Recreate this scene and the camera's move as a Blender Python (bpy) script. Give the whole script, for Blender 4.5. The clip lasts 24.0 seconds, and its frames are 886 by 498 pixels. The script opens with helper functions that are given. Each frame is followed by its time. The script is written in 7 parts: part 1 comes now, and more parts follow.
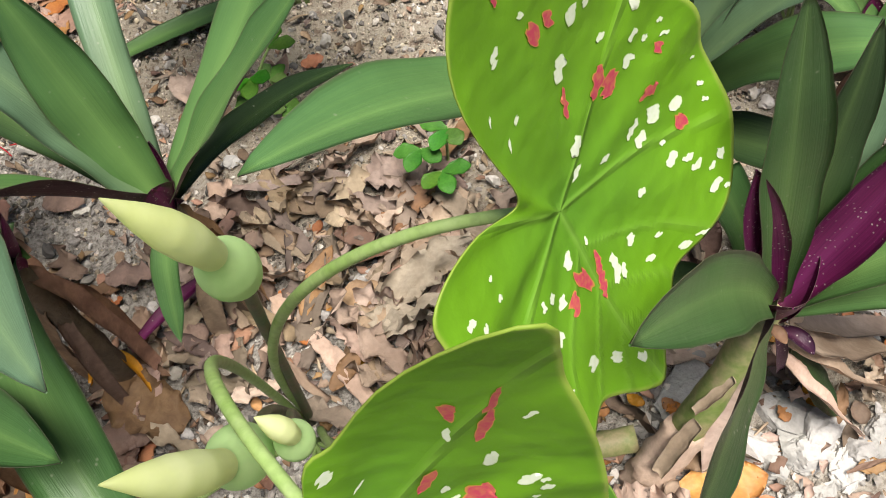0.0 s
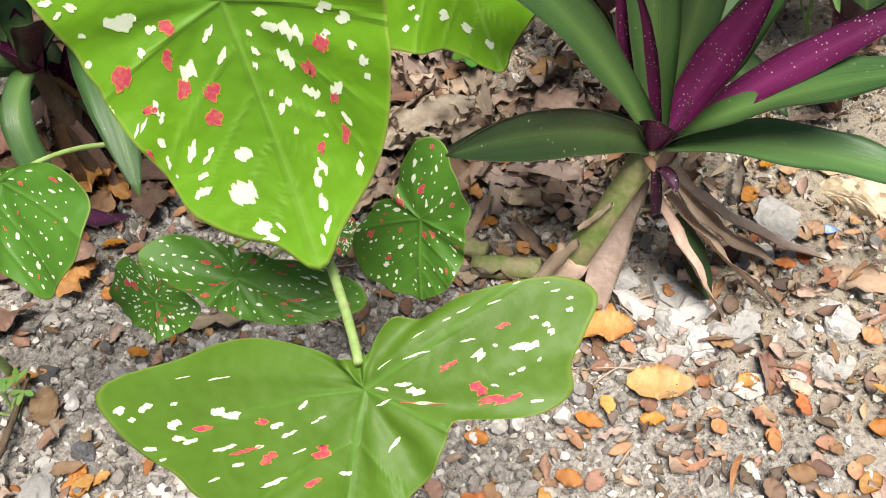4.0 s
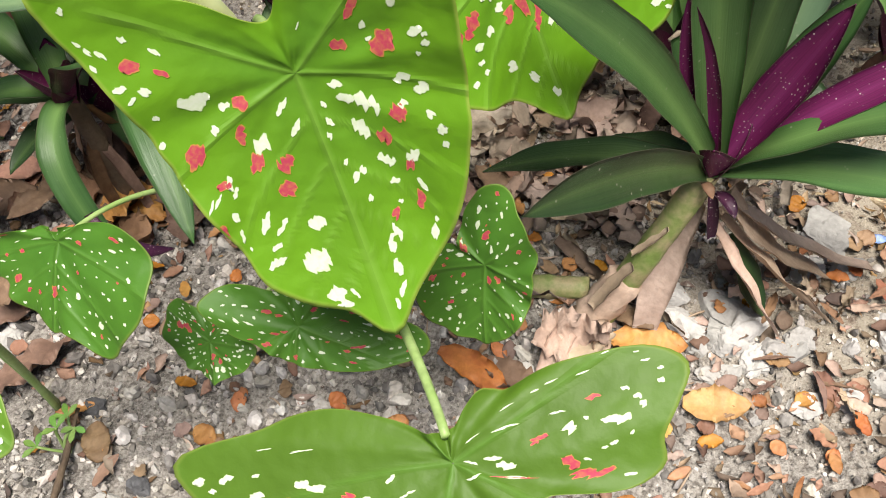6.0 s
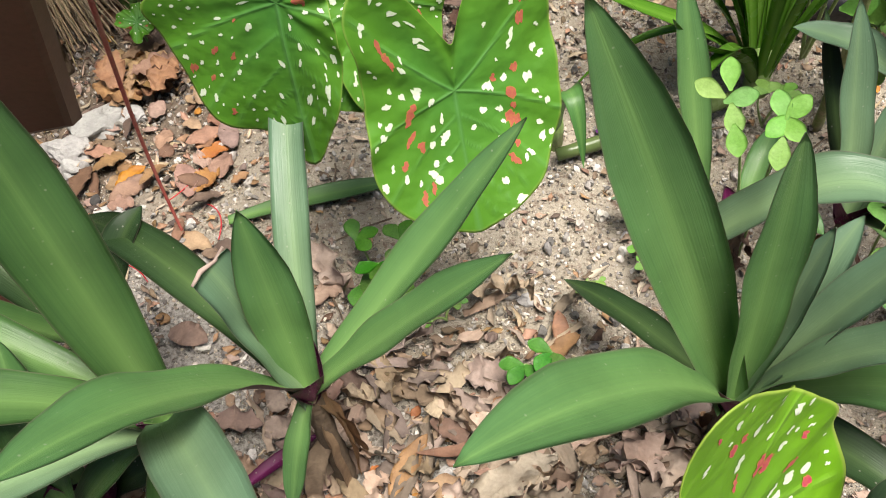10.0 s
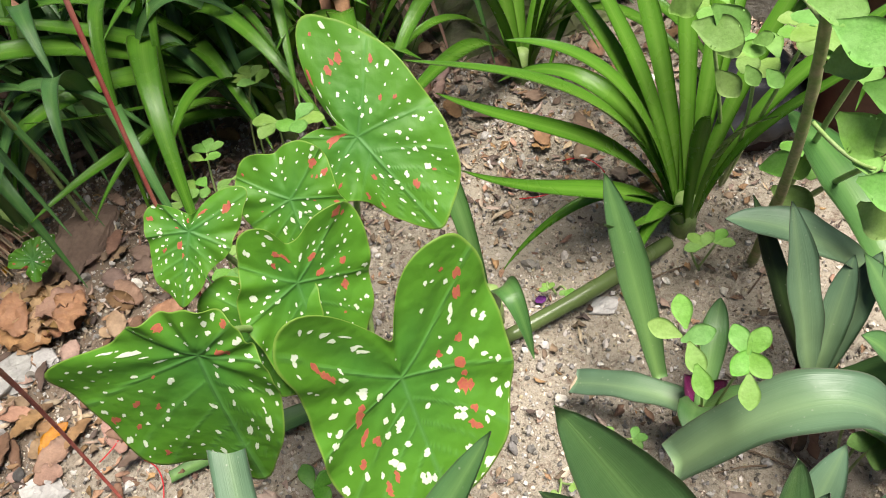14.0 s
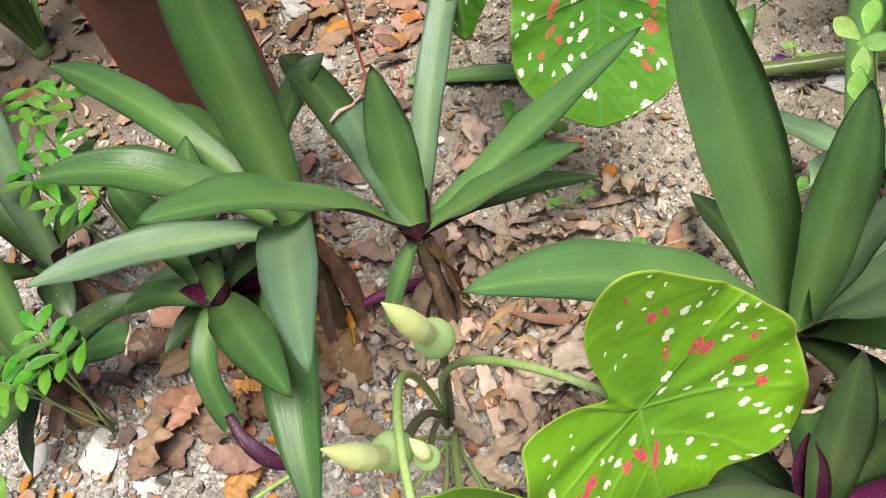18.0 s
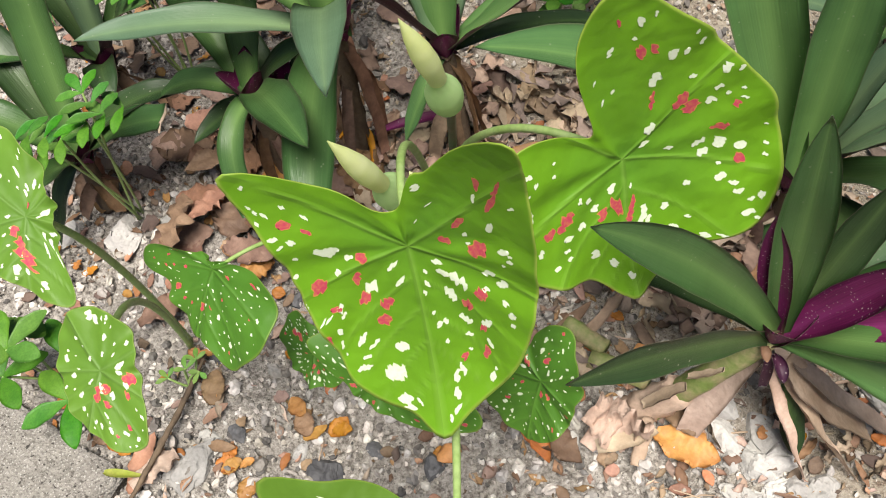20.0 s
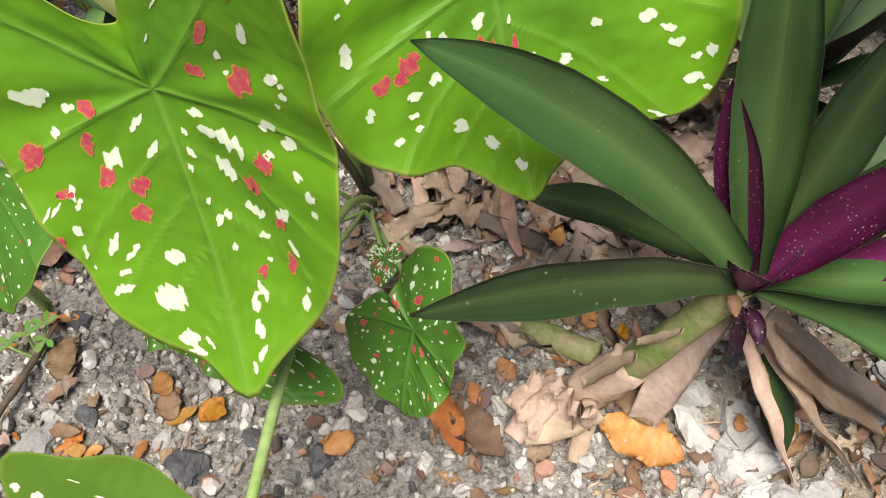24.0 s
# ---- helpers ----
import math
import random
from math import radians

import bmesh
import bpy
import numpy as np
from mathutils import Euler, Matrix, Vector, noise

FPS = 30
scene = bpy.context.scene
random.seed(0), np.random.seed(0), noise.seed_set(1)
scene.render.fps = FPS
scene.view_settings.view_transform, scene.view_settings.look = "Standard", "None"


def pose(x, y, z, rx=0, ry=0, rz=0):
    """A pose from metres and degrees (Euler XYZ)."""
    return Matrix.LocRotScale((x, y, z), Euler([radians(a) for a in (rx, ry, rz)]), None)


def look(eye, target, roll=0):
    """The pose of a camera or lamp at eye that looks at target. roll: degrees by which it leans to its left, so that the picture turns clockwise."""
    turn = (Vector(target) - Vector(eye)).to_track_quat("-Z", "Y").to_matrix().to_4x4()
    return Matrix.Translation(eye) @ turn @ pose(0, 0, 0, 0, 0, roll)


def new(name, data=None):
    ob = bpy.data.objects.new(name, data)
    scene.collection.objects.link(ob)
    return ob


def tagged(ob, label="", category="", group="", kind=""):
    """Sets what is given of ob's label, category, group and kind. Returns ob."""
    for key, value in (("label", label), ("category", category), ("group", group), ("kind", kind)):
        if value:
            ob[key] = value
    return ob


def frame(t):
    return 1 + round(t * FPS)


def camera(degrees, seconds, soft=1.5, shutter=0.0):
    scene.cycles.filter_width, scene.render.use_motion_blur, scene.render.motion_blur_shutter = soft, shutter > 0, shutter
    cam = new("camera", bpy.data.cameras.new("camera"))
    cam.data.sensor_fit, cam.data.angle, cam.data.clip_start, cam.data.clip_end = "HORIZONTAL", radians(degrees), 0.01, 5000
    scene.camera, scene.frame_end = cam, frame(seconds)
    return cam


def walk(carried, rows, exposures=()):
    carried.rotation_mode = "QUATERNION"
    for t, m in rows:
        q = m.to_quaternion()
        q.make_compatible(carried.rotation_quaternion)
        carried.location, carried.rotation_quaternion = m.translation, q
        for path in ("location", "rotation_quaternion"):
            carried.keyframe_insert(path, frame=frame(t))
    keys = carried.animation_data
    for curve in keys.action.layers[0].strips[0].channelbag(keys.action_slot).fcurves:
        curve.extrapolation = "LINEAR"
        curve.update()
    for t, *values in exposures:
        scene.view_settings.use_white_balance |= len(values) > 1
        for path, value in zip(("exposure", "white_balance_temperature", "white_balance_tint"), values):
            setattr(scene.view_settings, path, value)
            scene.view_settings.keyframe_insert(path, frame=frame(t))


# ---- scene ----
cam = camera(54.9, 24.0, 1.0)
PATH = [
    (0, (0.051, 0.053, 0.617), (-0.234, 1.046, -1.096), -20.1),
    (0.5, (0.069, 0.078, 0.622), (-0.309, 1.088, -1.063), -12.4),
    (1, (0.073, 0.044, 0.616), (-0.335, 1.055, -1.061), -6.8),
    (1.5, (0.076, -0.051, 0.631), (-0.335, 1.014, -1.011), -3.5),
    (2, (0.096, -0.151, 0.635), (-0.344, 1.033, -0.915), -3.5),
    (2.5, (0.139, -0.169, 0.608), (-0.35, 1.098, -0.86), -5.1),
    (3, (0.178, -0.155, 0.599), (-0.364, 1.082, -0.876), -7.3),
    (3.5, (0.209, -0.171, 0.594), (-0.365, 0.99, -0.931), -9.6),
    (5.5, (0.167, -0.152, 0.613), (-0.357, 0.873, -1.023), -13.3),
    (6, (0.157, -0.138, 0.623), (-0.388, 0.889, -1.004), -13.3),
    (6.5, (0.143, -0.12, 0.636), (-0.409, 0.921, -0.98), -12.3),
    (7, (0.133, -0.1, 0.641), (-0.432, 0.955, -0.961), -11.8),
    (7.5, (0.119, -0.089, 0.652), (-0.466, 0.986, -0.93), -11.6),
    (8, (0.103, -0.083, 0.678), (-0.466, 1.032, -0.882), -10.6),
    (8.5, (0.071, -0.083, 0.707), (-0.379, 1.091, -0.848), -8.5),
    (9, (0.03, -0.083, 0.718), (-0.306, 1.122, -0.843), -7.0),
    (9.5, (0.001, -0.034, 0.724), (-0.284, 1.17, -0.847), -6.0),
    (9.6, (0.003, -0.009, 0.727), (-0.296, 1.182, -0.852), -6.7),
    (10, (-0.013, 0.076, 0.743), (-0.336, 1.28, -0.821), -8.1),
    (10.3, (-0.024, 0.134, 0.757), (-0.36, 1.353, -0.792), -7.9),
    (11, (-0.05, 0.228, 0.803), (-0.394, 1.524, -0.681), -9.7),
    (11.5, (-0.08, 0.276, 0.831), (-0.376, 1.607, -0.632), -10.6),
    (13.5, (-0.036, 0.241, 0.832), (-0.185, 1.538, -0.683), -10.5),
    (14, (-0.033, 0.252, 0.83), (-0.182, 1.528, -0.703), -11.8),
    (14.5, (-0.032, 0.247, 0.833), (-0.173, 1.522, -0.701), -12.3),
    (15, (-0.032, 0.239, 0.839), (-0.178, 1.511, -0.697), -12.6),
    (15.5, (-0.033, 0.232, 0.841), (-0.211, 1.498, -0.698), -13.1),
    (16, (-0.023, 0.227, 0.836), (-0.253, 1.48, -0.706), -13.8),
    (16.5, (-0.005, 0.194, 0.846), (-0.304, 1.43, -0.698), -15.0),
    (17, (0.041, 0.093, 0.844), (-0.375, 1.266, -0.722), -16.0),
    (17.5, (0.083, 0.046, 0.831), (-0.553, 1.064, -0.769), -17.8),
    (17.8, (0.087, 0.038, 0.811), (-0.621, 0.955, -0.819), -17.2),
    (18, (0.105, 0.039, 0.794), (-0.656, 0.891, -0.848), -17.6),
    (18.5, (0.125, 0.034, 0.758), (-0.679, 0.759, -0.924), -15.2),
    (19, (0.135, 0.009, 0.763), (-0.648, 0.691, -0.946), -13.2),
    (19.5, (0.157, -0.03, 0.768), (-0.611, 0.655, -0.947), -14.3),
    (21.5, (0.193, -0.105, 0.749), (-0.561, 0.645, -0.945), -13.7),
    (22, (0.192, -0.132, 0.726), (-0.542, 0.605, -0.982), -13.5),
    (22.5, (0.191, -0.148, 0.723), (-0.534, 0.586, -0.99), -13.0),
    (23, (0.199, -0.14, 0.72), (-0.544, 0.594, -0.985), -12.6),
    (23.5, (0.212, -0.067, 0.683), (-0.559, 0.661, -1.013), -12.0),
    (23.7, (0.221, -0.03, 0.649), (-0.561, 0.692, -1.044), -12.6),
    (24, (0.217, 0.007, 0.582), (-0.615, 0.718, -1.091), -15.8),
]
walk(cam, [(t, look(eye, target, roll)) for t, eye, target, roll in PATH], [(0, 0.86), (1, 0.96), (3, 0.88), (5.6, 0.74), (8, 0.90), (10, 1.06), (17, 1.06), (18, 1.04), (19.2, 0.84), (21.5, 0.60), (23, 0.58), (24, 0.66)])

# ---- sky and sun ----
world = bpy.data.worlds.new("world")
scene.world = world
world.use_nodes = True
wn = world.node_tree.nodes
sky = wn.new("ShaderNodeTexSky")
sky.sky_type, sky.sun_disc = "NISHITA", False
sky.sun_elevation, sky.sun_rotation = radians(74), radians(128)
sky.air_density, sky.dust_density = 1.0, 3.0
world.node_tree.links.new(sky.outputs[0], wn["Background"].inputs[0])
wn["Background"].inputs[1].default_value = 0.046
sun = new("sun", bpy.data.lights.new("sun", "SUN"))
sun.data.energy, sun.data.angle, sun.data.color = 4.9, radians(30), (1.0, 0.94, 0.86)
scene.view_settings.exposure = 0.8
sun.matrix_basis = look((0.26, -0.20, 1.15), (0, 0, 0))


# ---- materials ----
def material(name, rough=0.6, spec=0.4):
    m = bpy.data.materials.new(name)
    m.use_nodes = True
    b = m.node_tree.nodes["Principled BSDF"]
    b.inputs["Roughness"].default_value = rough
    b.inputs["Specular IOR Level"].default_value = spec
    return m, m.node_tree, b


def add(nt, kind, **values):
    n = nt.nodes.new(kind)
    for k, v in values.items():
        if k in n.inputs:
            n.inputs[k].default_value = v
    return n


def mixed(nt, fac, a, b, how="MIX"):
    n = nt.nodes.new("ShaderNodeMix")
    n.data_type, n.blend_type = "RGBA", how
    for slot, v in ((0, fac), (6, a), (7, b)):
        if isinstance(v, (int, float)):
            n.inputs[slot].default_value = v
        elif isinstance(v, tuple):
            n.inputs[slot].default_value = (*v, 1)
        else:
            nt.links.new(v, n.inputs[slot])
    return n.outputs[2]


def math_node(nt, op, a, b=0.0, clamp=False):
    n = nt.nodes.new("ShaderNodeMath")
    n.operation, n.use_clamp = op, clamp
    for slot, v in ((0, a), (1, b)):
        if isinstance(v, (int, float)):
            n.inputs[slot].default_value = v
        else:
            nt.links.new(v, n.inputs[slot])
    return n.outputs[0]


def ramp(nt, fac, *stops):
    n = nt.nodes.new("ShaderNodeValToRGB")
    while len(n.color_ramp.elements) < len(stops):
        n.color_ramp.elements.new(0.5)
    for e, (p, c) in zip(n.color_ramp.elements, stops):
        e.position, e.color = p, (*c, 1)
    nt.links.new(fac, n.inputs[0])
    return n.outputs[0]


def noise_tex(nt, scale, detail=4.0, rough=0.55, vector=None):
    n = add(nt, "ShaderNodeTexNoise", Scale=scale, Detail=detail, Roughness=rough)
    if vector is None:
        c = nt.nodes.new("ShaderNodeTexCoord")
        vector = c.outputs["Object"]
    nt.links.new(vector, n.inputs["Vector"])
    return n.outputs[0]


def bumped(nt, b, height, strength=0.3, distance=0.002):
    n = add(nt, "ShaderNodeBump", Strength=strength, Distance=distance)
    nt.links.new(height, n.inputs["Height"])
    nt.links.new(n.outputs[0], b.inputs["Normal"])


def through_light(nt, b, colour, amount):
    """Lets part of the light through a leaf."""
    tr = nt.nodes.new("ShaderNodeBsdfTranslucent")
    mx = nt.nodes.new("ShaderNodeMixShader")
    mx.inputs[0].default_value = amount
    if isinstance(colour, tuple):
        tr.inputs[0].default_value = (*colour, 1)
    else:
        nt.links.new(colour, tr.inputs[0])
    nt.links.new(b.outputs[0], mx.inputs[1])
    nt.links.new(tr.outputs[0], mx.inputs[2])
    nt.links.new(mx.outputs[0], nt.nodes["Material Output"].inputs[0])


def attribute(nt, name):
    n = nt.nodes.new("ShaderNodeAttribute")
    n.attribute_name = name
    s = nt.nodes.new("ShaderNodeSeparateColor")
    nt.links.new(n.outputs["Color"], s.inputs[0])
    return s.outputs


def caladium_material(name, body, deep, edge, vein, see=0.35):
    m, nt, b = material(name, 0.52, 0.34)
    r, g, fold = attribute(nt, "tone")
    n1 = noise_tex(nt, 14, 3)
    n2 = noise_tex(nt, 160, 3)
    base = mixed(nt, ramp(nt, g, (0.0, (1, 1, 1)), (0.75, (0, 0, 0))), body, deep)
    base = mixed(nt, ramp(nt, n1, (0.38, (0, 0, 0)), (0.66, (0.6, 0.6, 0.6))), base, tuple(c * 0.78 for c in body))
    base = mixed(nt, math_node(nt, "MULTIPLY", n2, 0.22), base, tuple(min(1, c * 1.5) for c in body))
    base = mixed(nt, ramp(nt, g, (0.972, (0, 0, 0)), (0.995, (0.8, 0.8, 0.8))), base, edge)
    # troughs between the ripples darkened in colour, as shade would lie there
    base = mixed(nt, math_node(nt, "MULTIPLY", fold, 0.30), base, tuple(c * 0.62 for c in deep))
    base = mixed(nt, math_node(nt, "MULTIPLY", r, 0.42), base, vein)
    nt.links.new(base, b.inputs["Base Color"])
    bumped(nt, b, math_node(nt, "ADD", math_node(nt, "MULTIPLY", r, -0.55), math_node(nt, "ADD", math_node(nt, "MULTIPLY", n2, 0.2), math_node(nt, "MULTIPLY", noise_tex(nt, 34, 2), 2.2))), 0.7, 0.0024)
    through_light(nt, b, mixed(nt, 1.0, base, (1.0, 1.0, 0.45), "MULTIPLY"), see)
    return m


def spot_material(name, colour, rim):
    m, nt, b = material(name, 0.55, 0.3)
    r, g, _ = attribute(nt, "tone")
    n2 = noise_tex(nt, 420, 3)
    base = mixed(nt, ramp(nt, g, (0.74, (0, 0, 0)), (0.97, (1, 1, 1))), colour, rim)
    base = mixed(nt, ramp(nt, n2, (0.42, (0, 0, 0)), (0.75, (0.5, 0.5, 0.5))), base, rim)
    nt.links.new(base, b.inputs["Base Color"])
    through_light(nt, b, base, 0.25)
    return m


def strap_material(name, body, dark, pale, rough=0.38, stripe=0.5, see=0.18, specks=0.0):
    """A long leaf: g runs along it, r across it from edge (0) over midrib (1)."""
    m, nt, b = material(name, rough, 0.32)
    r, g, bl = attribute(nt, "tone")
    co = nt.nodes.new("ShaderNodeCombineXYZ")
    nt.links.new(math_node(nt, "MULTIPLY", r, 16.0), co.inputs[0])
    nt.links.new(math_node(nt, "MULTIPLY", g, 1.6), co.inputs[1])
    nt.links.new(math_node(nt, "MULTIPLY", bl, 9.0), co.inputs[2])
    streak = noise_tex(nt, 1.0, 3, 0.6, co.outputs[0])
    n1 = noise_tex(nt, 22, 4)
    base = mixed(nt, ramp(nt, streak, (0.3, (0, 0, 0)), (0.75, (1, 1, 1))), body, dark)
    outer = math_node(nt, "MULTIPLY", ramp(nt, g, (0.35, (0.25,) * 3), (0.9, (1, 1, 1))), ramp(nt, r, (0.1, (1, 1, 1)), (0.8, (0.25,) * 3)))
    base = mixed(nt, math_node(nt, "MULTIPLY", outer, 0.55), base, tuple(c * k for c, k in zip(dark, (0.6, 0.72, 0.95))))
    base = mixed(nt, ramp(nt, n1, (0.4, (0, 0, 0)), (0.75, (0.45, 0.45, 0.45))), base, tuple(c * 0.6 for c in dark))
    mid = math_node(nt, "MULTIPLY", ramp(nt, r, (0.66, (0, 0, 0)), (0.9, (0.45,) * 3), (1.0, (1, 1, 1))), stripe)
    base = mixed(nt, mid, base, pale)
    low = math_node(nt, "MULTIPLY", ramp(nt, g, (0.0, (1, 1, 1)), (0.72, (0, 0, 0))), ramp(nt, r, (0.25, (0.08,) * 3), (0.85, (0.75,) * 3)))
    base = mixed(nt, low, base, pale)
    base = mixed(nt, ramp(nt, r, (0.0, (0.5, 0.5, 0.5)), (0.05, (0, 0, 0))), base, (0.16, 0.13, 0.10))
    if specks:
        vo = add(nt, "ShaderNodeTexVoronoi", Scale=150.0 if specks < 0.3 else 340.0)
        tc = nt.nodes.new("ShaderNodeTexCoord")
        nt.links.new(tc.outputs["Object"], vo.inputs["Vector"])
        few = ramp(nt, noise_tex(nt, 60, 2), (0.5 - 0.12 * (specks > 0.3), (0, 0, 0)), (0.6, (1, 1, 1)))
        base = mixed(nt, math_node(nt, "MULTIPLY", few, ramp(nt, vo.outputs["Distance"], (0.06 + 0.05 * (specks > 0.3), (min(1, specks * 2),) * 3), (0.16 + 0.06 * (specks > 0.3), (0, 0, 0)))), base, (0.55, 0.5, 0.45))
    nt.links.new(base, b.inputs["Base Color"])
    nt.links.new(math_node(nt, "ADD", math_node(nt, "MULTIPLY", n1, 0.25), rough - 0.1), b.inputs["Roughness"])
    bumped(nt, b, math_node(nt, "ADD", streak, math_node(nt, "MULTIPLY", n1, 2.2)), 0.3, 0.0014)
    through_light(nt, b, mixed(nt, 1.0, base, (1.0, 1.0, 0.5), "MULTIPLY"), see)
    return m


def plain_material(name, a, c, scale=40.0, rough=0.6, bump=0.3, fine=220.0, spec=0.35, island=0.0, obj=0.0, see=0.0, depth=0.002, grime=0.35):
    m, nt, b = material(name, rough, spec)
    n1, n2 = noise_tex(nt, scale, 5), noise_tex(nt, fine, 4)
    base = mixed(nt, ramp(nt, n1, (0.33, (0, 0, 0)), (0.68, (1, 1, 1))), a, c)
    base = mixed(nt, ramp(nt, n2, (0.3, (grime,) * 3), (0.6, (0, 0, 0))), base, tuple(v * 0.45 for v in a))
    if island or obj:
        if island:
            src = nt.nodes.new("ShaderNodeNewGeometry").outputs["Random Per Island"]
        else:
            src = nt.nodes.new("ShaderNodeObjectInfo").outputs["Random"]
        hs = nt.nodes.new("ShaderNodeHueSaturation")
        k = island or obj
        nt.links.new(math_node(nt, "ADD", math_node(nt, "MULTIPLY", src, 2 * k), 1 - k), hs.inputs["Value"])
        wob = math_node(nt, "FRACT", math_node(nt, "MULTIPLY", src, 7.31))
        nt.links.new(math_node(nt, "ADD", math_node(nt, "MULTIPLY", wob, 0.04), 0.48), hs.inputs["Hue"])
        nt.links.new(math_node(nt, "ADD", math_node(nt, "MULTIPLY", math_node(nt, "FRACT", math_node(nt, "MULTIPLY", src, 3.7)), min(0.7, 1.1 * k)), 1 - 0.5 * min(0.7, 1.1 * k)), hs.inputs["Saturation"])
        nt.links.new(base, hs.inputs["Color"])
        base = hs.outputs[0]
    nt.links.new(base, b.inputs["Base Color"])
    bumped(nt, b, math_node(nt, "ADD", n1, math_node(nt, "MULTIPLY", n2, 0.5)), bump, depth)
    if see:
        through_light(nt, b, base, see)
    return m


M = {}
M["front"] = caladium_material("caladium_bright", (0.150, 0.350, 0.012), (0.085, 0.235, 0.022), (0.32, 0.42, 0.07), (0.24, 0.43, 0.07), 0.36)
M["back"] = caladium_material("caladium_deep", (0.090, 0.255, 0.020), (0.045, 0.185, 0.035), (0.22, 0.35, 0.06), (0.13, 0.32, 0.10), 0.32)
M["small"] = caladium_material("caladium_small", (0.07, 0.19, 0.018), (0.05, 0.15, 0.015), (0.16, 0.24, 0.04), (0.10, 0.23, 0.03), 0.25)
M["white"] = spot_material("white_spot", (0.68, 0.74, 0.60), (0.52, 0.64, 0.34))
M["pink"] = spot_material("pink_spot", (0.46, 0.052, 0.095), (0.52, 0.27, 0.055))
M["coral"] = spot_material("coral_spot", (0.40, 0.098, 0.070), (0.40, 0.21, 0.05))
M["petiole"] = plain_material("petiole", (0.22, 0.34, 0.09), (0.30, 0.40, 0.16), 60, 0.45, 0.2)
M["petiole_dark"] = plain_material("petiole_dark", (0.06, 0.10, 0.04), (0.13, 0.09, 0.06), 60, 0.5, 0.2)
M["spathe"] = plain_material("spathe", (0.74, 0.80, 0.36), (0.80, 0.84, 0.50), 26, 0.5, 0.04, 300, see=0.45, grime=0.04)
M["spathe_low"] = plain_material("spathe_low", (0.48, 0.70, 0.30), (0.58, 0.76, 0.38), 26, 0.5, 0.04, 300, see=0.36, grime=0.04)
M["low"] = caladium_material("caladium_dull", (0.092, 0.188, 0.016), (0.076, 0.155, 0.018), (0.20, 0.28, 0.05), (0.13, 0.30, 0.04), 0.3)
M["rhoeo"] = strap_material("boat_lily_top", (0.100, 0.205, 0.058), (0.075, 0.165, 0.052), (0.19, 0.335, 0.10), 0.36, 0.30, 0.18, 0.10)
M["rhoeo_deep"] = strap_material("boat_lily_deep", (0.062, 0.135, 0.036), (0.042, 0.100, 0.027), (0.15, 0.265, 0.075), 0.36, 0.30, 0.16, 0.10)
M["rhoeo_grey"] = strap_material("boat_lily_grey", (0.13, 0.21, 0.115), (0.105, 0.18, 0.095), (0.22, 0.33, 0.15), 0.38, 0.28, 0.16, 0.10)
# near-black green for dark leaves; on low rosettes it also paints in shade
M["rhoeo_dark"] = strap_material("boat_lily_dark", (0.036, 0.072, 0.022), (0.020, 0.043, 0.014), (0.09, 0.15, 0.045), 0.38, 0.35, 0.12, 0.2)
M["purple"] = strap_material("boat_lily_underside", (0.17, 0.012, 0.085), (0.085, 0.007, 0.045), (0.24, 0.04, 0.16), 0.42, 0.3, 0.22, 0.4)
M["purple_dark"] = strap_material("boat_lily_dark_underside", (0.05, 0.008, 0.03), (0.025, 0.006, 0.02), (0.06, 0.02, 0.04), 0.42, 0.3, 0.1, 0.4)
M["lily"] = strap_material("lily_top", (0.118, 0.290, 0.022), (0.070, 0.195, 0.016), (0.17, 0.33, 0.05), 0.24, 0.4, 0.32)
M["lily_dark"] = strap_material("lily_dark", (0.088, 0.205, 0.048), (0.054, 0.140, 0.034), (0.15, 0.27, 0.08), 0.30, 0.35, 0.15)
M["weed"] = plain_material("weed_leaf", (0.165, 0.335, 0.06), (0.22, 0.39, 0.10), 70, 0.6, 0.35, 420, obj=0.12, see=0.28, spec=0.25, grime=0.25)
M["weed_deep"] = plain_material("weed_leaf_deep", (0.06, 0.20, 0.02), (0.10, 0.27, 0.03), 70, 0.5, 0.25, 500, obj=0.15, see=0.3)
M["cane"] = plain_material("cane", (0.17, 0.24, 0.06), (0.32, 0.27, 0.15), 55, 0.55, 0.3)
M["dry"] = plain_material("dry_strap", (0.50, 0.39, 0.30), (0.33, 0.245, 0.18), 40, 0.85, 0.6, 260, see=0.1, obj=0.25)
M["dead"] = plain_material("dead_leaf", (0.34, 0.20, 0.125), (0.20, 0.115, 0.075), 60, 0.65, 0.4, 300, obj=0.35, see=0.12)
M["dead_tan"] = plain_material("dead_leaf_tan", (0.38, 0.235, 0.12), (0.25, 0.145, 0.08), 60, 0.65, 0.5, 300, obj=0.3, see=0.12)
M["dead_orange"] = plain_material("dead_leaf_orange", (0.54, 0.25, 0.07), (0.38, 0.15, 0.05), 60, 0.55, 0.35, 300, obj=0.25, see=0.2)
M["heap"] = plain_material("dead_leaf_heap", (0.31, 0.195, 0.13), (0.20, 0.125, 0.085), 60, 0.7, 0.5, 300, island=0.55, see=0.1)
M["heap_orange"] = plain_material("orange_leaf_heap", (0.52, 0.26, 0.09), (0.36, 0.17, 0.07), 60, 0.55, 0.35, 300, island=0.35, see=0.2)
M["heap_tan"] = plain_material("tan_leaf_heap", (0.37, 0.28, 0.21), (0.24, 0.175, 0.13), 40, 0.85, 0.6, 260, island=0.45, see=0.1)
M["litter"] = plain_material("litter", (0.30, 0.20, 0.135), (0.19, 0.125, 0.085), 60, 0.75, 0.4, 300, island=0.65)
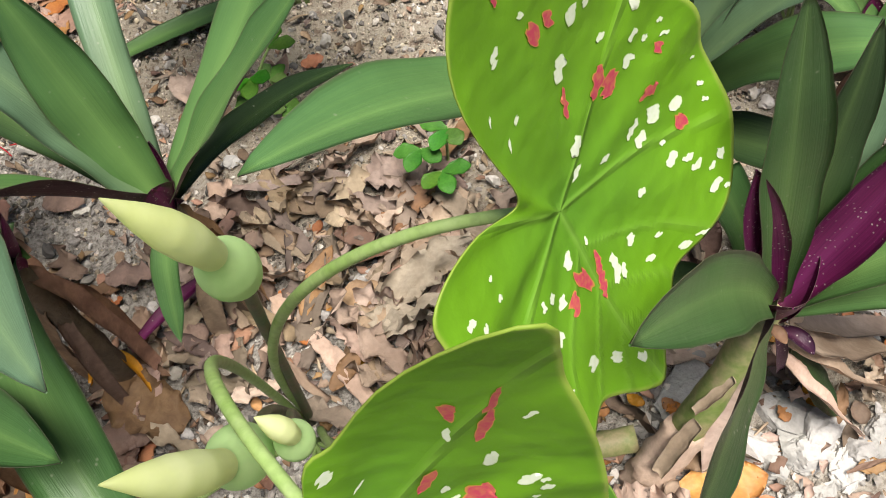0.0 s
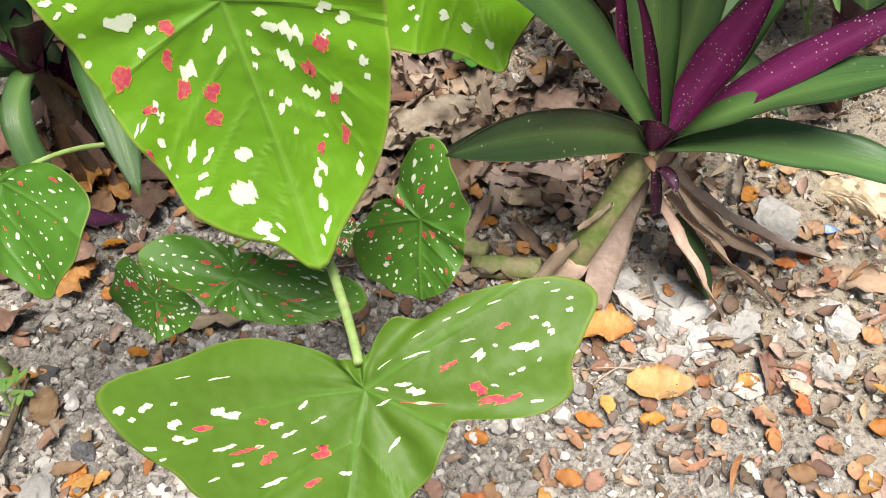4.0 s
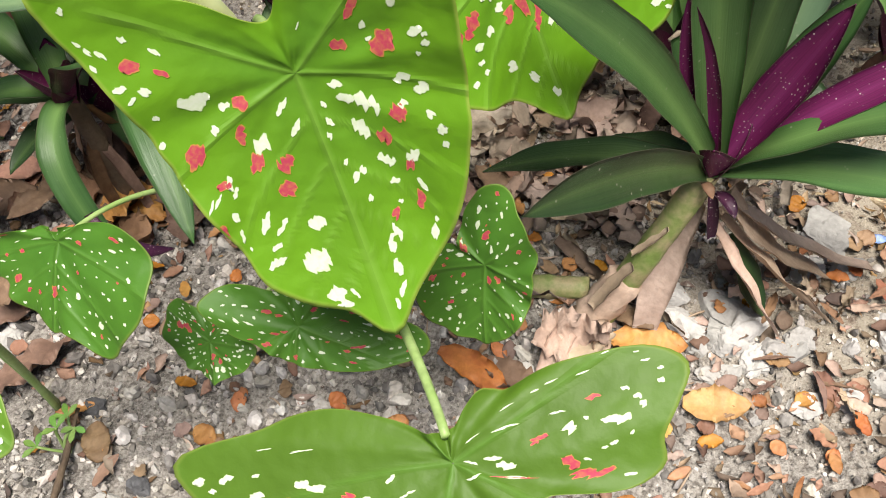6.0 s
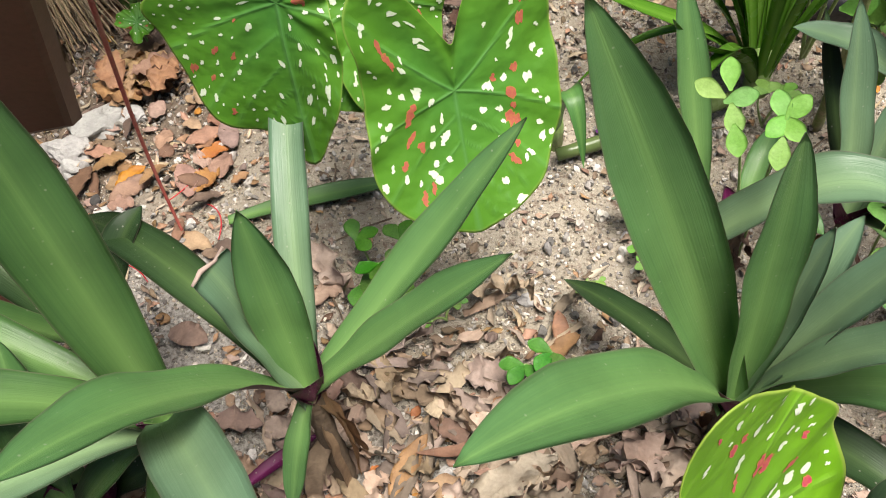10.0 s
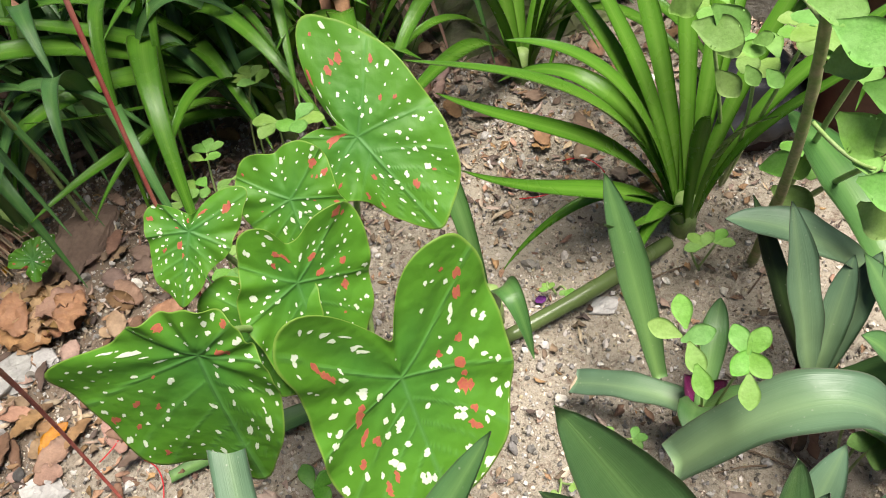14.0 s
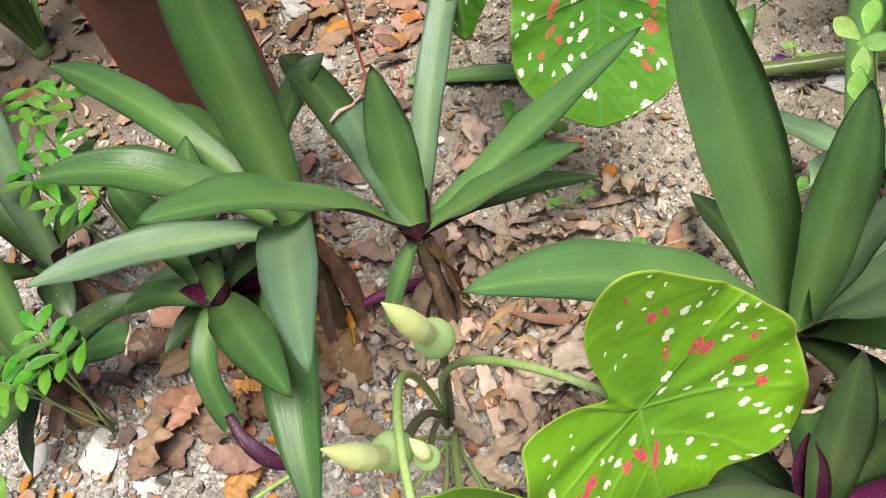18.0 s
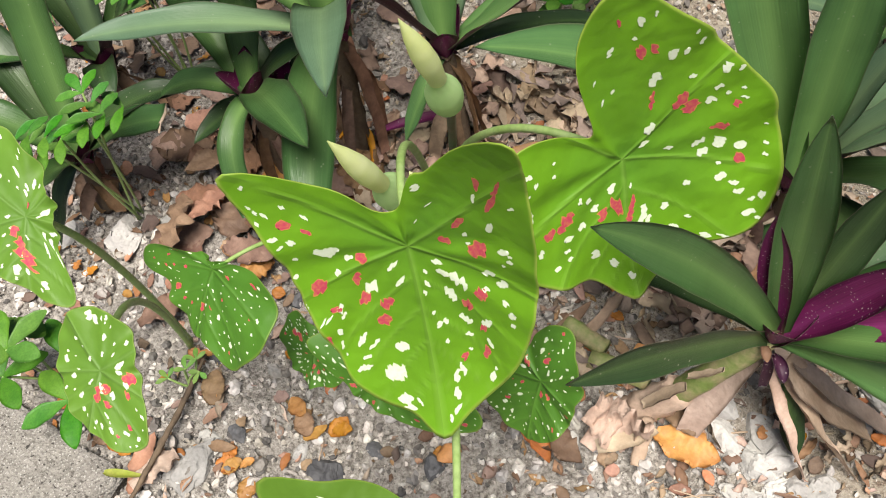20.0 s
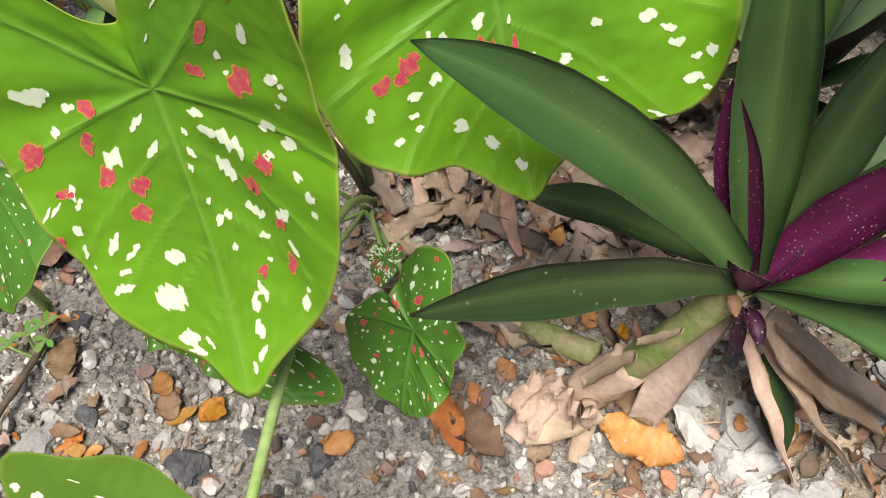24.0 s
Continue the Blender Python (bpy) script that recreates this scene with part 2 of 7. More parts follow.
M["litter_tan"] = plain_material("litter_tan", (0.48, 0.37, 0.275), (0.33, 0.25, 0.18), 60, 0.8, 0.4, 300, island=0.35)
M["stone"] = plain_material("limestone", (0.46, 0.445, 0.42), (0.31, 0.30, 0.285), 38, 0.92, 0.8, 240, obj=0.25, depth=0.003)
M["gravel"] = plain_material("gravel", (0.46, 0.43, 0.395), (0.30, 0.275, 0.245), 90, 0.9, 0.6, 350, island=0.75)
M["paint"] = plain_material("brown_paint", (0.115, 0.040, 0.028), (0.085, 0.030, 0.022), 12, 0.5, 0.15, 180)
M["bark"] = plain_material("bark", (0.16, 0.115, 0.075), (0.09, 0.065, 0.045), 45, 0.9, 0.8, 200, depth=0.004)
M["stone_bark"] = plain_material("grey_bark", (0.25, 0.235, 0.205), (0.14, 0.135, 0.11), 30, 0.95, 0.9, 160, depth=0.005)
M["straw"] = plain_material("broom_ribs", (0.40, 0.31, 0.20), (0.25, 0.18, 0.11), 60, 0.7, 0.3, 300, island=0.25)
M["vine"] = plain_material("red_stem", (0.36, 0.055, 0.05), (0.42, 0.16, 0.12), 30, 0.5, 0.2)
M["black"] = plain_material("black_plastic", (0.016, 0.016, 0.02), (0.03, 0.03, 0.034), 40, 0.4, 0.4)
M["slate"] = plain_material("dark_pebble", (0.075, 0.075, 0.08), (0.13, 0.13, 0.135), 60, 0.7, 0.5, 260, obj=0.3)
M["moss"] = plain_material("mossy_rock", (0.26, 0.24, 0.17), (0.13, 0.19, 0.05), 18, 0.95, 0.8, 150, depth=0.005)
M["petal"] = plain_material("purple_petal", (0.16, 0.03, 0.22), (0.22, 0.06, 0.28), 80, 0.6, 0.2, see=0.2)
M["lime"] = plain_material("lime_leaf", (0.30, 0.36, 0.05), (0.40, 0.40, 0.10), 60, 0.5, 0.3, see=0.25)
M["string"] = plain_material("red_string", (0.55, 0.03, 0.03), (0.42, 0.02, 0.03), 60, 0.4, 0.1)
M["blue"] = plain_material("blue_scrap", (0.05, 0.17, 0.55), (0.5, 0.55, 0.65), 90, 0.5, 0.1)


def soil_material():
    m, nt, b = material("soil", 0.95, 0.2)
    big, mid, fine, grit = noise_tex(nt, 2.6, 4), noise_tex(nt, 21, 5), noise_tex(nt, 190, 5, 0.7), noise_tex(nt, 620, 3)
    base = mixed(nt, ramp(nt, mid, (0.32, (0, 0, 0)), (0.7, (1, 1, 1))), (0.51, 0.450, 0.355), (0.38, 0.33, 0.255))
    base = mixed(nt, ramp(nt, big, (0.42, (0, 0, 0)), (0.62, (0.8, 0.8, 0.8))), base, (0.41, 0.362, 0.29))
    base = mixed(nt, ramp(nt, fine, (0.34, (0.7, 0.7, 0.7)), (0.47, (0, 0, 0))), base, (0.15, 0.11, 0.08))
    base = mixed(nt, ramp(nt, grit, (0.56, (0, 0, 0)), (0.66, (0.8, 0.8, 0.8))), base, (0.56, 0.49, 0.42))
    base = mixed(nt, ramp(nt, noise_tex(nt, 75, 5, 0.7), (0.33, (0.75,) * 3), (0.47, (0, 0, 0))), base, (0.16, 0.10, 0.07))
    # grey grit along the front strip, tan sand behind
    tc = nt.nodes.new("ShaderNodeTexCoord")
    sp = nt.nodes.new("ShaderNodeSeparateXYZ")
    nt.links.new(tc.outputs["Object"], sp.inputs[0])
    zone = math_node(nt, "ADD", math_node(nt, "ADD", sp.outputs[1], math_node(nt, "MULTIPLY", math_node(nt, "MAXIMUM", math_node(nt, "MINIMUM", sp.outputs[0], 0.5), -0.6), 0.55)), math_node(nt, "MULTIPLY", big, 0.3))
    grey = mixed(nt, ramp(nt, fine, (0.36, (0, 0, 0)), (0.6, (1, 1, 1))), (0.17, 0.15, 0.13), (0.52, 0.485, 0.44))
    base = mixed(nt, ramp(nt, zone, (0.40, (1, 1, 1)), (0.56, (0, 0, 0))), base, grey)
    # dark leaf humus in the back corner, with its shade put into the colour
    mould_shade = math_node(nt, "ADD", math_node(nt, "SUBTRACT", sp.outputs[1], math_node(nt, "MULTIPLY", sp.outputs[0], 1.2)), math_node(nt, "MULTIPLY", big, 0.3))
    base = mixed(nt, ramp(nt, math_node(nt, "MULTIPLY", mould_shade, 0.5), (0.70, (0, 0, 0)), (0.80, (0.9,) * 3)), base, mixed(nt, mid, (0.15, 0.11, 0.08), (0.30, 0.23, 0.17)))
    # ground beyond the bed darkened in colour, standing in for the garden's shade
    away = nt.nodes.new("ShaderNodeVectorMath")
    away.operation = "DISTANCE"
    nt.links.new(tc.outputs["Object"], away.inputs[0])
    away.inputs[1].default_value = (-0.2, 0.6, 0)
    base = mixed(nt, ramp(nt, math_node(nt, "MULTIPLY", away.outputs["Value"], 0.3), (0.42, (0, 0, 0)), (0.6, (1, 1, 1))), base, (0.15, 0.115, 0.075))
    nt.links.new(base, b.inputs["Base Color"])
    bumped(nt, b, math_node(nt, "ADD", math_node(nt, "MULTIPLY", mid, 1.2), math_node(nt, "ADD", fine, math_node(nt, "MULTIPLY", grit, 0.5))), 1.0, 0.007)
    return m


M["soil"] = soil_material()


def concrete_material():
    m, nt, b = material("old_concrete", 0.95, 0.2)
    big, mid, fine = noise_tex(nt, 9, 4), noise_tex(nt, 70, 5, 0.7), noise_tex(nt, 420, 4, 0.7)
    vo = add(nt, "ShaderNodeTexVoronoi", Scale=330.0)
    tc = nt.nodes.new("ShaderNodeTexCoord")
    nt.links.new(tc.outputs["Object"], vo.inputs["Vector"])
    base = mixed(nt, ramp(nt, mid, (0.34, (0, 0, 0)), (0.66, (1, 1, 1))), (0.21, 0.195, 0.175), (0.33, 0.31, 0.28))
    base = mixed(nt, ramp(nt, big, (0.4, (0, 0, 0)), (0.65, (0.45,) * 3)), base, (0.27, 0.26, 0.225))
    base = mixed(nt, ramp(nt, fine, (0.36, (0.8,) * 3), (0.5, (0, 0, 0))), base, (0.13, 0.12, 0.11))
    base = mixed(nt, ramp(nt, vo.outputs["Distance"], (0.16, (0.7,) * 3), (0.34, (0, 0, 0))), base, (0.50, 0.485, 0.45))
    # small holes without relief, the shade inside them painted as near-black colour
    pit_shade = ramp(nt, noise_tex(nt, 240, 2, 0.5), (0.30, (1, 1, 1)), (0.37, (0, 0, 0)))
    base = mixed(nt, pit_shade, base, (0.06, 0.055, 0.05))
    base = mixed(nt, ramp(nt, noise_tex(nt, 150, 4, 0.75), (0.33, (0.85,) * 3), (0.46, (0, 0, 0))), base, (0.09, 0.08, 0.07))
    nt.links.new(base, b.inputs["Base Color"])
    bumped(nt, b, math_node(nt, "ADD", math_node(nt, "MULTIPLY", mid, 1.4), math_node(nt, "SUBTRACT", fine, vo.outputs["Distance"])), 0.9, 0.0024)
    return m


M["concrete"] = concrete_material()
M["dead_brown"] = plain_material("dead_leaf_brown", (0.27, 0.165, 0.105), (0.15, 0.085, 0.055), 70, 0.7, 0.6, 260, obj=0.35, see=0.08)
M["pale"] = caladium_material("caladium_pale", (0.135, 0.275, 0.030), (0.10, 0.225, 0.028), (0.28, 0.38, 0.10), (0.20, 0.34, 0.09), 0.36)
M["rock_brown"] = plain_material("brown_rock", (0.20, 0.14, 0.105), (0.13, 0.09, 0.07), 30, 0.9, 0.7, 200, depth=0.004)
M["grit"] = plain_material("grit", (0.48, 0.42, 0.34), (0.33, 0.28, 0.215), 90, 0.9, 0.5, 350, island=0.7)


# ---- builders ----
def mesh_from(name, verts, faces, mats, tones=None, slots=None, smooth=True):
    me = bpy.data.meshes.new(name)
    if isinstance(faces, np.ndarray):
        sizes, loops = np.full(len(faces), faces.shape[1]), faces.ravel()
    else:
        sizes, loops = np.array([len(f) for f in faces]), np.concatenate([np.asarray(f) for f in faces])
    me.vertices.add(len(verts))
    me.vertices.foreach_set("co", np.asarray(verts, dtype=np.float32).ravel())
    me.loops.add(len(loops))
    me.loops.foreach_set("vertex_index", loops.astype(np.int32))
    me.polygons.add(len(sizes))
    me.polygons.foreach_set("loop_start", (np.cumsum(sizes) - sizes).astype(np.int32))
    for mat in mats if isinstance(mats, (list, tuple)) else [mats]:
        me.materials.append(mat)
    if slots is not None:
        me.polygons.foreach_set("material_index", np.asarray(slots, dtype=np.int32))
    if tones is not None:
        at = me.attributes.new("tone", "FLOAT_COLOR", "POINT")
        at.data.foreach_set("color", np.c_[np.asarray(tones, dtype=np.float32), np.ones(len(verts), np.float32)].ravel())
    me.polygons.foreach_set("use_smooth", np.full(len(sizes), smooth))
    me.update(calc_edges=True)
    return me


ORIGIN = {}


def thing(name, at, label, category, group=""):
    ob = new(name)
    ob.location = at
    ob.empty_display_size = 0.05
    ORIGIN[ob.name] = np.array(at, float)
    return tagged(ob, label, category, group)


def part(name, data, parent, label=""):
    """One mesh under a thing or part; its points are given in world metres."""
    verts, faces, mats, *rest = data
    origin = ORIGIN[parent.name]
    ob = new(name, mesh_from(name, np.asarray(verts) - origin, faces, mats, *rest))
    ob.parent = parent
    ORIGIN[ob.name] = origin
    return tagged(ob, label) if label else ob


def solo(name, data, at, label, category, group="", kind=""):
    verts, faces, mats, *rest = data
    at = np.asarray(at, float)
    ob = new(name, mesh_from(name, np.asarray(verts) - at, faces, mats, *rest))
    ob.location = at
    return tagged(ob, label, category, group, kind)


def grid_faces(nu, nv, start=0, flip=False):
    i, j = np.meshgrid(np.arange(nu - 1), np.arange(nv - 1), indexing="ij")
    a = (start + i * nv + j).ravel()
    f = np.stack([a, a + 1, a + nv + 1, a + nv], 1)
    return f[:, ::-1] if flip else f


def unit(v):
    v = np.asarray(v, float)
    return v / max(np.linalg.norm(v), 1e-9)


def bezier(points, n):
    """A smooth line through the control polygon's ends (degree by count)."""
    p = np.asarray(points, float)
    s = np.linspace(0, 1, n)[:, None]
    if len(p) == 3:
        return (1 - s) ** 2 * p[0] + 2 * s * (1 - s) * p[1] + s**2 * p[2]
    return (1 - s) ** 3 * p[0] + 3 * s * (1 - s) ** 2 * p[1] + 3 * s**2 * (1 - s) * p[2] + s**3 * p[3]


def tube(line, radii, mat, sides=10, seed=0, wob=0.0, caps=True):
    line = np.asarray(line, float)
    n = len(line)
    rng = np.random.default_rng(seed)
    radii = np.broadcast_to(np.asarray(radii, float), (n,)) if np.ndim(radii) == 0 else np.interp(np.linspace(0, 1, n), np.linspace(0, 1, len(radii)), radii)
    t = np.gradient(line, axis=0)
    t /= np.linalg.norm(t, axis=1)[:, None]
    ref = unit(np.cross(t[0], (0.3, 0.9, 0.2)))
    verts, a = [], np.linspace(0, 2 * np.pi, sides, endpoint=False)
    for k in range(n):
        ref = unit(ref - t[k] * (ref @ t[k]))
        other = np.cross(t[k], ref)
        rr = radii[k] * (1 + wob * rng.normal(size=sides))
        verts.append(line[k] + np.outer(np.cos(a) * rr, ref) + np.outer(np.sin(a) * rr, other))
    verts = np.concatenate(verts)
    faces = []
    for k in range(n - 1):
        for j in range(sides):
            q = (j + 1) % sides
            faces.append((k * sides + j, k * sides + q, (k + 1) * sides + q, (k + 1) * sides + j))
    if caps:
        faces.append(tuple(range(sides))[::-1])
        faces.append(tuple(range((n - 1) * sides, n * sides)))
    return verts, faces, mat


def strap(line, width, mats, profile="lance", fold=0.25, roll=0.0, twist=0.0, thick=0.0009, wave=0.0, blunt=False, seed=0, nu=30, nv=9, curl=0.0, face=None, crumple=0.0):
    """A long leaf along a line: upper sheet in mats[0], underside in mats[1]."""
    line = bezier(line, nu) if len(line) <= 4 else np.asarray(line, float)
    nu = len(line)
    rng = np.random.default_rng(seed)
    s = np.linspace(0, 1, nu)
    if profile == "lance":
        w = np.interp(s, (0, 0.1, 0.25, 0.42, 0.58, 0.72, 0.83, 0.91, 0.97, 1), (0.50, 0.57, 0.74, 0.93, 1, 0.91, 0.70, 0.45, 0.19, 0))
    elif profile == "oval":
        w = np.sin(np.pi * np.clip(0.06 + 0.94 * s, 0, 1)) ** 0.7
    elif profile == "obovate":
        w = np.sin(np.pi * np.clip(0.03 + 0.95 * s**1.35, 0, 1)) ** 0.8
    elif profile == "fan":
        w = np.clip(0.5 + 1.4 * s, 0, 1) * np.clip((1 - s) / 0.38, 0, 1) ** 0.6
    elif profile == "ribbon":
        w = np.clip(0.55 + 1.2 * s, 0, 1) * np.clip((1 - s) / 0.55, 0, 1) ** 0.7
    else:
        w = 0.75 + 0.25 * np.sin(np.pi * s)
    if blunt:
        w = np.maximum(w, 0.0) * 0 + 0.75 + 0.25 * np.sin(np.pi * np.clip(s, 0, 1) * 0.8)
    if crumple:
        w = w * (1 + 0.5 * crumple * rng.normal(size=nu))
    w = w * width / 2
    rough = crumple * rng.normal(size=(nu, nv))
    w[-1] = w[-1] if blunt or profile == "band" else max(w[-1], 0.0003)
    t = np.gradient(line, axis=0)
    t /= np.linalg.norm(t, axis=1)[:, None]
    v = np.linspace(-1, 1, nv)
    up_hint = np.array((0, 0, 1.0)) if face is None else np.asarray(face, float)
    ph = rng.uniform(0, 6)
    # sideways direction, carried along the line so that it never flips
    prev, sides = None, []
    for (tx, ty, tz) in t.tolist():
        sx, sy, sz = ty * up_hint[2] - tz * up_hint[1], tz * up_hint[0] - tx * up_hint[2], tx * up_hint[1] - ty * up_hint[0]
        n = math.sqrt(sx * sx + sy * sy + sz * sz)
        if n > 0.12 or prev is None:
            n = max(n, 1e-9)
            sx, sy, sz = sx / n, sy / n, sz / n
        else:
            sx, sy, sz = prev
        if prev is not None:
            sx, sy, sz = sx + prev[0], sy + prev[1], sz + prev[2]
            n = max(math.sqrt(sx * sx + sy * sy + sz * sz), 1e-9)
            sx, sy, sz = sx / n, sy / n, sz / n
        prev = (sx, sy, sz)
        sides.append(prev)
    side = np.array(sides)
    side -= t * (side * t).sum(1)[:, None]
    side /= np.maximum(np.linalg.norm(side, axis=1), 1e-9)[:, None]
    up = np.cross(side, t)
    turn_a = np.radians(roll + twist * s)[:, None]
    sd, u = np.cos(turn_a) * side + np.sin(turn_a) * up, -np.sin(turn_a) * side + np.cos(turn_a) * up
    f = (fold * (1 - 0.55 * s))[:, None]
    ww, vv = w[:, None], v[None, :]
    lift = np.abs(vv) ** 1.4 * ww * f - curl * (vv * ww) ** 2 * 30
    ripple = wave * np.sin(s[:, None] * 17 + ph + (vv > 0) * 1.7) * np.abs(vv) ** 2 * ww
    across, rise = vv * ww * np.cos(np.minimum(1.2, f * 0.7)), lift + ripple + rough * ww
    top = line[:, None, :] + across[..., None] * sd[:, None, :] + rise[..., None] * u[:, None, :]
    tones = np.stack(np.broadcast_arrays(1 - np.abs(vv), s[:, None], (seed * 0.137) % 1.0), 2).reshape(-1, 3)
    # underside a little below the top sheet
    gu, gv = np.gradient(top, axis=0), np.gradient(top, axis=1)
    nrm = np.cross(gv, gu)
    nrm /= np.maximum(np.linalg.norm(nrm, axis=2), 1e-9)[:, :, None]
    edge = (1 - np.abs(v) ** 6)[None, :, None]
    low = top - nrm * thick * (0.25 + 0.75 * edge)
    nn = nu * nv
    faces = [grid_faces(nu, nv, 0, False), grid_faces(nu, nv, nn, True)]
    rim = list(range(0, nn, nv)) + list(range(nn - nv + 1, nn)) + list(range(nn - 1 - nv, nv - 2, -nv)) + list(range(nv - 2, 0, -1))
    rim = np.array(rim)
    nxt = np.roll(rim, -1)
    faces.append(np.stack([rim, rim + nn, nxt + nn, nxt], 1))
    slots = np.r_[np.zeros(len(faces[0])), np.ones(len(faces[1])), np.zeros(len(faces[2]))]
    return np.r_[top.reshape(-1, 3), low.reshape(-1, 3)], np.concatenate(faces), mats, np.r_[tones, tones], slots


class Blade:
    """The sheet of a heart-shaped leaf: radii every 15 degrees round the joint, from behind over its one side to the tip."""

    def __init__(self, joint, tip_way, normal, radii, bend=(0, 0, 0), ripple=0.003, point=0.0, seed=0):
        self.j = np.asarray(joint, float)
        n = unit(normal)
        y = unit(np.asarray(tip_way, float) - n * (np.asarray(tip_way, float) @ n))
        self.x, self.y, self.n = np.cross(y, n), y, n
        self.radii, self.bend, self.ripple, self.point = np.asarray(radii, float) / 1000, bend, ripple, point
        self.ph = seed * 1.3
        self.size = self.radii.max()

    def radius(self, a):
        k = len(self.radii)
        p = ((a + np.pi) / (2 * np.pi) * k) % k
        i = np.floor(p).astype(int)
        f = p - i
        r0, r1, r2, r3 = (self.radii[(i + d) % k] for d in (-1, 0, 1, 2))
        r = r1 + 0.5 * f * (r2 - r0 + f * (2 * r0 - 5 * r1 + 4 * r2 - r3 + f * (3 * (r1 - r2) + r3 - r0)))
        return r + self.point * np.exp(-(((a + np.pi) % (2 * np.pi) - np.pi) / 0.10) ** 2)

    def place(self, a, q, lift=0.0):
        """World points at angle a and share q of the way to the edge."""
        r = self.radius(a) * q
        u, v = r * np.sin(a), r * np.cos(a)
        h = self.bend[0] * u * u + self.bend[1] * u * v + self.bend[2] * v * v
        h = h + self.ripple * np.sin(7 * a + self.ph) * q**3 + 0.6 * self.ripple * np.sin(13 * a + 2 * self.ph) * q**4
        h = h + 0.017 * self.size * np.cos(9 * a + self.ph) * np.clip(q - 0.15, 0, 1) * (1 - q) * 2.5
        h = h + 0.004 * self.size * np.sin(17 * a + 5 * q + self.ph) * np.clip(q - 0.25, 0, 1) * (1 - q) * 3
        h = h - 0.018 * self.size * np.exp(-((q / 0.16) ** 2)) + lift
        return self.j + u[..., None] * self.x + v[..., None] * self.y + h[..., None] * self.n

    def sheet(self, mat, na=168, nq=44):
        a = np.linspace(-np.pi, np.pi, na, endpoint=False)
        q = np.linspace(0.0, 1, nq) ** 0.85
        q[0] = 0.004
        aa, qq = np.meshgrid(a, q, indexing="ij")
        top = self.place(aa, qq)
        low = self.place(aa, qq, -0.0006)
        r = self.radius(aa) * qq
        u, v = r * np.sin(aa), r * np.cos(aa)
        s = self.size
        vein = np.exp(-((u / (0.0010 + 0.004 * s)) ** 2)) * (v > 0)
        for k, start in enumerate((0.0, 0.0, 0.16, 0.34, 0.52, 0.70)):
            for sg in (-1, 1):
                ang = (radians(128), radians(78), radians(58), radians(52), radians(46), radians(40))[k]
                dx, dy = sg * np.sin(ang), np.cos(ang)
                along = u * dx + (v - start * s) * dy
                off = np.abs(u * dy - (v - start * s) * dx + sg * 3.0 * along**2 * (0.6 if k else -0.4))
                width = 0.0010 + 0.0030 * s * 10 * 0.1
                vein = np.maximum(vein, (0.85 if k < 2 else 0.55) * np.exp(-((off / width) ** 2)) * (along > 0))
        # mask of the ripple troughs, for the crease shade painted into the leaf
        dip_shade = 0.5 + 0.5 * np.cos(9 * aa + self.ph + np.pi) + 0.25 * np.sin(17 * aa + 5 * qq + self.ph)
        dip_shade = np.clip(dip_shade - 0.35, 0, 1) * np.clip(qq - 0.2, 0, 0.5) * 2 * np.clip((0.97 - qq) * 5, 0, 1) * (0.55 + 0.45 * np.sin(3 * aa + 2.1 * self.ph))
        tones = np.stack([vein, qq, np.clip(dip_shade, 0, 1)], 2).reshape(-1, 3)
        n = na * nq
        i, j = np.meshgrid(np.arange(na), np.arange(nq - 1), indexing="ij")
        b = ((i + 1) % na * nq + j).ravel()
        c = (i * nq + j).ravel()
        f1 = np.stack([c, c + 1, b + 1, b], 1)
        f2 = f1[:, ::-1] + n
        e = np.arange(na) * nq + nq - 1
        f3 = np.stack([e, e + n, np.roll(e, -1) + n, np.roll(e, -1)], 1)
        return np.r_[top.reshape(-1, 3), low.reshape(-1, 3)], np.concatenate([f1, f2, f3]), mat, np.r_[tones, tones]

    def spots(self, marks, mat, seed=0):
        """Flat ragged blotches on the sheet: (angle, share, half length, half width, slant) each, drawn out along the veins."""
        rng = np.random.default_rng(seed)
        verts, faces, tones = [], [], []
        across = np.array((-1.0, -0.7, 0.0, 0.7, 1.0))
        for n, (a0, q0, hl, hw, *slant) in enumerate(marks):
            edge = float(self.radius(np.array([a0]))[0])
            k = int(np.clip(hl / 0.0004, 9, 21))
            along = np.linspace(-1, 1, k)
            body = np.clip(1 - np.abs(along) ** 2.6, 0.02, 1) ** 0.6
            soft = (0.2, 0.6, 0.2)
            left = body * np.clip(1 + 0.38 * np.convolve(rng.normal(size=k + 2), soft, "valid"), 0.35, 1.6)
            right = body * np.clip(1 + 0.38 * np.convolve(rng.normal(size=k + 2), soft, "valid"), 0.35, 1.6)
            mid = np.convolve(np.r_[0, rng.normal(size=k), 0], (0.25, 0.5, 0.25), "valid") * 0.28
            st = mid[:, None] + np.where(across < 0, left[:, None], right[:, None]) * across
            ln = along[:, None] + 0.5 / k * rng.normal(size=(k, 5))
            lean = slant[0] if slant else rng.uniform(-0.4, 0.4)
            dl, dw = ln * hl, st * hw
            dr, dt = dl * np.cos(lean) - dw * np.sin(lean), dl * np.sin(lean) + dw * np.cos(lean)
            q = np.clip(q0 + dr / edge, 0.05, 0.985)
            a = a0 + dt / np.maximum(edge * q0, 0.012)
            base = sum(len(v) for v in verts)
            verts.append(self.place(a, q, 0.00035 + 0.00002 * (n % 9)).reshape(-1, 3))
            ring = np.maximum(np.abs(across)[None, :], (np.abs(along) ** 3)[:, None])
            tones.append(np.stack([0 * ring, ring, 0 * ring], 2).reshape(-1, 3))
            faces.append(grid_faces(k, 5, base, True))
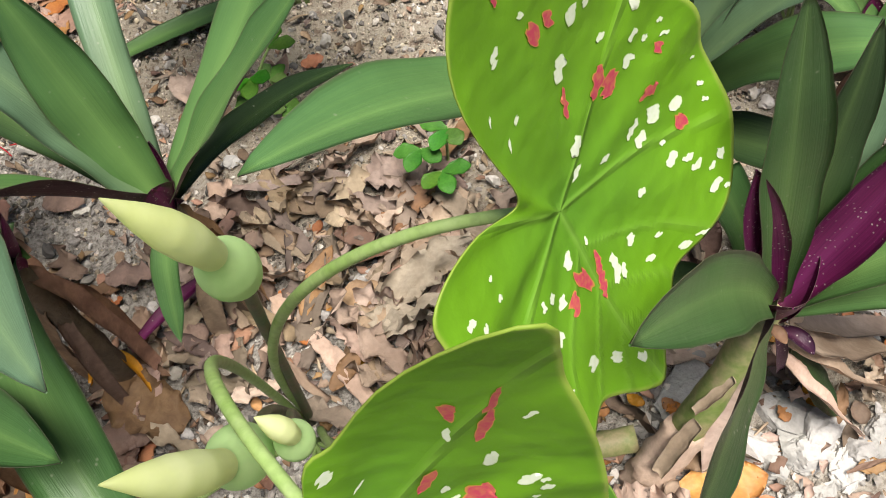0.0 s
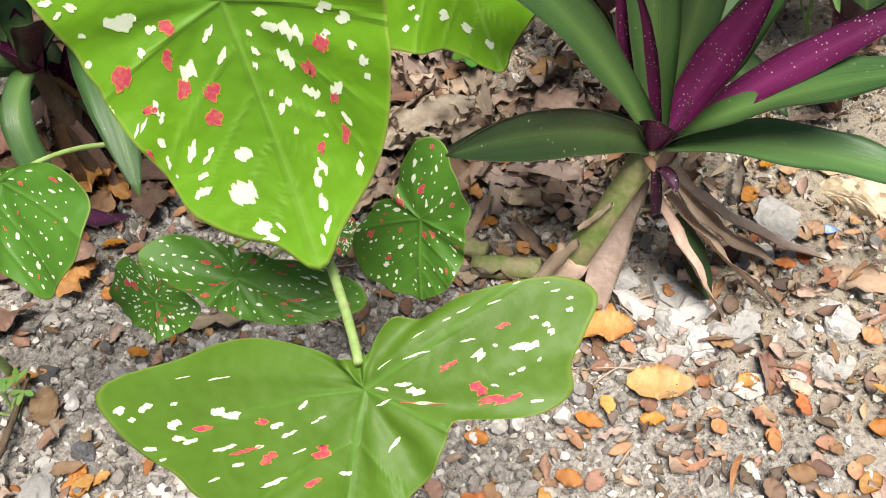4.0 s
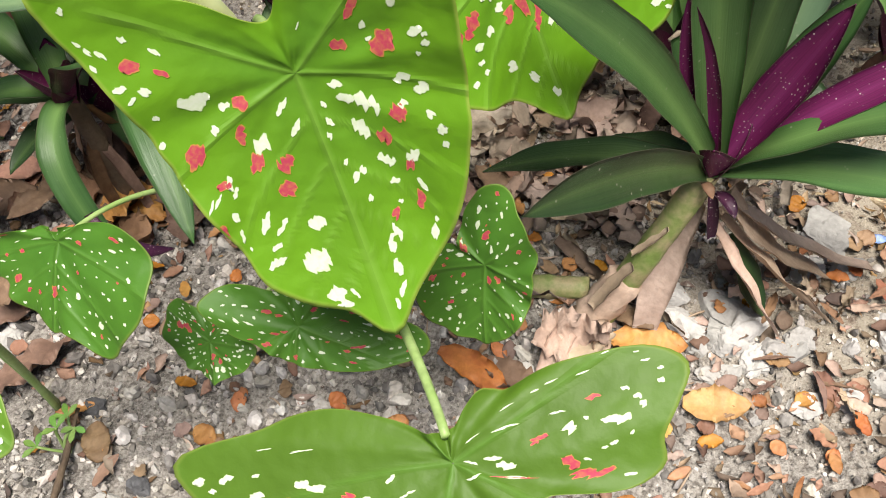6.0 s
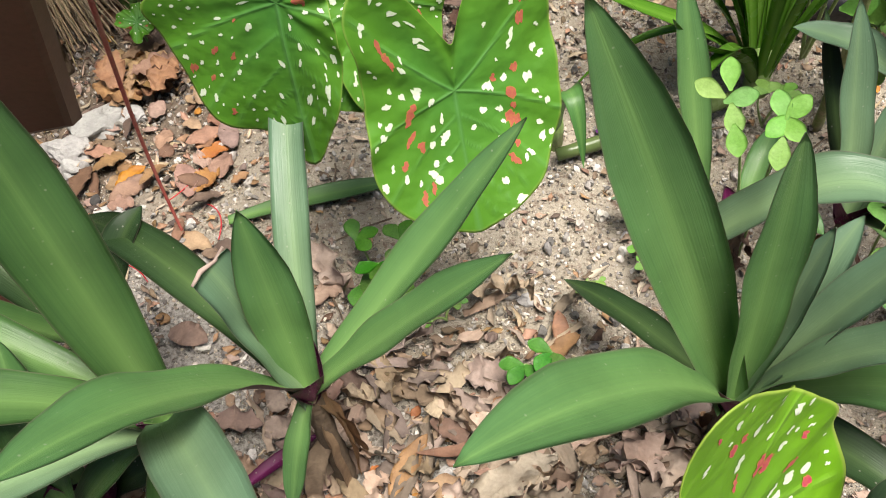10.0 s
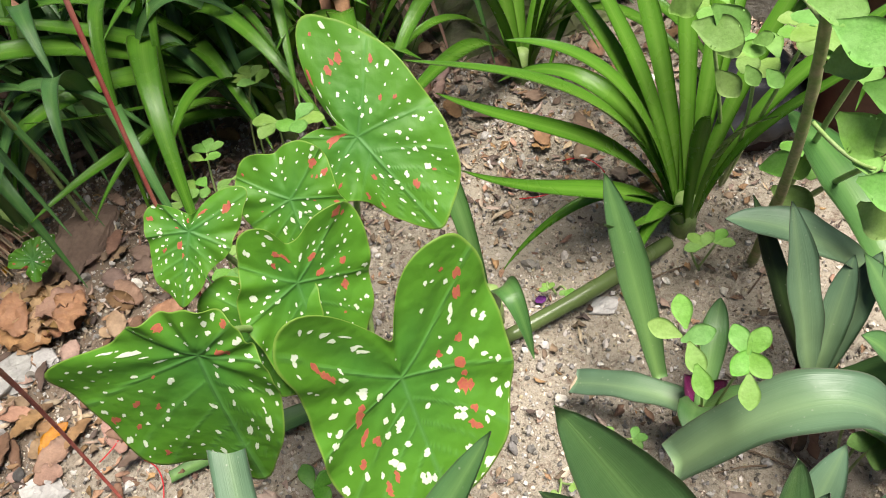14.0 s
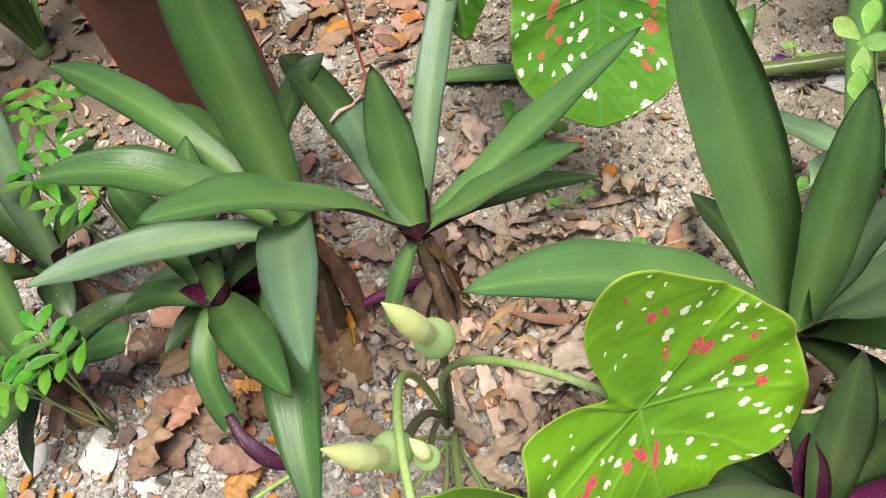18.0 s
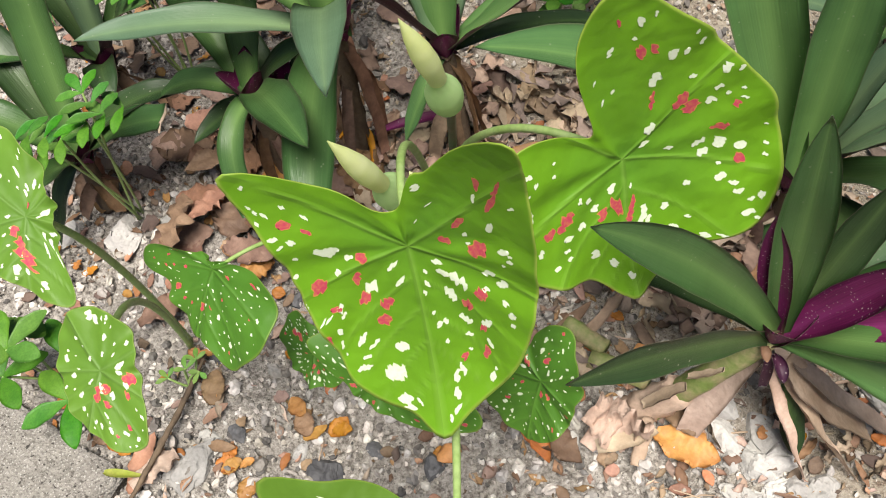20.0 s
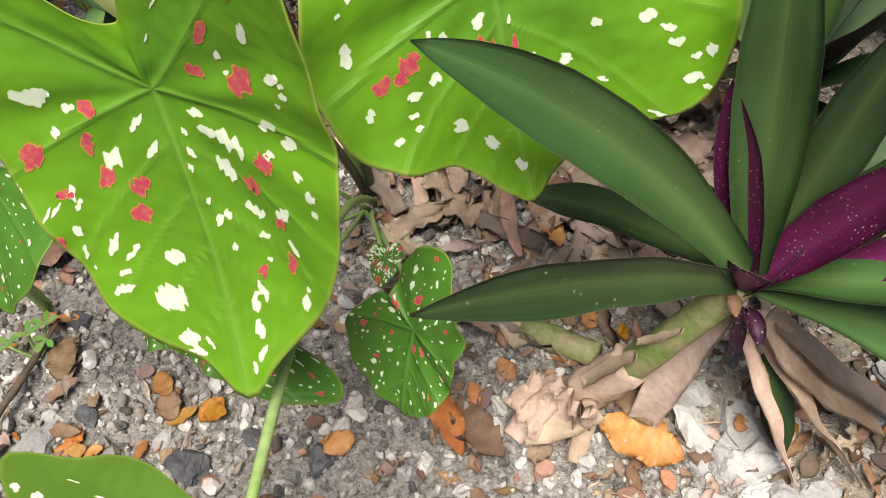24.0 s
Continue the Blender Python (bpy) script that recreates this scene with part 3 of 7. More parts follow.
        return np.concatenate(verts), np.concatenate(faces), mat, np.concatenate(tones)


def random_marks(blade, count, length, width, seed, low=0.2, high=0.93, keep_off=()):
    rng = np.random.default_rng(seed)

    def flat(a, q, r):
        return np.array((np.sin(a), np.cos(a))) * q * r

    marks, tries = [], 0
    seen = [flat(a, q, float(blade.radius(np.array([a]))[0])) for a, q, *_ in keep_off]
    while len(marks) < count and tries < count * 30:
        tries += 1
        a, q = rng.uniform(-np.pi, np.pi), np.sqrt(rng.uniform(low**2, high**2))
        r = float(blade.radius(np.array([a]))[0])
        if rng.uniform() > (r / blade.size) ** 2 + 0.1:
            continue
        p = flat(a, q, r)
        if seen and np.hypot(*(np.array(seen) - p).T).min() < 0.055 * blade.size:
            continue
        seen.append(p)
        k = np.clip(np.exp(rng.normal(0, 0.45)), 0.45, 2.2)
        marks.append((a, q, length * k, width * k * rng.uniform(0.7, 1.3)))
    return marks


def caladium_leaf(plant, blade, kind, petiole, white=70, pink=14, scale=1.0, seed=0, marks=None, pmarks=None, reddish="pink", thickness=0.0032, label="", ends=(1.0, 0.75), stalk="petiole"):
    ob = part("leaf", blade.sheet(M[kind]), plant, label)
    pm = [(a, q, hl / 1000, hw / 1000, *e) for a, q, hl, hw, *e in pmarks] if pmarks else []
    pm += random_marks(blade, max(0, pink - len(pm)), 0.0030 * scale, 0.0019 * scale, seed + 1, 0.2, 0.9, pm)
    wm = [(a, q, hl / 1000, hw / 1000, *e) for a, q, hl, hw, *e in marks] if marks else []
    wm += random_marks(blade, max(0, white - len(wm)), 0.0017 * scale, 0.0010 * scale, seed + 2, 0.2, 0.95, pm + wm)
    if kind in ("front", "low", "pale"):
        for n, mark in enumerate(wm):
            part("white_spot", blade.spots([mark], M["white"], seed + n), ob)
    else:
        tagged(part("white_speckle", blade.spots(wm, M["white"], seed), ob, "creamy white specks on the leaf"), kind="stuff")
    for n, mark in enumerate(pm):
        part("pink_spot", blade.spots([mark], M[reddish], seed + 5 + n), ob)
    line = bezier(petiole, 26) if len(petiole) <= 4 else petiole
    part("petiole", tube(line, [thickness * ends[0], thickness, thickness * ends[1]], M[stalk]), ob, "round pale green leaf stalk")
    return ob


def blob(rng, radius, squash=(1, 1, 0.7), detail=2, rough=0.22):
    bm = bmesh.new()
    bmesh.ops.create_icosphere(bm, subdivisions=detail, radius=1.0)
    off = Vector(rng.uniform(-50, 50, 3))
    v = []
    for p in bm.verts:
        c = p.co
        k = 1 + rough * 1.8 * noise.noise(c * 1.1 + off) + rough * 0.8 * noise.noise(c * 2.7 + off)
        v.append(np.array(c) * k * radius * np.array(squash))
    bm.verts.index_update()
    f = [[q.index for q in p.verts] for p in bm.faces]
    bm.free()
    return np.array(v), f


def turn_z(v, a):
    c, s = np.cos(a), np.sin(a)
    return v @ np.array([[c, s, 0], [-s, c, 0], [0, 0, 1]])


def turned(v, rx, ry, rz):
    return v @ np.array(Euler((rx, ry, rz)).to_matrix()).T


def ground_height(x, y):
    z = 0.008 * np.sin(x * 7.1 + 1) * np.sin(y * 6.3) + 0.005 * np.sin(x * 17 + y * 11) + 0.003 * np.sin(x * 41 - y * 37)
    far = np.clip(2.2 - np.hypot(np.asarray(x) + 0.2, np.asarray(y) - 0.6), 0, 1)
    return z * far - 0.006


# ---- ground ----
def spread(lo, hi, step, far):
    mid = np.arange(lo, hi, step)
    out = [step * 1.5]
    while sum(out) < far:
        out.append(out[-1] * 1.35)
    out = np.cumsum(out)
    return np.r_[(lo - out)[::-1], mid, hi + out]


def build_ground():
    xs, ys = spread(-1.3, 0.75, 0.0125, 60), spread(-0.45, 1.95, 0.0125, 60)
    xx, yy = np.meshgrid(xs, ys, indexing="ij")
    fine = np.random.default_rng(4).normal(0, 0.0011, xx.shape)
    zz = ground_height(xx, yy) + fine * ((np.abs(xx) < 1.4) & (yy < 2))
    hole = np.exp(-(((xx - 0.375) / 0.035) ** 2 + ((yy - 0.315) / 0.03) ** 2))
    zz = zz - 0.05 * hole
    v = np.stack([xx, yy, zz], 2).reshape(-1, 3)
    solo("ground", (v, grid_faces(len(xs), len(ys), 0, True), M["soil"]), (0, 0, 0), "bare sandy garden soil with grit and dry bits", "ground", kind="structure")


build_ground()


def scatter(name, label, category, bases, mat, spots, seed, sink=0.3, flat=False):
    """Many small pieces in one mesh: bases are (verts, faces); spots are x, y, size."""
    rng = np.random.default_rng(seed)
    spots = np.asarray(spots)
    pick = rng.integers(len(bases), size=len(spots))
    tilt = 0.35 if flat else 3.0
    V, Fs, start = [], [], 0
    for k, (bv, bf) in enumerate(bases):
        q = spots[pick == k]
        n = len(q)
        ang = rng.uniform(-1, 1, (n, 3)) * (tilt, tilt, 3.14)
        c, s = np.cos(ang), np.sin(ang)
        o, l = np.zeros(n), np.ones(n)
        rx = np.array([[l, o, o], [o, c[:, 0], -s[:, 0]], [o, s[:, 0], c[:, 0]]])
        ry = np.array([[c[:, 1], o, s[:, 1]], [o, l, o], [-s[:, 1], o, c[:, 1]]])
        rz = np.array([[c[:, 2], -s[:, 2], o], [s[:, 2], c[:, 2], o], [o, o, l]])
        rot = np.einsum("ijn,jkn,kln->nil", rz, ry, rx)
        v = np.einsum("nij,vj->nvi", rot, bv) * q[:, 2][:, None, None]
        z = ground_height(q[:, 0], q[:, 1]) - v[:, :, 2].min(1) - sink * q[:, 2] + (rng.uniform(0, 0.006, n) if flat else 0)
        v = v + np.stack([q[:, 0], q[:, 1], z], 1)[:, None, :]
        V.append(v.reshape(-1, 3))
        f = np.asarray(bf)
        Fs += [f + start + m * len(bv) for m in range(n)]
        start += n * len(bv)
    data = (np.concatenate(V), np.concatenate(Fs), mat, None, None, flat)
    solo(name, data, (0, 0, 0), label, category, kind="stuff")


def chipped(v, rng, cuts=9, depth=0.72):
    """Cuts flat facets into a lump."""
    size = np.abs(v).max(0)
    for _ in range(cuts):
        n = unit(rng.normal(size=3))
        d = np.linalg.norm(n * size) * rng.uniform(depth - 0.2, depth + 0.12)
        over = np.clip(v @ n - d, 0, None)
        v = v - np.outer(over, n)
    return v


def pebble_bases(seed, detail, count=8):
    rng = np.random.default_rng(seed)
    out = []
    for _ in range(count):
        v, f = blob(rng, 1.0, (1, rng.uniform(0.6, 0.95), rng.uniform(0.45, 0.8)), detail, 0.5)
        out.append((chipped(v, rng) if detail > 1 else v, f))
    return out


def chip_bases(seed, count=10, long=1.0):
    """Curled bits of dead leaf, a sheet with thickness."""
    rng = np.random.default_rng(seed)
    out = []
    for _ in range(count):
        nu, nv = 5, 3
        u, v = np.meshgrid(np.linspace(-1, 1, nu), np.linspace(-1, 1, nv), indexing="ij")
        w = np.clip(1 - 0.96 * np.abs(u + rng.uniform(-0.15, 0.15)) ** 1.5, 0.05, 1) * rng.uniform(0.3, 0.6) / long * rng.uniform(0.75, 1.2, (nu, 1))
        c1, c2, tw = rng.uniform(-0.3, 0.5), rng.uniform(-0.8, 1.6), rng.uniform(-0.8, 0.8)
        p = np.stack([u, v * w + 0.1 * np.sin(u * 3 + tw * 9), c1 * u * u + c2 * (v * w) ** 2 * 2 + tw * u * v * w + 0.05 * rng.normal(size=u.shape)], 2).reshape(-1, 3)
        low = p - np.array((0, 0, 0.03))
        n = nu * nv
        f = np.r_[grid_faces(nu, nv, 0, True), grid_faces(nu, nv, n, False)]
        rim = np.array(list(range(0, n, nv)) + list(range(n - nv + 1, n)) + list(range(n - 1 - nv, nv - 2, -nv)) + list(range(nv - 2, 0, -1)))
        nx = np.roll(rim, -1)
        f = np.r_[f, np.stack([rim, nx, nx + n, rim + n], 1)]
        out.append((np.r_[p, low], f))
    return out


def density(x, y):
    """Share of stones: more along the front strip and under the caladium, less on the bare sand behind."""
    front = 1 / (1 + np.exp((y - 0.33 - 0.12 * x) / 0.05))
    return np.clip(0.34 + 0.66 * front, 0, 1) * (1 - 0.5 / (1 + np.exp((0.20 - x) / 0.02)))


def litter_density(x, y):
    under = np.exp(-(((x + 0.05) / 0.24) ** 2 + ((y - 0.40) / 0.14) ** 2))
    right = np.exp(-(((x - 0.28) / 0.22) ** 2 + ((y - 0.22) / 0.15) ** 2))
    left = np.exp(-(((x + 0.62) / 0.3) ** 2 + ((y - 0.85) / 0.3) ** 2))
    back = 1 / (1 + np.exp((1.08 - y) / 0.06))
    return np.clip(0.34 - 0.15 * (y > 0.45) * (y < 1.0) + under + 0.95 * right + 0.9 * left + back, 0, 1)


def spots_by(fn, count, lo, hi, seed, box=(-1.0, 0.62, -0.32, 1.75), power=2.0):
    rng = np.random.default_rng(seed)
    out = []
    while len(out) < count:
        x, y = rng.uniform(box[0], box[1]), rng.uniform(box[2], box[3])
        if rng.uniform() < fn(x, y):
            out.append((x, y, lo + (hi - lo) * rng.uniform() ** power))
    return out


scatter("gravel", "loose grey and white gravel on the soil", "gravel", pebble_bases(1, 1), M["gravel"], spots_by(density, 38000, 0.0009, 0.0046, 2, (-0.85, 0.5, -0.25, 1.3), 3.0), 3)
scatter("coarse_gravel", "coarser broken grey pebbles between the plants", "gravel", pebble_bases(5, 2), M["gravel"], spots_by(lambda x, y: density(x, y) ** 1.3, 5600, 0.0026, 0.0095, 6, (-0.85, 0.5, -0.25, 1.3), 3.2), 7)
scatter("sand_grit", "fine pale grit and tiny stones on the bare sand", "grit", pebble_bases(21, 1), M["grit"], spots_by(lambda x, y: 1.0, 20000, 0.0010, 0.0034, 22, (-0.75, 0.36, 0.40, 1.2), 2.6), 23)
scatter("leaf_litter", "small brown and orange dry leaf bits on the ground", "leaf litter", chip_bases(8), M["litter"], spots_by(litter_density, 13000, 0.0025, 0.010, 9, (-1.3, 0.5, -0.25, 1.6)), 10, 0.0, True)
scatter("pale_litter", "torn tan strips of dry leaf on the ground", "leaf litter", chip_bases(11, 10, 2.2), M["litter_tan"], spots_by(lambda x, y: litter_density(x, y) ** 1.5 * (0.2 if y < 0.3 else 1.0), 2600, 0.005, 0.018, 12, (-1.3, 0.5, -0.25, 1.6)), 13, 0.0, True)


# ---- concrete edging ----
def slab(corners, height, seed):
    rng = np.random.default_rng(seed)
    c = np.asarray(corners, float)
    n = 16
    s = np.linspace(0, 1, n)
    u, v = np.meshgrid(s, s, indexing="ij")
    xy = (1 - u)[..., None] * ((1 - v)[..., None] * c[0] + v[..., None] * c[3]) + u[..., None] * ((1 - v)[..., None] * c[1] + v[..., None] * c[2])
    edge = np.minimum(np.minimum(u, 1 - u), np.minimum(v, 1 - v))
    z = height - 0.006 * np.exp(-edge / 0.03) + rng.normal(0, 0.0006, u.shape)
    xy = xy + (rng.normal(0, 0.0012, xy.shape)) * (edge < 0.01)[..., None]
    top = np.concatenate([xy, z[..., None]], 2).reshape(-1, 3)
    low = top.copy()
    low[:, 2] = -0.05
    f = np.r_[grid_faces(n, n, 0, True), grid_faces(n, n, n * n, False)]
    rim = np.array(list(range(0, n * n, n)) + list(range(n * n - n + 1, n * n)) + list(range(n * n - 1 - n, n - 2, -n)) + list(range(n - 2, 0, -1)))
    nx = np.roll(rim, -1)
    return np.r_[top, low], np.r_[f, np.stack([rim, nx, nx + n * n, rim + n * n], 1)], M["concrete"]


SLABS = (((-0.60, -0.36), (-0.235, -0.40), (-0.288, -0.104), (-0.60, -0.122)), ((-0.205, -0.40), (0.16, -0.36), (0.14, -0.022), (-0.268, -0.112)))
for k, c in enumerate(SLABS):
    solo("paving_slab", slab(c, 0.012, 30 + k), (*c[0], 0), "weathered grey concrete paving slab at the bed's edge", "paving slab", "slabs along the bed")


# ---- stones ----
def stone(x, y, size, seed, squash=(1, 0.75, 0.5), mat="stone", label="rough whitish limestone chunk on the soil", lift=0.0):
    rng = np.random.default_rng(seed)
    v, f = blob(rng, size, squash, 4, 0.34)
    v = chipped(v, rng, 13, 0.66)
    v = v * (1 + 0.02 * rng.normal(size=(len(v), 1)))
    v = turn_z(v, rng.uniform(0, 6.28))
    at = np.array((x, y, float(ground_height(x, y)) + size * squash[2] * 0.3 + lift))
    solo("stone", (v + at, f, M[mat], None, None, False), at, label, "stone", "stones on the bed")


STONES = ((0.195, 0.222, 0.022), (0.152, 0.249, 0.017), (0.222, 0.200, 0.014), (0.190, 0.184, 0.013), (0.160, 0.227, 0.012), (0.252, 0.295, 0.020), (-0.152, -0.052, 0.018), (-0.161, 0.005, 0.011), (-0.245, -0.03, 0.012),
          (-0.495, 0.092, 0.028), (-0.555, 0.055, 0.024), (-0.322, 0.249, 0.020), (-0.565, 0.66, 0.030), (-0.66, 0.74, 0.026), (-0.62, 0.84, 0.030), (-0.063, 0.593, 0.013), (0.073, 0.838, 0.018),
          (-0.70, 0.70, 0.024), (-0.135, 0.80, 0.014), (0.25, 0.22, 0.018), (0.29, 0.19, 0.015), (0.03, 0.316, 0.015), (-0.034, 0.297, 0.017), (-0.005, 0.43, 0.016), (-0.118, 0.392, 0.012), (-0.251, 0.528, 0.012), (0.32, 0.25, 0.020), (-0.42, 0.08, 0.018), (-0.46, 0.13, 0.016))
for k, (x, y, size) in enumerate(STONES):
    stone(x, y, size, 60 + k, (1, 0.75, 0.4))
stone(-0.663, 0.835, 0.045, 97, (1.2, 0.7, 0.55), label="grey weathered rock beside the post")
stone(-0.575, 0.668, 0.030, 98, (1.1, 0.8, 0.28), label="pale square chip of stone on the sand")
stone(-0.675, 0.765, 0.034, 99, (1.4, 0.7, 0.5))
for k, (x, y, size, sq) in enumerate(((0.265, 0.335, 0.028, (1.3, 0.8, 0.6)), (0.213, 0.231, 0.020, (1.2, 0.8, 0.5)), (0.19, 0.245, 0.024, (1.2, 0.9, 0.3)), (0.131, 0.27, 0.028, (1.3, 0.9, 0.25)), (0.235, 0.215, 0.016, (1, 0.8, 0.5)), (0.28, 0.30, 0.014, (1, 0.8, 0.6)))):
    stone(x, y, size, 120 + k, sq, label="grey-white broken stone beside the withered leaves")
for k, (x, y, size, sq) in enumerate(((0.177, 0.208, 0.012, (1.2, 0.8, 0.5)), (0.200, 0.216, 0.019, (1.1, 0.85, 0.5)), (0.164, 0.226, 0.020, (1.3, 0.8, 0.5)), (0.222, 0.204, 0.014, (1.2, 0.9, 0.45)), (0.250, 0.228, 0.013, (1, 0.8, 0.6)), (0.205, 0.190, 0.010, (1.3, 0.8, 0.5)), (0.262, 0.176, 0.014, (1.2, 0.8, 0.5)), (0.318, 0.206, 0.016, (1.2, 0.8, 0.5)), (0.190, 0.150, 0.011, (1.2, 0.8, 0.5)), (0.226, 0.158, 0.008, (1, 0.8, 0.6)), (0.290, 0.232, 0.009, (1, 0.8, 0.6)))):
    stone(x, y, size, 180 + k, sq, label="chipped grey-white stone on the trodden soil")
stone(-0.236, -0.066, 0.027, 201, (1.2, 0.85, 0.30), label="flat pale grey stone against the slab")
stone(-0.128, -0.040, 0.022, 202, (1.2, 0.8, 0.30), label="flat pale grey stone against the slab")
stone(0.335, 0.385, 0.035, 94, (1.1, 0.7, 0.6), "litter_tan", "brown brick fragment beside a hollow")
stone(-0.60, 1.02, 0.06, 95, (1.2, 0.7, 0.45), "rock_brown", "flat brown stone among leaf litter")
stone(0.02, 1.42, 0.16, 96, (1.1, 0.8, 0.5), "moss", "large rock with green moss under the lilies")


for k, (x, y, size) in enumerate(((-0.225, -0.012, 0.011), (-0.043, 0.066, 0.014), (-0.298, 0.038, 0.013), (-0.124, 0.003, 0.016), (-0.10, 0.048, 0.010), (-0.03, 0.42, 0.014), (-0.10, 0.40, 0.012), (-0.27, 0.13, 0.010))):
    stone(x, y, size, 150 + k, (1.1, 0.8, 0.6), "slate", "small dark grey pebble in the gravel")


# ---- caladium plants ----
# blotches of the four largest leaves: angle round the joint, share of the way to the edge, half length and half width in mm, slant to the vein
MAIN_WHITE_A = ((-2.72, 0.33, 1.4, 0.6, -0.2), (-2.63, 0.41, 1.2, 1.0, 1.2), (-2.35, 0.6, 2.4, 1.4, -0.7), (-2.16, 0.86, 2.4, 0.9, 0.3), (-2.02, 0.67, 2.7, 2.7, 0), (-1.96, 0.47, 1.8, 1.4, 0.8), (-1.79, 0.48, 1.5, 1.0, 0.3), (-1.72, 0.75, 3.5, 1.7, -0.1), (-1.68, 0.8, 1.4, 1.0, 0.2), (-1.61, 0.8, 2.0, 1.7, 0.1), (-1.54, 0.75, 1.2, 1.0, 0.1), (-1.28, 0.62, 4.1, 2.5, -0.5), (-1.2, 0.73, 3.8, 2.8, -0.7), (-1.02, 0.61, 2.8, 1.5, -0.5), (-1.01, 0.22, 3.7, 1.5, -0.2), (-1.01, 0.77, 2.2, 1.9, -0.8), (-0.93, 0.84, 3.1, 2.3, -0.8), (-0.9, 0.37, 3.8, 3.0, 0.0), (-0.9, 0.44, 3.1, 3.1, 0))
MAIN_WHITE_B = ((-0.84, 0.86, 2.2, 1.2, -0.7), (-0.8, 0.28, 5.0, 1.9, -0.4), (-0.63, 0.68, 4.8, 2.4, -0.9), (-0.52, 0.38, 5.8, 2.9, -0.0), (-0.5, 0.77, 3.9, 1.4, 0.1), (-0.45, 0.55, 5.7, 2.0, -0.4), (-0.41, 0.9, 1.3, 1.3, -1.1), (-0.38, 0.63, 3.3, 1.3, -0.8), (-0.37, 0.17, 2.0, 1.1, -0.2), (-0.36, 0.92, 2.7, 2.8, -0.9), (-0.32, 0.7, 1.7, 0.9, -0.7), (-0.25, 0.23, 3.1, 1.1, -0.3), (-0.24, 0.47, 2.4, 1.6, -0.5), (-0.2, 0.76, 5.1, 1.5, 0.0), (-0.17, 0.57, 1.7, 1.3, -0.9), (-0.15, 0.46, 2.2, 2.2, 0), (-0.15, 0.77, 4.2, 2.4, 0.3), (-0.13, 0.26, 2.2, 1.1, -0.1), (-0.12, 0.85, 4.7, 1.9, -0.1))
MAIN_WHITE_C = ((-0.1, 0.91, 3.1, 2.0, -1.3), (-0.05, 0.92, 3.1, 1.2, -0.2), (0.11, 0.9, 2.1, 1.5, 1.5), (0.16, 0.97, 4.6, 1.8, 1.1), (0.19, 0.93, 5.3, 2.9, 0.9), (0.24, 0.63, 4.9, 2.8, 1.0), (0.26, 0.8, 7.8, 4.3, 0.8), (0.36, 0.23, 5.5, 1.0, 0.3), (0.46, 0.7, 5.5, 1.1, 0.4), (0.47, 0.87, 6.3, 1.6, 0.7), (0.48, 0.8, 3.7, 1.1, 0.6), (0.57, 0.74, 6.2, 1.4, 0.1), (0.69, 0.93, 2.5, 1.1, -0.7), (0.74, 0.2, 5.2, 1.3, 0.1), (0.77, 0.88, 1.9, 1.9, 0), (0.8, 0.46, 5.2, 2.9, -0.0), (0.84, 0.78, 2.5, 1.3, 0.0), (0.92, 0.77, 2.4, 2.4, 0), (0.93, 0.89, 3.3, 0.7, -0.1))
MAIN_WHITE_D = ((0.95, 0.94, 3.0, 0.6, -0.3), (1.15, 1.0, 2.4, 1.6, -1.5), (1.34, 0.64, 1.9, 1.9, 0), (1.48, 0.96, 1.6, 1.6, 0), (1.52, 0.51, 2.6, 1.9, 0.1), (1.68, 0.89, 1.4, 1.4, 0), (1.71, 0.64, 7.0, 3.6, -0.1), (1.86, 0.92, 2.7, 0.7, -0.5), (1.9, 0.83, 2.4, 1.6, -0.6), (1.94, 0.93, 3.0, 1.3, -0.5), (2.05, 0.96, 1.2, 1.0, -0.4), (2.12, 0.88, 1.6, 1.6, 0), (2.13, 0.92, 1.3, 1.3, 0), (2.14, 1.0, 0.9, 0.9, 0), (2.16, 0.63, 2.0, 1.4, 0.3), (2.16, 0.93, 1.2, 1.0, -0.5), (2.21, 0.73, 1.7, 1.4, 0.3), (2.3, 0.89, 1.8, 1.2, -0.6))
MAIN_WHITE = MAIN_WHITE_A + MAIN_WHITE_B + MAIN_WHITE_C + MAIN_WHITE_D
MAIN_PINK_A = ((-2.42, 0.65, 2.8, 2.8, 0), (-2.33, 0.78, 5.1, 1.8, -0.5), (-2.24, 0.72, 6.0, 2.2, -0.5), (-2.18, 0.44, 5.5, 2.4, -0.2), (-1.91, 0.3, 4.5, 2.4, 0.4), (-1.71, 0.55, 5.9, 5.0, -0.5), (-0.91, 0.58, 5.0, 3.5, -0.6), (-0.61, 0.51, 4.5, 3.1, -0.3), (-0.55, 0.68, 2.6, 2.6, 0), (-0.42, 0.79, 3.3, 3.1, -1.1), (-0.25, 0.71, 2.5, 2.5, 0))
MAIN_PINK_B = ((0.44, 0.52, 5.2, 3.5, 0.5), (0.48, 0.41, 5.8, 2.8, 0.5), (0.77, 0.56, 5.4, 2.8, 0.2), (0.81, 1.0, 3.3, 3.3, 0), (0.95, 0.8, 4.0, 1.6, 0.7), (1.09, 0.51, 4.7, 2.6, -0.9), (1.27, 0.83, 5.0, 4.9, 0.8), (1.46, 0.41, 3.8, 3.0, 0.9), (2.02, 0.68, 2.7, 1.5, -0.0), (2.06, 0.8, 4.9, 2.4, -0.3))
MAIN_PINK = MAIN_PINK_A + MAIN_PINK_B
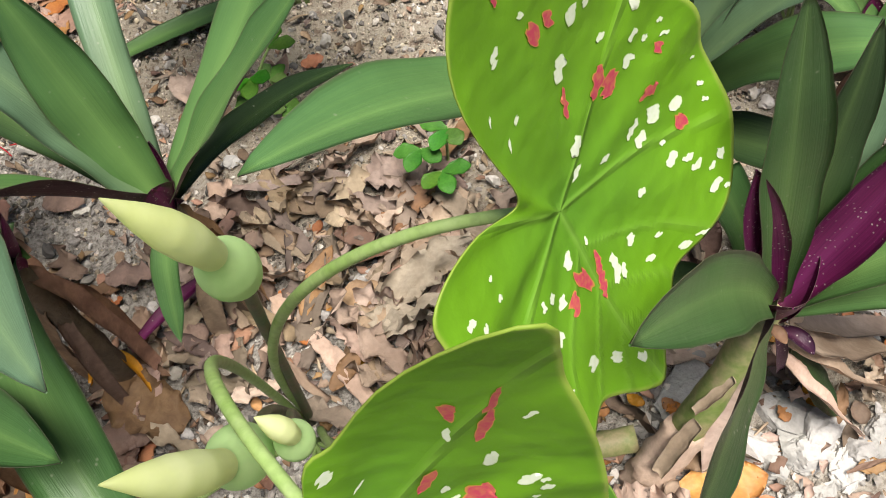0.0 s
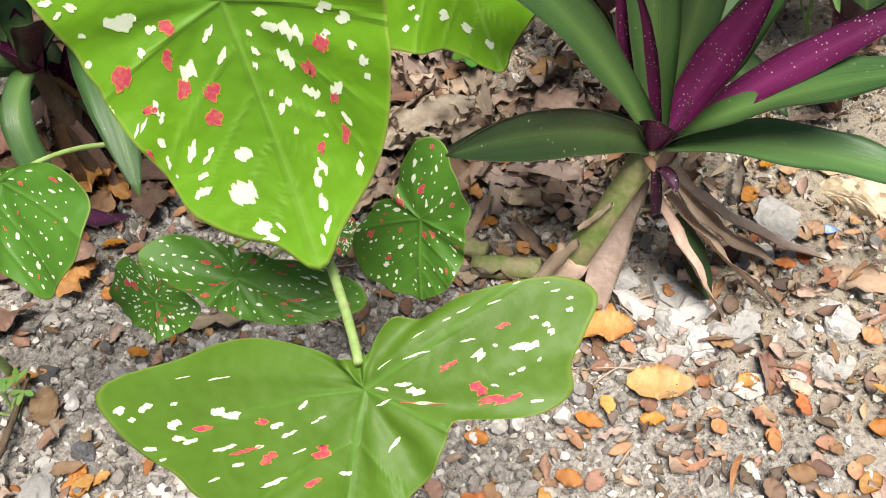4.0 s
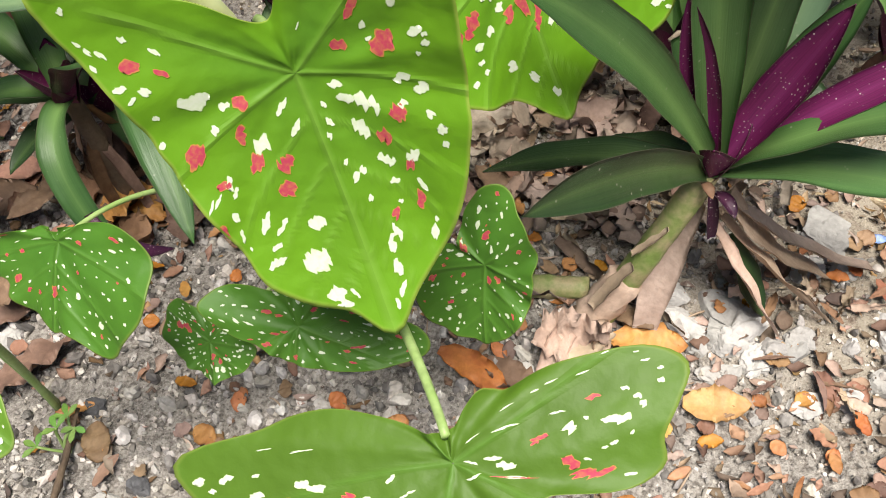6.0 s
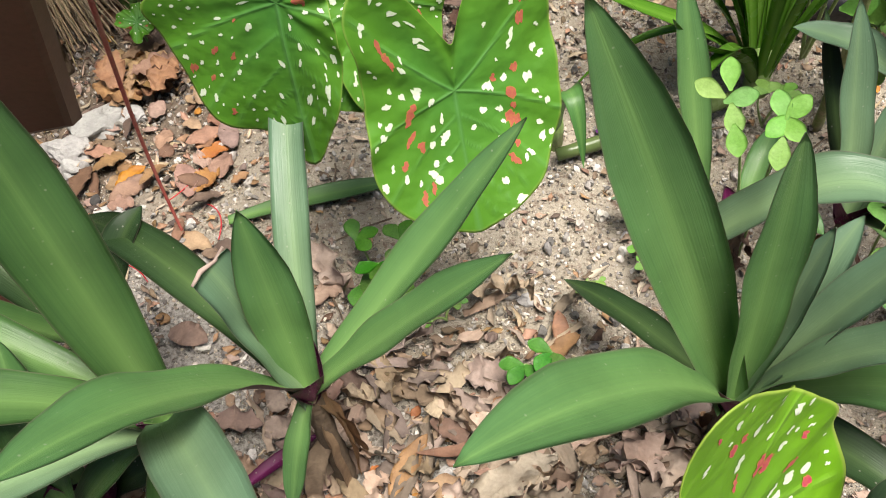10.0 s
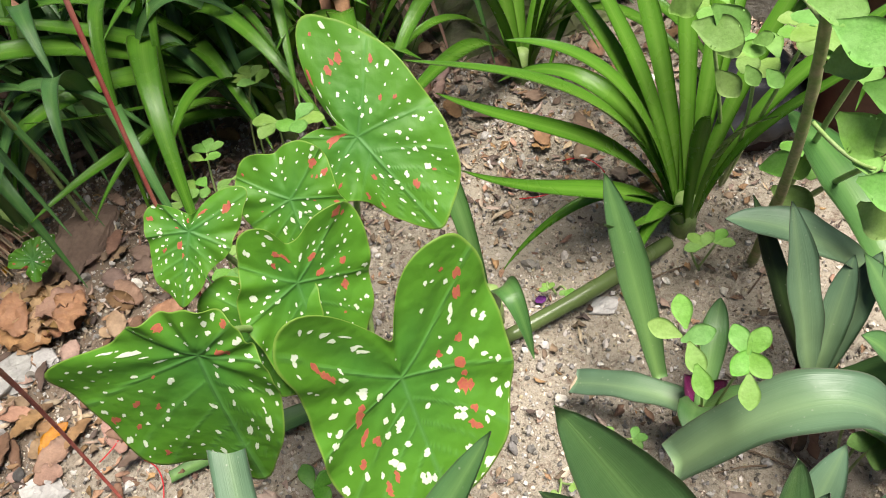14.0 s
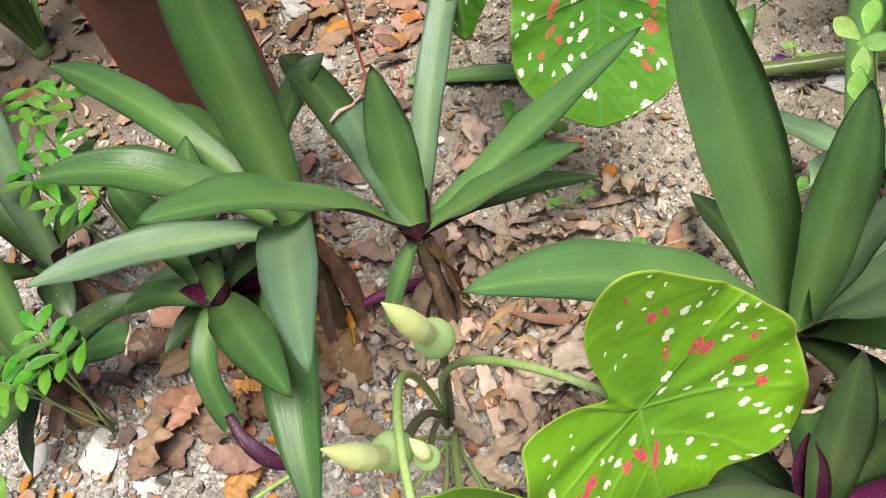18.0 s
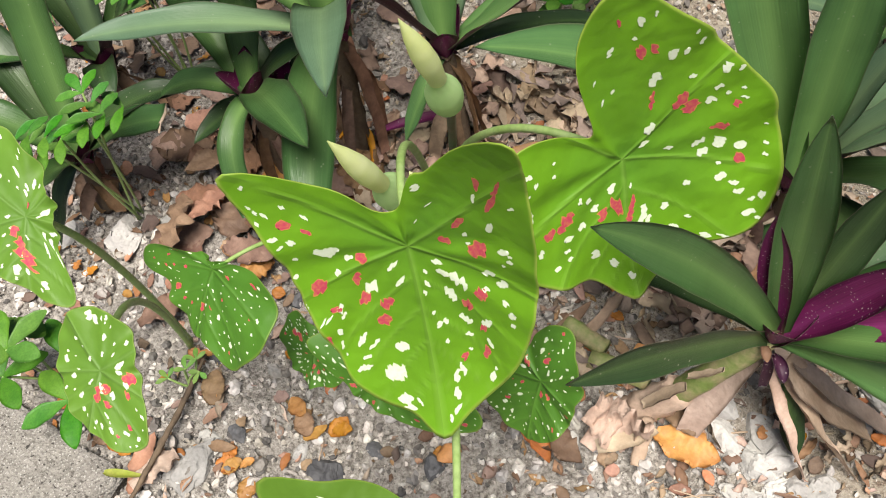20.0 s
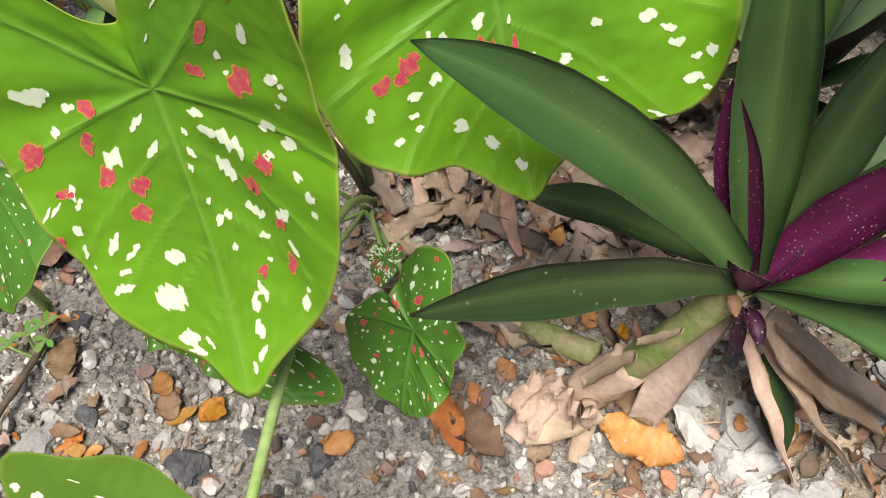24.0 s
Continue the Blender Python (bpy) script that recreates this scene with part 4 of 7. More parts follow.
RIGHT_WHITE_A = ((-3.14, 0.74, 1.3, 1.3, 0), (-3.12, 0.84, 3, 2, 0.5), (-3.04, 0.92, 2, 1, 0.4), (-2.83, 0.57, 5.1, 3.1, 0.2), (-2.78, 0.76, 3.7, 2.7, 0.3), (-2.72, 0.94, 1.6, 1.1, 0.1), (-2.68, 0.81, 2.4, 1.5, 0), (-2.62, 0.91, 2.4, 1.5, -0), (-2.43, 0.72, 2.8, 1.5, 0.9), (-2.41, 0.28, 4, 2.7, 0.3), (-2.24, 0.9, 3.2, 3.2, 0), (-2.16, 0.96, 2.3, 1.6, -0.5), (-2.11, 0.78, 2.8, 1.9, 0.6), (-2.05, 0.17, 3.5, 1.4, 0.1), (-2.01, 0.68, 3.1, 2.9, 0.4), (-1.98, 0.79, 1.6, 1.6, 0), (-1.96, 0.88, 1.5, 1, 0.8))
RIGHT_WHITE_B = ((-1.87, 0.84, 2.3, 1, 0.7), (-1.53, 0.29, 3.1, 1.2, 0.2), (-1.53, 0.92, 1.6, 0.7, 0.3), (-1.49, 0.48, 5.4, 1.9, -0.4), (-1.44, 0.61, 4.7, 4, -0.7), (-1.38, 0.74, 4.3, 2.8, -0.2), (-1.38, 0.9, 2.1, 1.1, 0.2), (-1.34, 0.5, 4.3, 2.7, -0.7), (-1.3, 0.89, 2.1, 1.2, 0.1), (-1.21, 0.6, 2, 1.2, 0), (-1.09, 0.62, 4.6, 2.3, -0.4), (-1.06, 0.71, 4.2, 1.6, -0.1), (-1.03, 0.91, 3, 2.7, -0.7), (-1.01, 0.76, 4.3, 2, -0.4), (-0.98, 0.86, 2.8, 1.6, -0.6), (-0.93, 0.43, 2.6, 1.9, -0.7), (-0.89, 0.9, 4.8, 2.5, -0.6))
RIGHT_WHITE_C = ((-0.89, 0.97, 2.7, 1.3, -0.2), (-0.69, 0.96, 4, 1.3, -0.4), (-0.62, 0.92, 3.5, 2.2, -0.5), (-0.56, 0.54, 4.1, 2, 0.7), (-0.48, 0.76, 3.7, 1.7, -0.7), (-0.28, 0.56, 3.2, 1.8, 0.7), (-0.25, 0.49, 6.2, 2.5, 0.5), (-0.19, 0.22, 1.8, 0.8, 0.5), (0.03, 0.83, 2.9, 2.2, -1.1), (0.2, 0.79, 3, 3, 0), (0.44, 0.77, 3.1, 3.2, 0.1), (0.54, 0.23, 3.6, 1.9, -0.2), (0.72, 0.39, 3, 2.4, 0.3), (0.73, 0.78, 1.6, 1.6, 0), (0.77, 0.54, 2.7, 2.2, 1), (0.8, 0.73, 2.2, 1.2, 1.2), (0.81, 0.86, 2, 2, 0))
RIGHT_WHITE_D = ((0.86, 0.64, 3.1, 1.9, 0.7), (0.98, 0.35, 2.4, 1.7, -0.5), (1.04, 0.82, 2.5, 2.5, 0), (1.13, 0.4, 2, 1.6, -0.6), (1.4, 0.79, 4.9, 2.3, 1.6), (1.74, 0.76, 1.5, 1.5, 0), (1.78, 0.61, 1.3, 1.1, 0.2), (1.83, 0.83, 2.6, 1.4, 0.1), (1.95, 0.62, 1, 1, 0), (2.83, 0.65, 1.3, 0.9, -0.9), (2.84, 0.48, 1.3, 1.3, 0), (2.98, 0.45, 1.3, 1.3, 0), (2.98, 0.67, 1.2, 1.2, 0), (2.99, 0.69, 2, 1.4, 1.4), (3.14, 0.96, 1.2, 1.2, 0))
RIGHT_WHITE = RIGHT_WHITE_A + RIGHT_WHITE_B + RIGHT_WHITE_C + RIGHT_WHITE_D
RIGHT_PINK = ((3.04, 0.82, 2.8, 1.0, -0.1), (-3.07, 0.68, 4.3, 2.8, 0.5), (-2.96, 0.74, 2.8, 2.8, 0), (-2.71, 0.44, 6.1, 1.9, -0.4), (-2.31, 0.55, 6.2, 3.9, -0.1), (-2.1, 0.56, 5.6, 4.2, -0.8), (-1.65, 0.63, 6.3, 2.4, 0.3), (-1.84, 0.78, 2.5, 2.5, 0), (-1.26, 0.73, 4.0, 3.4, -0.3), (0.24, 0.35, 4.9, 4.9, 1.0), (-0.09, 0.39, 9.2, 2.4, 0.4), (0.51, 0.44, 4.8, 2.6, -0.0), (1.05, 0.56, 7.2, 4.3, -0.4), (1.12, 0.7, 4.6, 2.7, 0.4))
BIG_WHITE_A = ((-2.67, 0.69, 2.8, 1.3, -0.4), (-2.66, 0.81, 1.8, 1.8, 0), (-2.62, 0.48, 2.8, 1.3, -0.4), (-2.6, 0.68, 1.9, 1.3, 1.5), (-2.51, 0.92, 1.3, 1.3, 0), (-2.38, 0.88, 1.4, 1.4, 0), (-2.14, 0.58, 7.6, 2.4, -0.8), (-2.04, 0.85, 3.1, 1.4, 1.0), (-2.02, 0.42, 2.0, 0.9, 1.0), (-1.84, 0.78, 3.2, 3.2, 0), (-1.74, 0.84, 3.4, 2.6, -1.2), (-1.61, 0.46, 3.4, 2.5, -1.3), (-1.54, 0.69, 4.3, 4.3, 0), (-1.47, 0.3, 5.1, 3.6, 0.1), (-1.34, 0.75, 3.3, 1.9, 0.3), (-1.25, 0.86, 2.6, 2.6, 0), (-1.02, 0.82, 3.4, 2.0, 0.0), (-0.99, 0.42, 3.8, 2.7, -0.4))
BIG_WHITE_B = ((-0.97, 0.96, 3.1, 2.8, -0.4), (-0.9, 0.89, 3.5, 3.5, 0), (-0.85, 1.0, 2.4, 2.4, 0), (-0.83, 0.5, 2.7, 1.5, -0.2), (-0.81, 0.29, 3.8, 2.1, -0.4), (-0.72, 0.82, 4.6, 2.0, -0.2), (-0.66, 0.8, 2.4, 2.4, 0), (-0.63, 0.56, 6.5, 1.5, -0.3), (-0.55, 0.58, 6.6, 3.0, -0.4), (-0.38, 0.97, 4.6, 4.6, 0), (-0.35, 0.79, 3.1, 3.2, 1.5), (-0.34, 0.31, 2.2, 2.2, 0), (-0.28, 1.0, 3.0, 3.0, 0), (-0.22, 1.0, 4.1, 2.0, -0.7), (0.04, 0.57, 4.4, 2.4, 0.8), (0.05, 0.76, 4.0, 1.9, 0.1), (0.1, 0.75, 5.1, 1.9, 0.0), (0.15, 0.75, 5.7, 2.4, -0.0))
BIG_WHITE_C = ((0.25, 0.49, 2.7, 2.7, 0), (0.36, 0.65, 3.8, 3.0, 0.8), (0.37, 0.34, 7.2, 2.7, 0.3), (0.43, 0.54, 3.2, 2.2, 0.2), (0.44, 0.61, 4.1, 2.9, -1.4), (0.54, 0.72, 3.1, 1.4, -0.2), (0.59, 0.42, 3.4, 2.2, 0.3), (0.67, 0.22, 4.3, 1.7, -0.7), (0.7, 0.76, 3.6, 1.9, -0.4), (0.75, 0.33, 3.1, 2.1, -0.1), (0.82, 0.95, 3.9, 2.9, 1.4), (0.88, 0.81, 3.0, 1.8, -0.6), (1.18, 0.93, 2.1, 2.1, 0), (1.25, 0.84, 3.7, 2.8, 1.0), (1.35, 0.77, 3.5, 3.5, 0), (1.41, 0.86, 1.8, 1.8, 0), (1.42, 0.28, 3.0, 3.0, 0), (1.61, 0.77, 4.0, 2.6, -0.0))
BIG_WHITE_D = ((1.75, 0.6, 2.8, 2.6, -0.6), (1.78, 0.42, 5.4, 4.1, -0.9), (1.82, 0.72, 2.0, 2.0, 0), (2.0, 0.84, 1.7, 1.3, 0.2), (2.05, 0.89, 2.1, 1.3, 0.1), (2.18, 0.53, 4.0, 1.8, -0.0), (2.23, 0.87, 2.1, 1.2, 1.2), (2.3, 0.51, 2.7, 1.7, 1.2), (2.32, 0.85, 2.0, 2.0, 0), (2.37, 0.85, 3.7, 2.2, -0.6), (2.54, 0.87, 3.4, 1.1, 0.8), (2.57, 0.82, 1.6, 1.6, 0), (2.58, 0.64, 3.0, 2.1, -0.5), (2.6, 0.73, 2.7, 2.7, 0), (2.64, 0.49, 5.4, 1.7, 0.7), (2.68, 0.65, 2.1, 2.1, 0))
BIG_WHITE = BIG_WHITE_A + BIG_WHITE_B + BIG_WHITE_C + BIG_WHITE_D
BIG_CORAL = ((-2.35, 0.79, 4.3, 4.0, 0.7), (-2.24, 0.71, 4.7, 4.7, 0), (-1.71, 0.57, 3.7, 3.7, 0), (-1.69, 0.36, 3.4, 2.5, -1.2), (-1.34, 0.51, 4.8, 4.6, -0.4), (-1.13, 0.54, 2.8, 2.8, 0), (-0.94, 0.57, 8.2, 4.9, -0.0), (2.3, 0.7, 5.1, 2.3, 0.9), (2.22, 0.64, 5.6, 3.2, 0.3), (1.36, 0.52, 9.2, 3.6, -1.1), (0.96, 0.55, 6.7, 2.6, -0.3), (0.75, 0.49, 4.4, 3.3, 1.4), (0.79, 0.7, 4.1, 2.8, -0.5), (-0.71, 0.67, 3.9, 2.5, -0.3), (-0.56, 0.72, 7.3, 2.8, -0.2), (0.46, 0.81, 6.7, 2.3, -0.3), (0.4, 0.72, 5.6, 1.8, -0.3), (-2.54, 0.76, 2.0, 2.0, 0))
LOW_WHITE_A = ((-2.58, 0.3, 1.7, 0.6, 0.6), (-2.48, 0.58, 2.0, 0.6, 0.5), (-2.4, 0.69, 1.3, 0.6, 0.4), (-2.37, 0.76, 1.9, 0.6, 0.4), (-2.31, 0.97, 1.2, 0.6, 0.3), (-2.29, 0.78, 1.9, 0.6, 0.3), (-2.28, 0.31, 3.3, 1.0, 0.5), (-2.23, 0.94, 0.9, 0.6, 0.3), (-2.18, 0.9, 1.8, 0.6, 0.2), (-2.14, 0.47, 3.2, 0.6, 0.3), (-2.12, 0.9, 1.5, 0.9, 0.1), (-2.1, 0.74, 2.1, 0.9, 0.6), (-2.07, 0.88, 2.1, 0.9, 0.6), (-2.04, 0.79, 2.7, 0.9, 0.4), (-2.02, 0.58, 1.9, 0.6, 0.5), (-2.0, 0.83, 2.7, 0.9, 0.5), (-1.99, 0.52, 3.8, 1.9, 0.2), (-1.96, 0.73, 8.0, 1.5, 0.2))
LOW_WHITE_B = ((-1.87, 0.84, 0.9, 0.9, 0), (-1.84, 0.2, 4.6, 1.0, 0.1), (-1.83, 0.77, 1.9, 0.9, -0.2), (-1.81, 0.73, 1.6, 0.6, -0.2), (-1.77, 0.09, 4.0, 0.7, 0.3), (-1.74, 0.64, 1.9, 0.6, 0.1), (-1.68, 0.27, 5.1, 1.6, 0.2), (-1.65, 0.88, 2.7, 0.9, -0.1), (-1.5, 0.46, 3.2, 1.0, 0.2), (-1.13, 0.25, 4.1, 0.6, -0.9), (-0.71, 0.57, 4.1, 0.9, 1.4), (0.06, 0.67, 3.5, 1.0, 1.1), (0.65, 0.79, 4.3, 1.7, 0.7), (0.69, 0.52, 2.2, 0.7, 0.5), (0.86, 0.24, 1.8, 0.6, 0.3), (0.86, 0.28, 2.1, 0.6, 0.1), (0.91, 0.41, 4.0, 1.0, 0.1), (0.92, 0.71, 3.0, 1.0, 0.2))
LOW_WHITE_C = ((0.92, 0.86, 3.1, 0.7, 0.2), (0.96, 0.56, 2.2, 1.0, 0.2), (1.06, 0.42, 3.6, 1.3, -0.2), (1.06, 0.69, 6.1, 1.0, 0.1), (1.13, 0.95, 2.4, 0.7, 0.0), (1.17, 0.76, 4.7, 1.0, -0.0), (1.19, 0.94, 3.7, 1.4, -0.0), (1.2, 0.24, 4.3, 0.7, -0.4), (1.2, 0.79, 3.6, 1.4, -0.0), (1.26, 0.51, 5.3, 2.0, -0.0), (1.27, 0.75, 4.8, 1.8, -0.2), (1.3, 0.55, 4.6, 1.7, -0.1), (1.32, 0.9, 2.5, 1.1, -0.1), (1.36, 0.81, 5.6, 1.4, -0.3), (1.36, 0.92, 4.6, 1.4, -0.2), (1.37, 0.69, 2.8, 0.7, -0.2), (1.5, 0.74, 2.0, 0.7, -0.3), (1.51, 0.6, 2.7, 1.0, -0.3))
LOW_WHITE = LOW_WHITE_A + LOW_WHITE_B + LOW_WHITE_C
LOW_PINK = ((1.22, 0.66, 5.4, 1.4, 0.1), (1.15, 0.44, 3.0, 1.7, 0.0), (0.98, 0.63, 8.2, 1.0, 0.2), (0.83, 0.59, 5.1, 2.0, -0.1), (0.45, 0.52, 4.0, 4.0, 0), (0.36, 0.76, 3.6, 1.9, 0.8), (-2.13, 0.62, 3.5, 1.2, 0.2), (-1.98, 0.39, 4.5, 0.9, -0.0), (-1.94, 0.38, 2.0, 0.9, -0.1), (-1.48, 0.46, 4.3, 0.9, -0.5), (-1.72, 0.57, 4.9, 2.2, 0.5), (-1.65, 0.7, 8.1, 2.5, -0.2))
front = thing("caladium", (-0.165, 0.27, 0), "caladium with bright green leaves splashed white and pink, three pale buds", "caladium plant")
FOOT = np.array((-0.165, 0.27, -0.01))

main_blade = Blade((-0.018, 0.095, 0.372), (0.217, -0.206, -0.954), (0.43, -0.857, 0.283), (28, 36, 58, 66, 99, 122, 109, 96, 88, 82, 78, 75, 73, 73, 74, 75, 78, 81, 86, 92, 99, 107, 114, 121, 128, 119, 114, 107, 100, 87, 79, 74, 71, 69, 66, 66, 66, 68, 71, 77, 86, 98, 105, 70, 53, 39, 31, 27), (3.71, 0.92, 1.45), 0.002, 0.008, 1)
caladium_leaf(front, main_blade, "front", [FOOT, (-0.15, 0.25, 0.25), (-0.09, 0.17, 0.37), main_blade.j - main_blade.n * 0.004], 78, 20, 1.1, 11, MAIN_WHITE, MAIN_PINK, label="largest heart-shaped leaf, yellow-green")
right_blade = Blade((0.052, 0.21, 0.362), (0.207, -0.251, -0.946), (0.825, -0.474, 0.307), (111, 101, 94, 90, 87, 83, 82, 82, 83, 86, 90, 93, 96, 101, 105, 110, 114, 116, 112, 102, 90, 85, 84, 86, 90, 88, 81, 77, 78, 81, 83, 86, 86, 84, 83, 81, 80, 78, 77, 78, 70, 55, 36, 34, 47, 82, 102, 115), (1.4, 1.17, 1.74), 0.002, 0.006, 2)
caladium_leaf(front, right_blade, "front", [FOOT + (0.006, 0.004, 0), (-0.15, 0.25, 0.22), (-0.04, 0.22, 0.36), right_blade.j - right_blade.n * 0.004], 68, 13, 1.05, 12, RIGHT_WHITE, RIGHT_PINK, label="heart-shaped leaf, bright green, partly behind another")
low_blade = Blade((0.071, -0.016, 0.25), (0.093, -0.902, -0.421), (0.0, -0.423, 0.906), (18, 26, 36, 39, 43, 61, 80, 105, 116, 106, 96, 95, 80, 50, 45, 46, 47, 49, 50, 51, 54, 56, 53, 52, 54, 56, 60, 64, 68, 76, 91, 100, 107, 124, 139, 146, 104, 85, 66, 44, 30, 20, 17, 16, 15, 15, 15, 16), (-0.6, 0, -1.0), 0.003, 0.004, 3)
caladium_leaf(front, low_blade, "low", [FOOT + (0.01, -0.004, 0), (-0.10, 0.2, 0.16), (0.03, 0.05, 0.24), (0.066, -0.006, 0.255)], 54, 12, 1.15, 13, LOW_WHITE, LOW_PINK, label="broad wavy caladium leaf, duller green, low down")
smr = Blade((0.044, 0.12, 0.204), (0.1, -0.45, -0.88), (-0.2, -0.82, 0.55), (49, 52, 48, 42, 39, 37, 36, 35, 34, 32, 33, 34, 35, 37, 41, 44, 47, 49, 50, 50, 52, 54, 59, 60, 58, 50, 42, 36, 32, 27, 20, 22, 26, 30, 36, 42), (0, 0, 0), 0.002, 0.003, 4)
smm = Blade((-0.063, 0.067, 0.18), (0.72, 0.27, -0.63), (0.25, -0.62, 0.74), (59, 51, 40, 30, 26, 23, 21, 19, 17, 18, 20, 22, 24, 27, 39, 54, 77, 82, 65, 52, 43, 36, 31, 28, 25, 24, 23, 23, 23, 24, 25, 28, 32, 41, 51, 63), (0, 0, 0), 0.002, 0.0, 5)
sml2 = Blade((-0.148, 0.067, 0.125), (0.3, -0.7, -0.6), (-0.05, -0.62, 0.77), (21, 18, 18, 19, 20, 24, 30, 36, 36, 33, 29, 28, 28, 25, 23, 24, 25, 28, 32, 37, 40, 42, 39, 27), (0, 0, 0), 0.002, 0.002, 6)
tiny = Blade((-0.075, 0.20, 0.06), (0.3, -0.8, -0.3), (0.1, -0.4, 0.9), (8, 12, 15, 16, 15, 14, 13, 13, 13, 14, 16, 18, 20, 18, 16, 14, 13, 13, 13, 14, 15, 14, 11, 8), (-1, 0, -1), 0.001, 0.002, 18)
sml = Blade((-0.191, 0.054, 0.253), (0.04, -0.802, -0.596), (-0.1, -0.597, 0.796), (6, 8, 9, 11, 13, 16, 29, 44, 56, 63, 68, 72, 73, 73, 73, 74, 59, 53, 51, 49, 48, 48, 48, 47, 54, 80, 78, 40, 24, 20, 16, 12, 9, 7, 6, 6), (-0.5, 0, -1.5), 0.003, 0.003, 7)
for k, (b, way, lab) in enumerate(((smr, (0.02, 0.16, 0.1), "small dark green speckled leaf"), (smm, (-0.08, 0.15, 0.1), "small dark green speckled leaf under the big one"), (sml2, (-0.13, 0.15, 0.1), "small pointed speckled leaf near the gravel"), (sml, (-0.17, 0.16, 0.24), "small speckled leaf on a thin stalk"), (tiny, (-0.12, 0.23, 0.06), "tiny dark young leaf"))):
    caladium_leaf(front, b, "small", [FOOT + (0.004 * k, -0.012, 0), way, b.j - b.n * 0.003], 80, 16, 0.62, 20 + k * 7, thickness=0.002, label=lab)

side = thing("caladium", (-0.33, 0.03, 0), "young caladium with two drooping pale green leaves", "caladium plant")
far_low = Blade((-0.174, -0.048, 0.297), (0.277, -0.923, -0.266), (0.1, -0.45, 0.88), (36, 35, 32, 30, 28, 26, 31, 36, 46, 56, 53, 43, 39, 36, 32, 31, 31, 31, 34, 40, 44, 45, 43, 39), (-2.0, 0, -1.0), 0.002, 0.0, 8)
far_up = Blade((-0.26, -0.001, 0.347), (0.4, -0.6, -0.2), (0.3, -0.35, 0.88), (44, 35, 25, 21, 21, 20, 20, 20, 24, 31, 64, 58, 47, 42, 41, 41, 41, 41, 43, 45, 47, 56, 67, 62), (-1.5, 0, -0.8), 0.003, 0.0, 9)
caladium_leaf(side, far_low, "pale", [(-0.33, 0.03, -0.01), (-0.30, 0.04, 0.22), far_low.j - far_low.n * 0.004], 45, 7, 1.0, 51, label="drooping folded leaf, pale green")
caladium_leaf(side, far_up, "pale", [(-0.335, 0.035, -0.01), (-0.33, 0.04, 0.22), far_up.j - far_up.n * 0.004], 45, 7, 1.0, 54, label="upper pale green leaf")

back = thing("caladium", (-0.20, 0.74, 0), "clump of caladium with deep green leaves speckled white and coral", "caladium plant")
BFOOT = np.array((-0.20, 0.74, -0.01))
b_big = Blade((-0.12, 0.58, 0.292), (0.092, -0.325, -0.941), (0.524, -0.788, 0.323), (42, 92, 117, 112, 100, 94, 91, 94, 100, 102, 109, 113, 118, 112, 110, 102, 89, 79, 75, 77, 89, 117, 120, 63), (-0.18, -1.0, 1.6), 0.003, 0.002, 9)
b_mid = Blade((-0.196, 0.657, 0.322), (0.084, -0.385, -0.919), (0.567, -0.74, 0.362), (36, 37, 55, 71, 74, 69, 67, 66, 70, 74, 79, 84, 91, 95, 78, 61, 55, 53, 50, 48, 48, 52, 64, 60), (-1.13, 1.0, 1.2), 0.003, 0.004, 10)
b_top = Blade((-0.149, 0.794, 0.341), (0.566, -0.523, -0.637), (0.05, -0.75, 0.66), (63, 109, 101, 89, 81, 74, 70, 71, 76, 83, 94, 100, 104, 80, 60, 55, 61, 77, 79, 70, 60, 43, 27, 22), (-0.8, 0, -0.5), 0.003, 0.003, 11)
b_left = Blade((-0.235, 0.549, 0.394), (0.03, -0.203, -0.979), (0.014, -0.979, 0.203), (40, 42, 42, 40, 38, 36, 36, 40, 46, 56, 73, 102, 128, 114, 118, 111, 101, 102, 104, 60, 50, 46, 42, 40), (-0.98, 0.67, -0.53), 0.003, 0.014, 12)
b_left2 = Blade((-0.275, 0.69, 0.36), (-0.262, -0.635, -0.726), (0.102, -0.767, 0.634), (14, 18, 40, 56, 46, 40, 35, 35, 34, 33, 36, 48, 58, 52, 45, 37, 33, 32, 34, 36, 34, 26, 18, 15), (0, 0, -1), 0.002, 0.004, 13)
b_dark = Blade((-0.225, 0.645, 0.29), (0.226, -0.645, -0.731), (-0.204, -0.764, 0.612), (38, 40, 46, 50, 50, 48, 46, 44, 44, 46, 50, 54, 60, 62, 61, 63, 64, 65, 67, 69, 67, 63, 56, 44), (-1, 0, -1), 0.003, 0.004, 14)
b_back = Blade((-0.205, 0.735, 0.335), (0.184, -0.541, -0.821), (0.102, -0.82, 0.564), (40, 46, 50, 50, 46, 42, 40, 42, 52, 60, 59, 58, 62, 54, 46, 42, 40, 40, 42, 44, 46, 48, 50, 46), (-1, 0, -1), 0.003, 0.004, 15)
gl = Blade((-0.625, 0.945, 0.07), (0.5, 0.6, 0.1), (0.2, -0.6, 0.78), (14, 20, 28, 30, 28, 24, 22, 22, 24, 26, 30, 34, 38, 34, 30, 26, 24, 22, 22, 24, 28, 28, 20, 14), (-1, 0, -1), 0.004, 0.004, 16)
high = Blade((-0.49, 0.835, 0.50), (0.1, -0.55, -0.8), (0.1, -0.75, 0.65), (30, 46, 60, 66, 62, 58, 54, 54, 56, 60, 64, 70, 78, 70, 64, 60, 56, 54, 54, 58, 62, 58, 46, 32), (-1, 0, -1), 0.003, 0.004, 17)
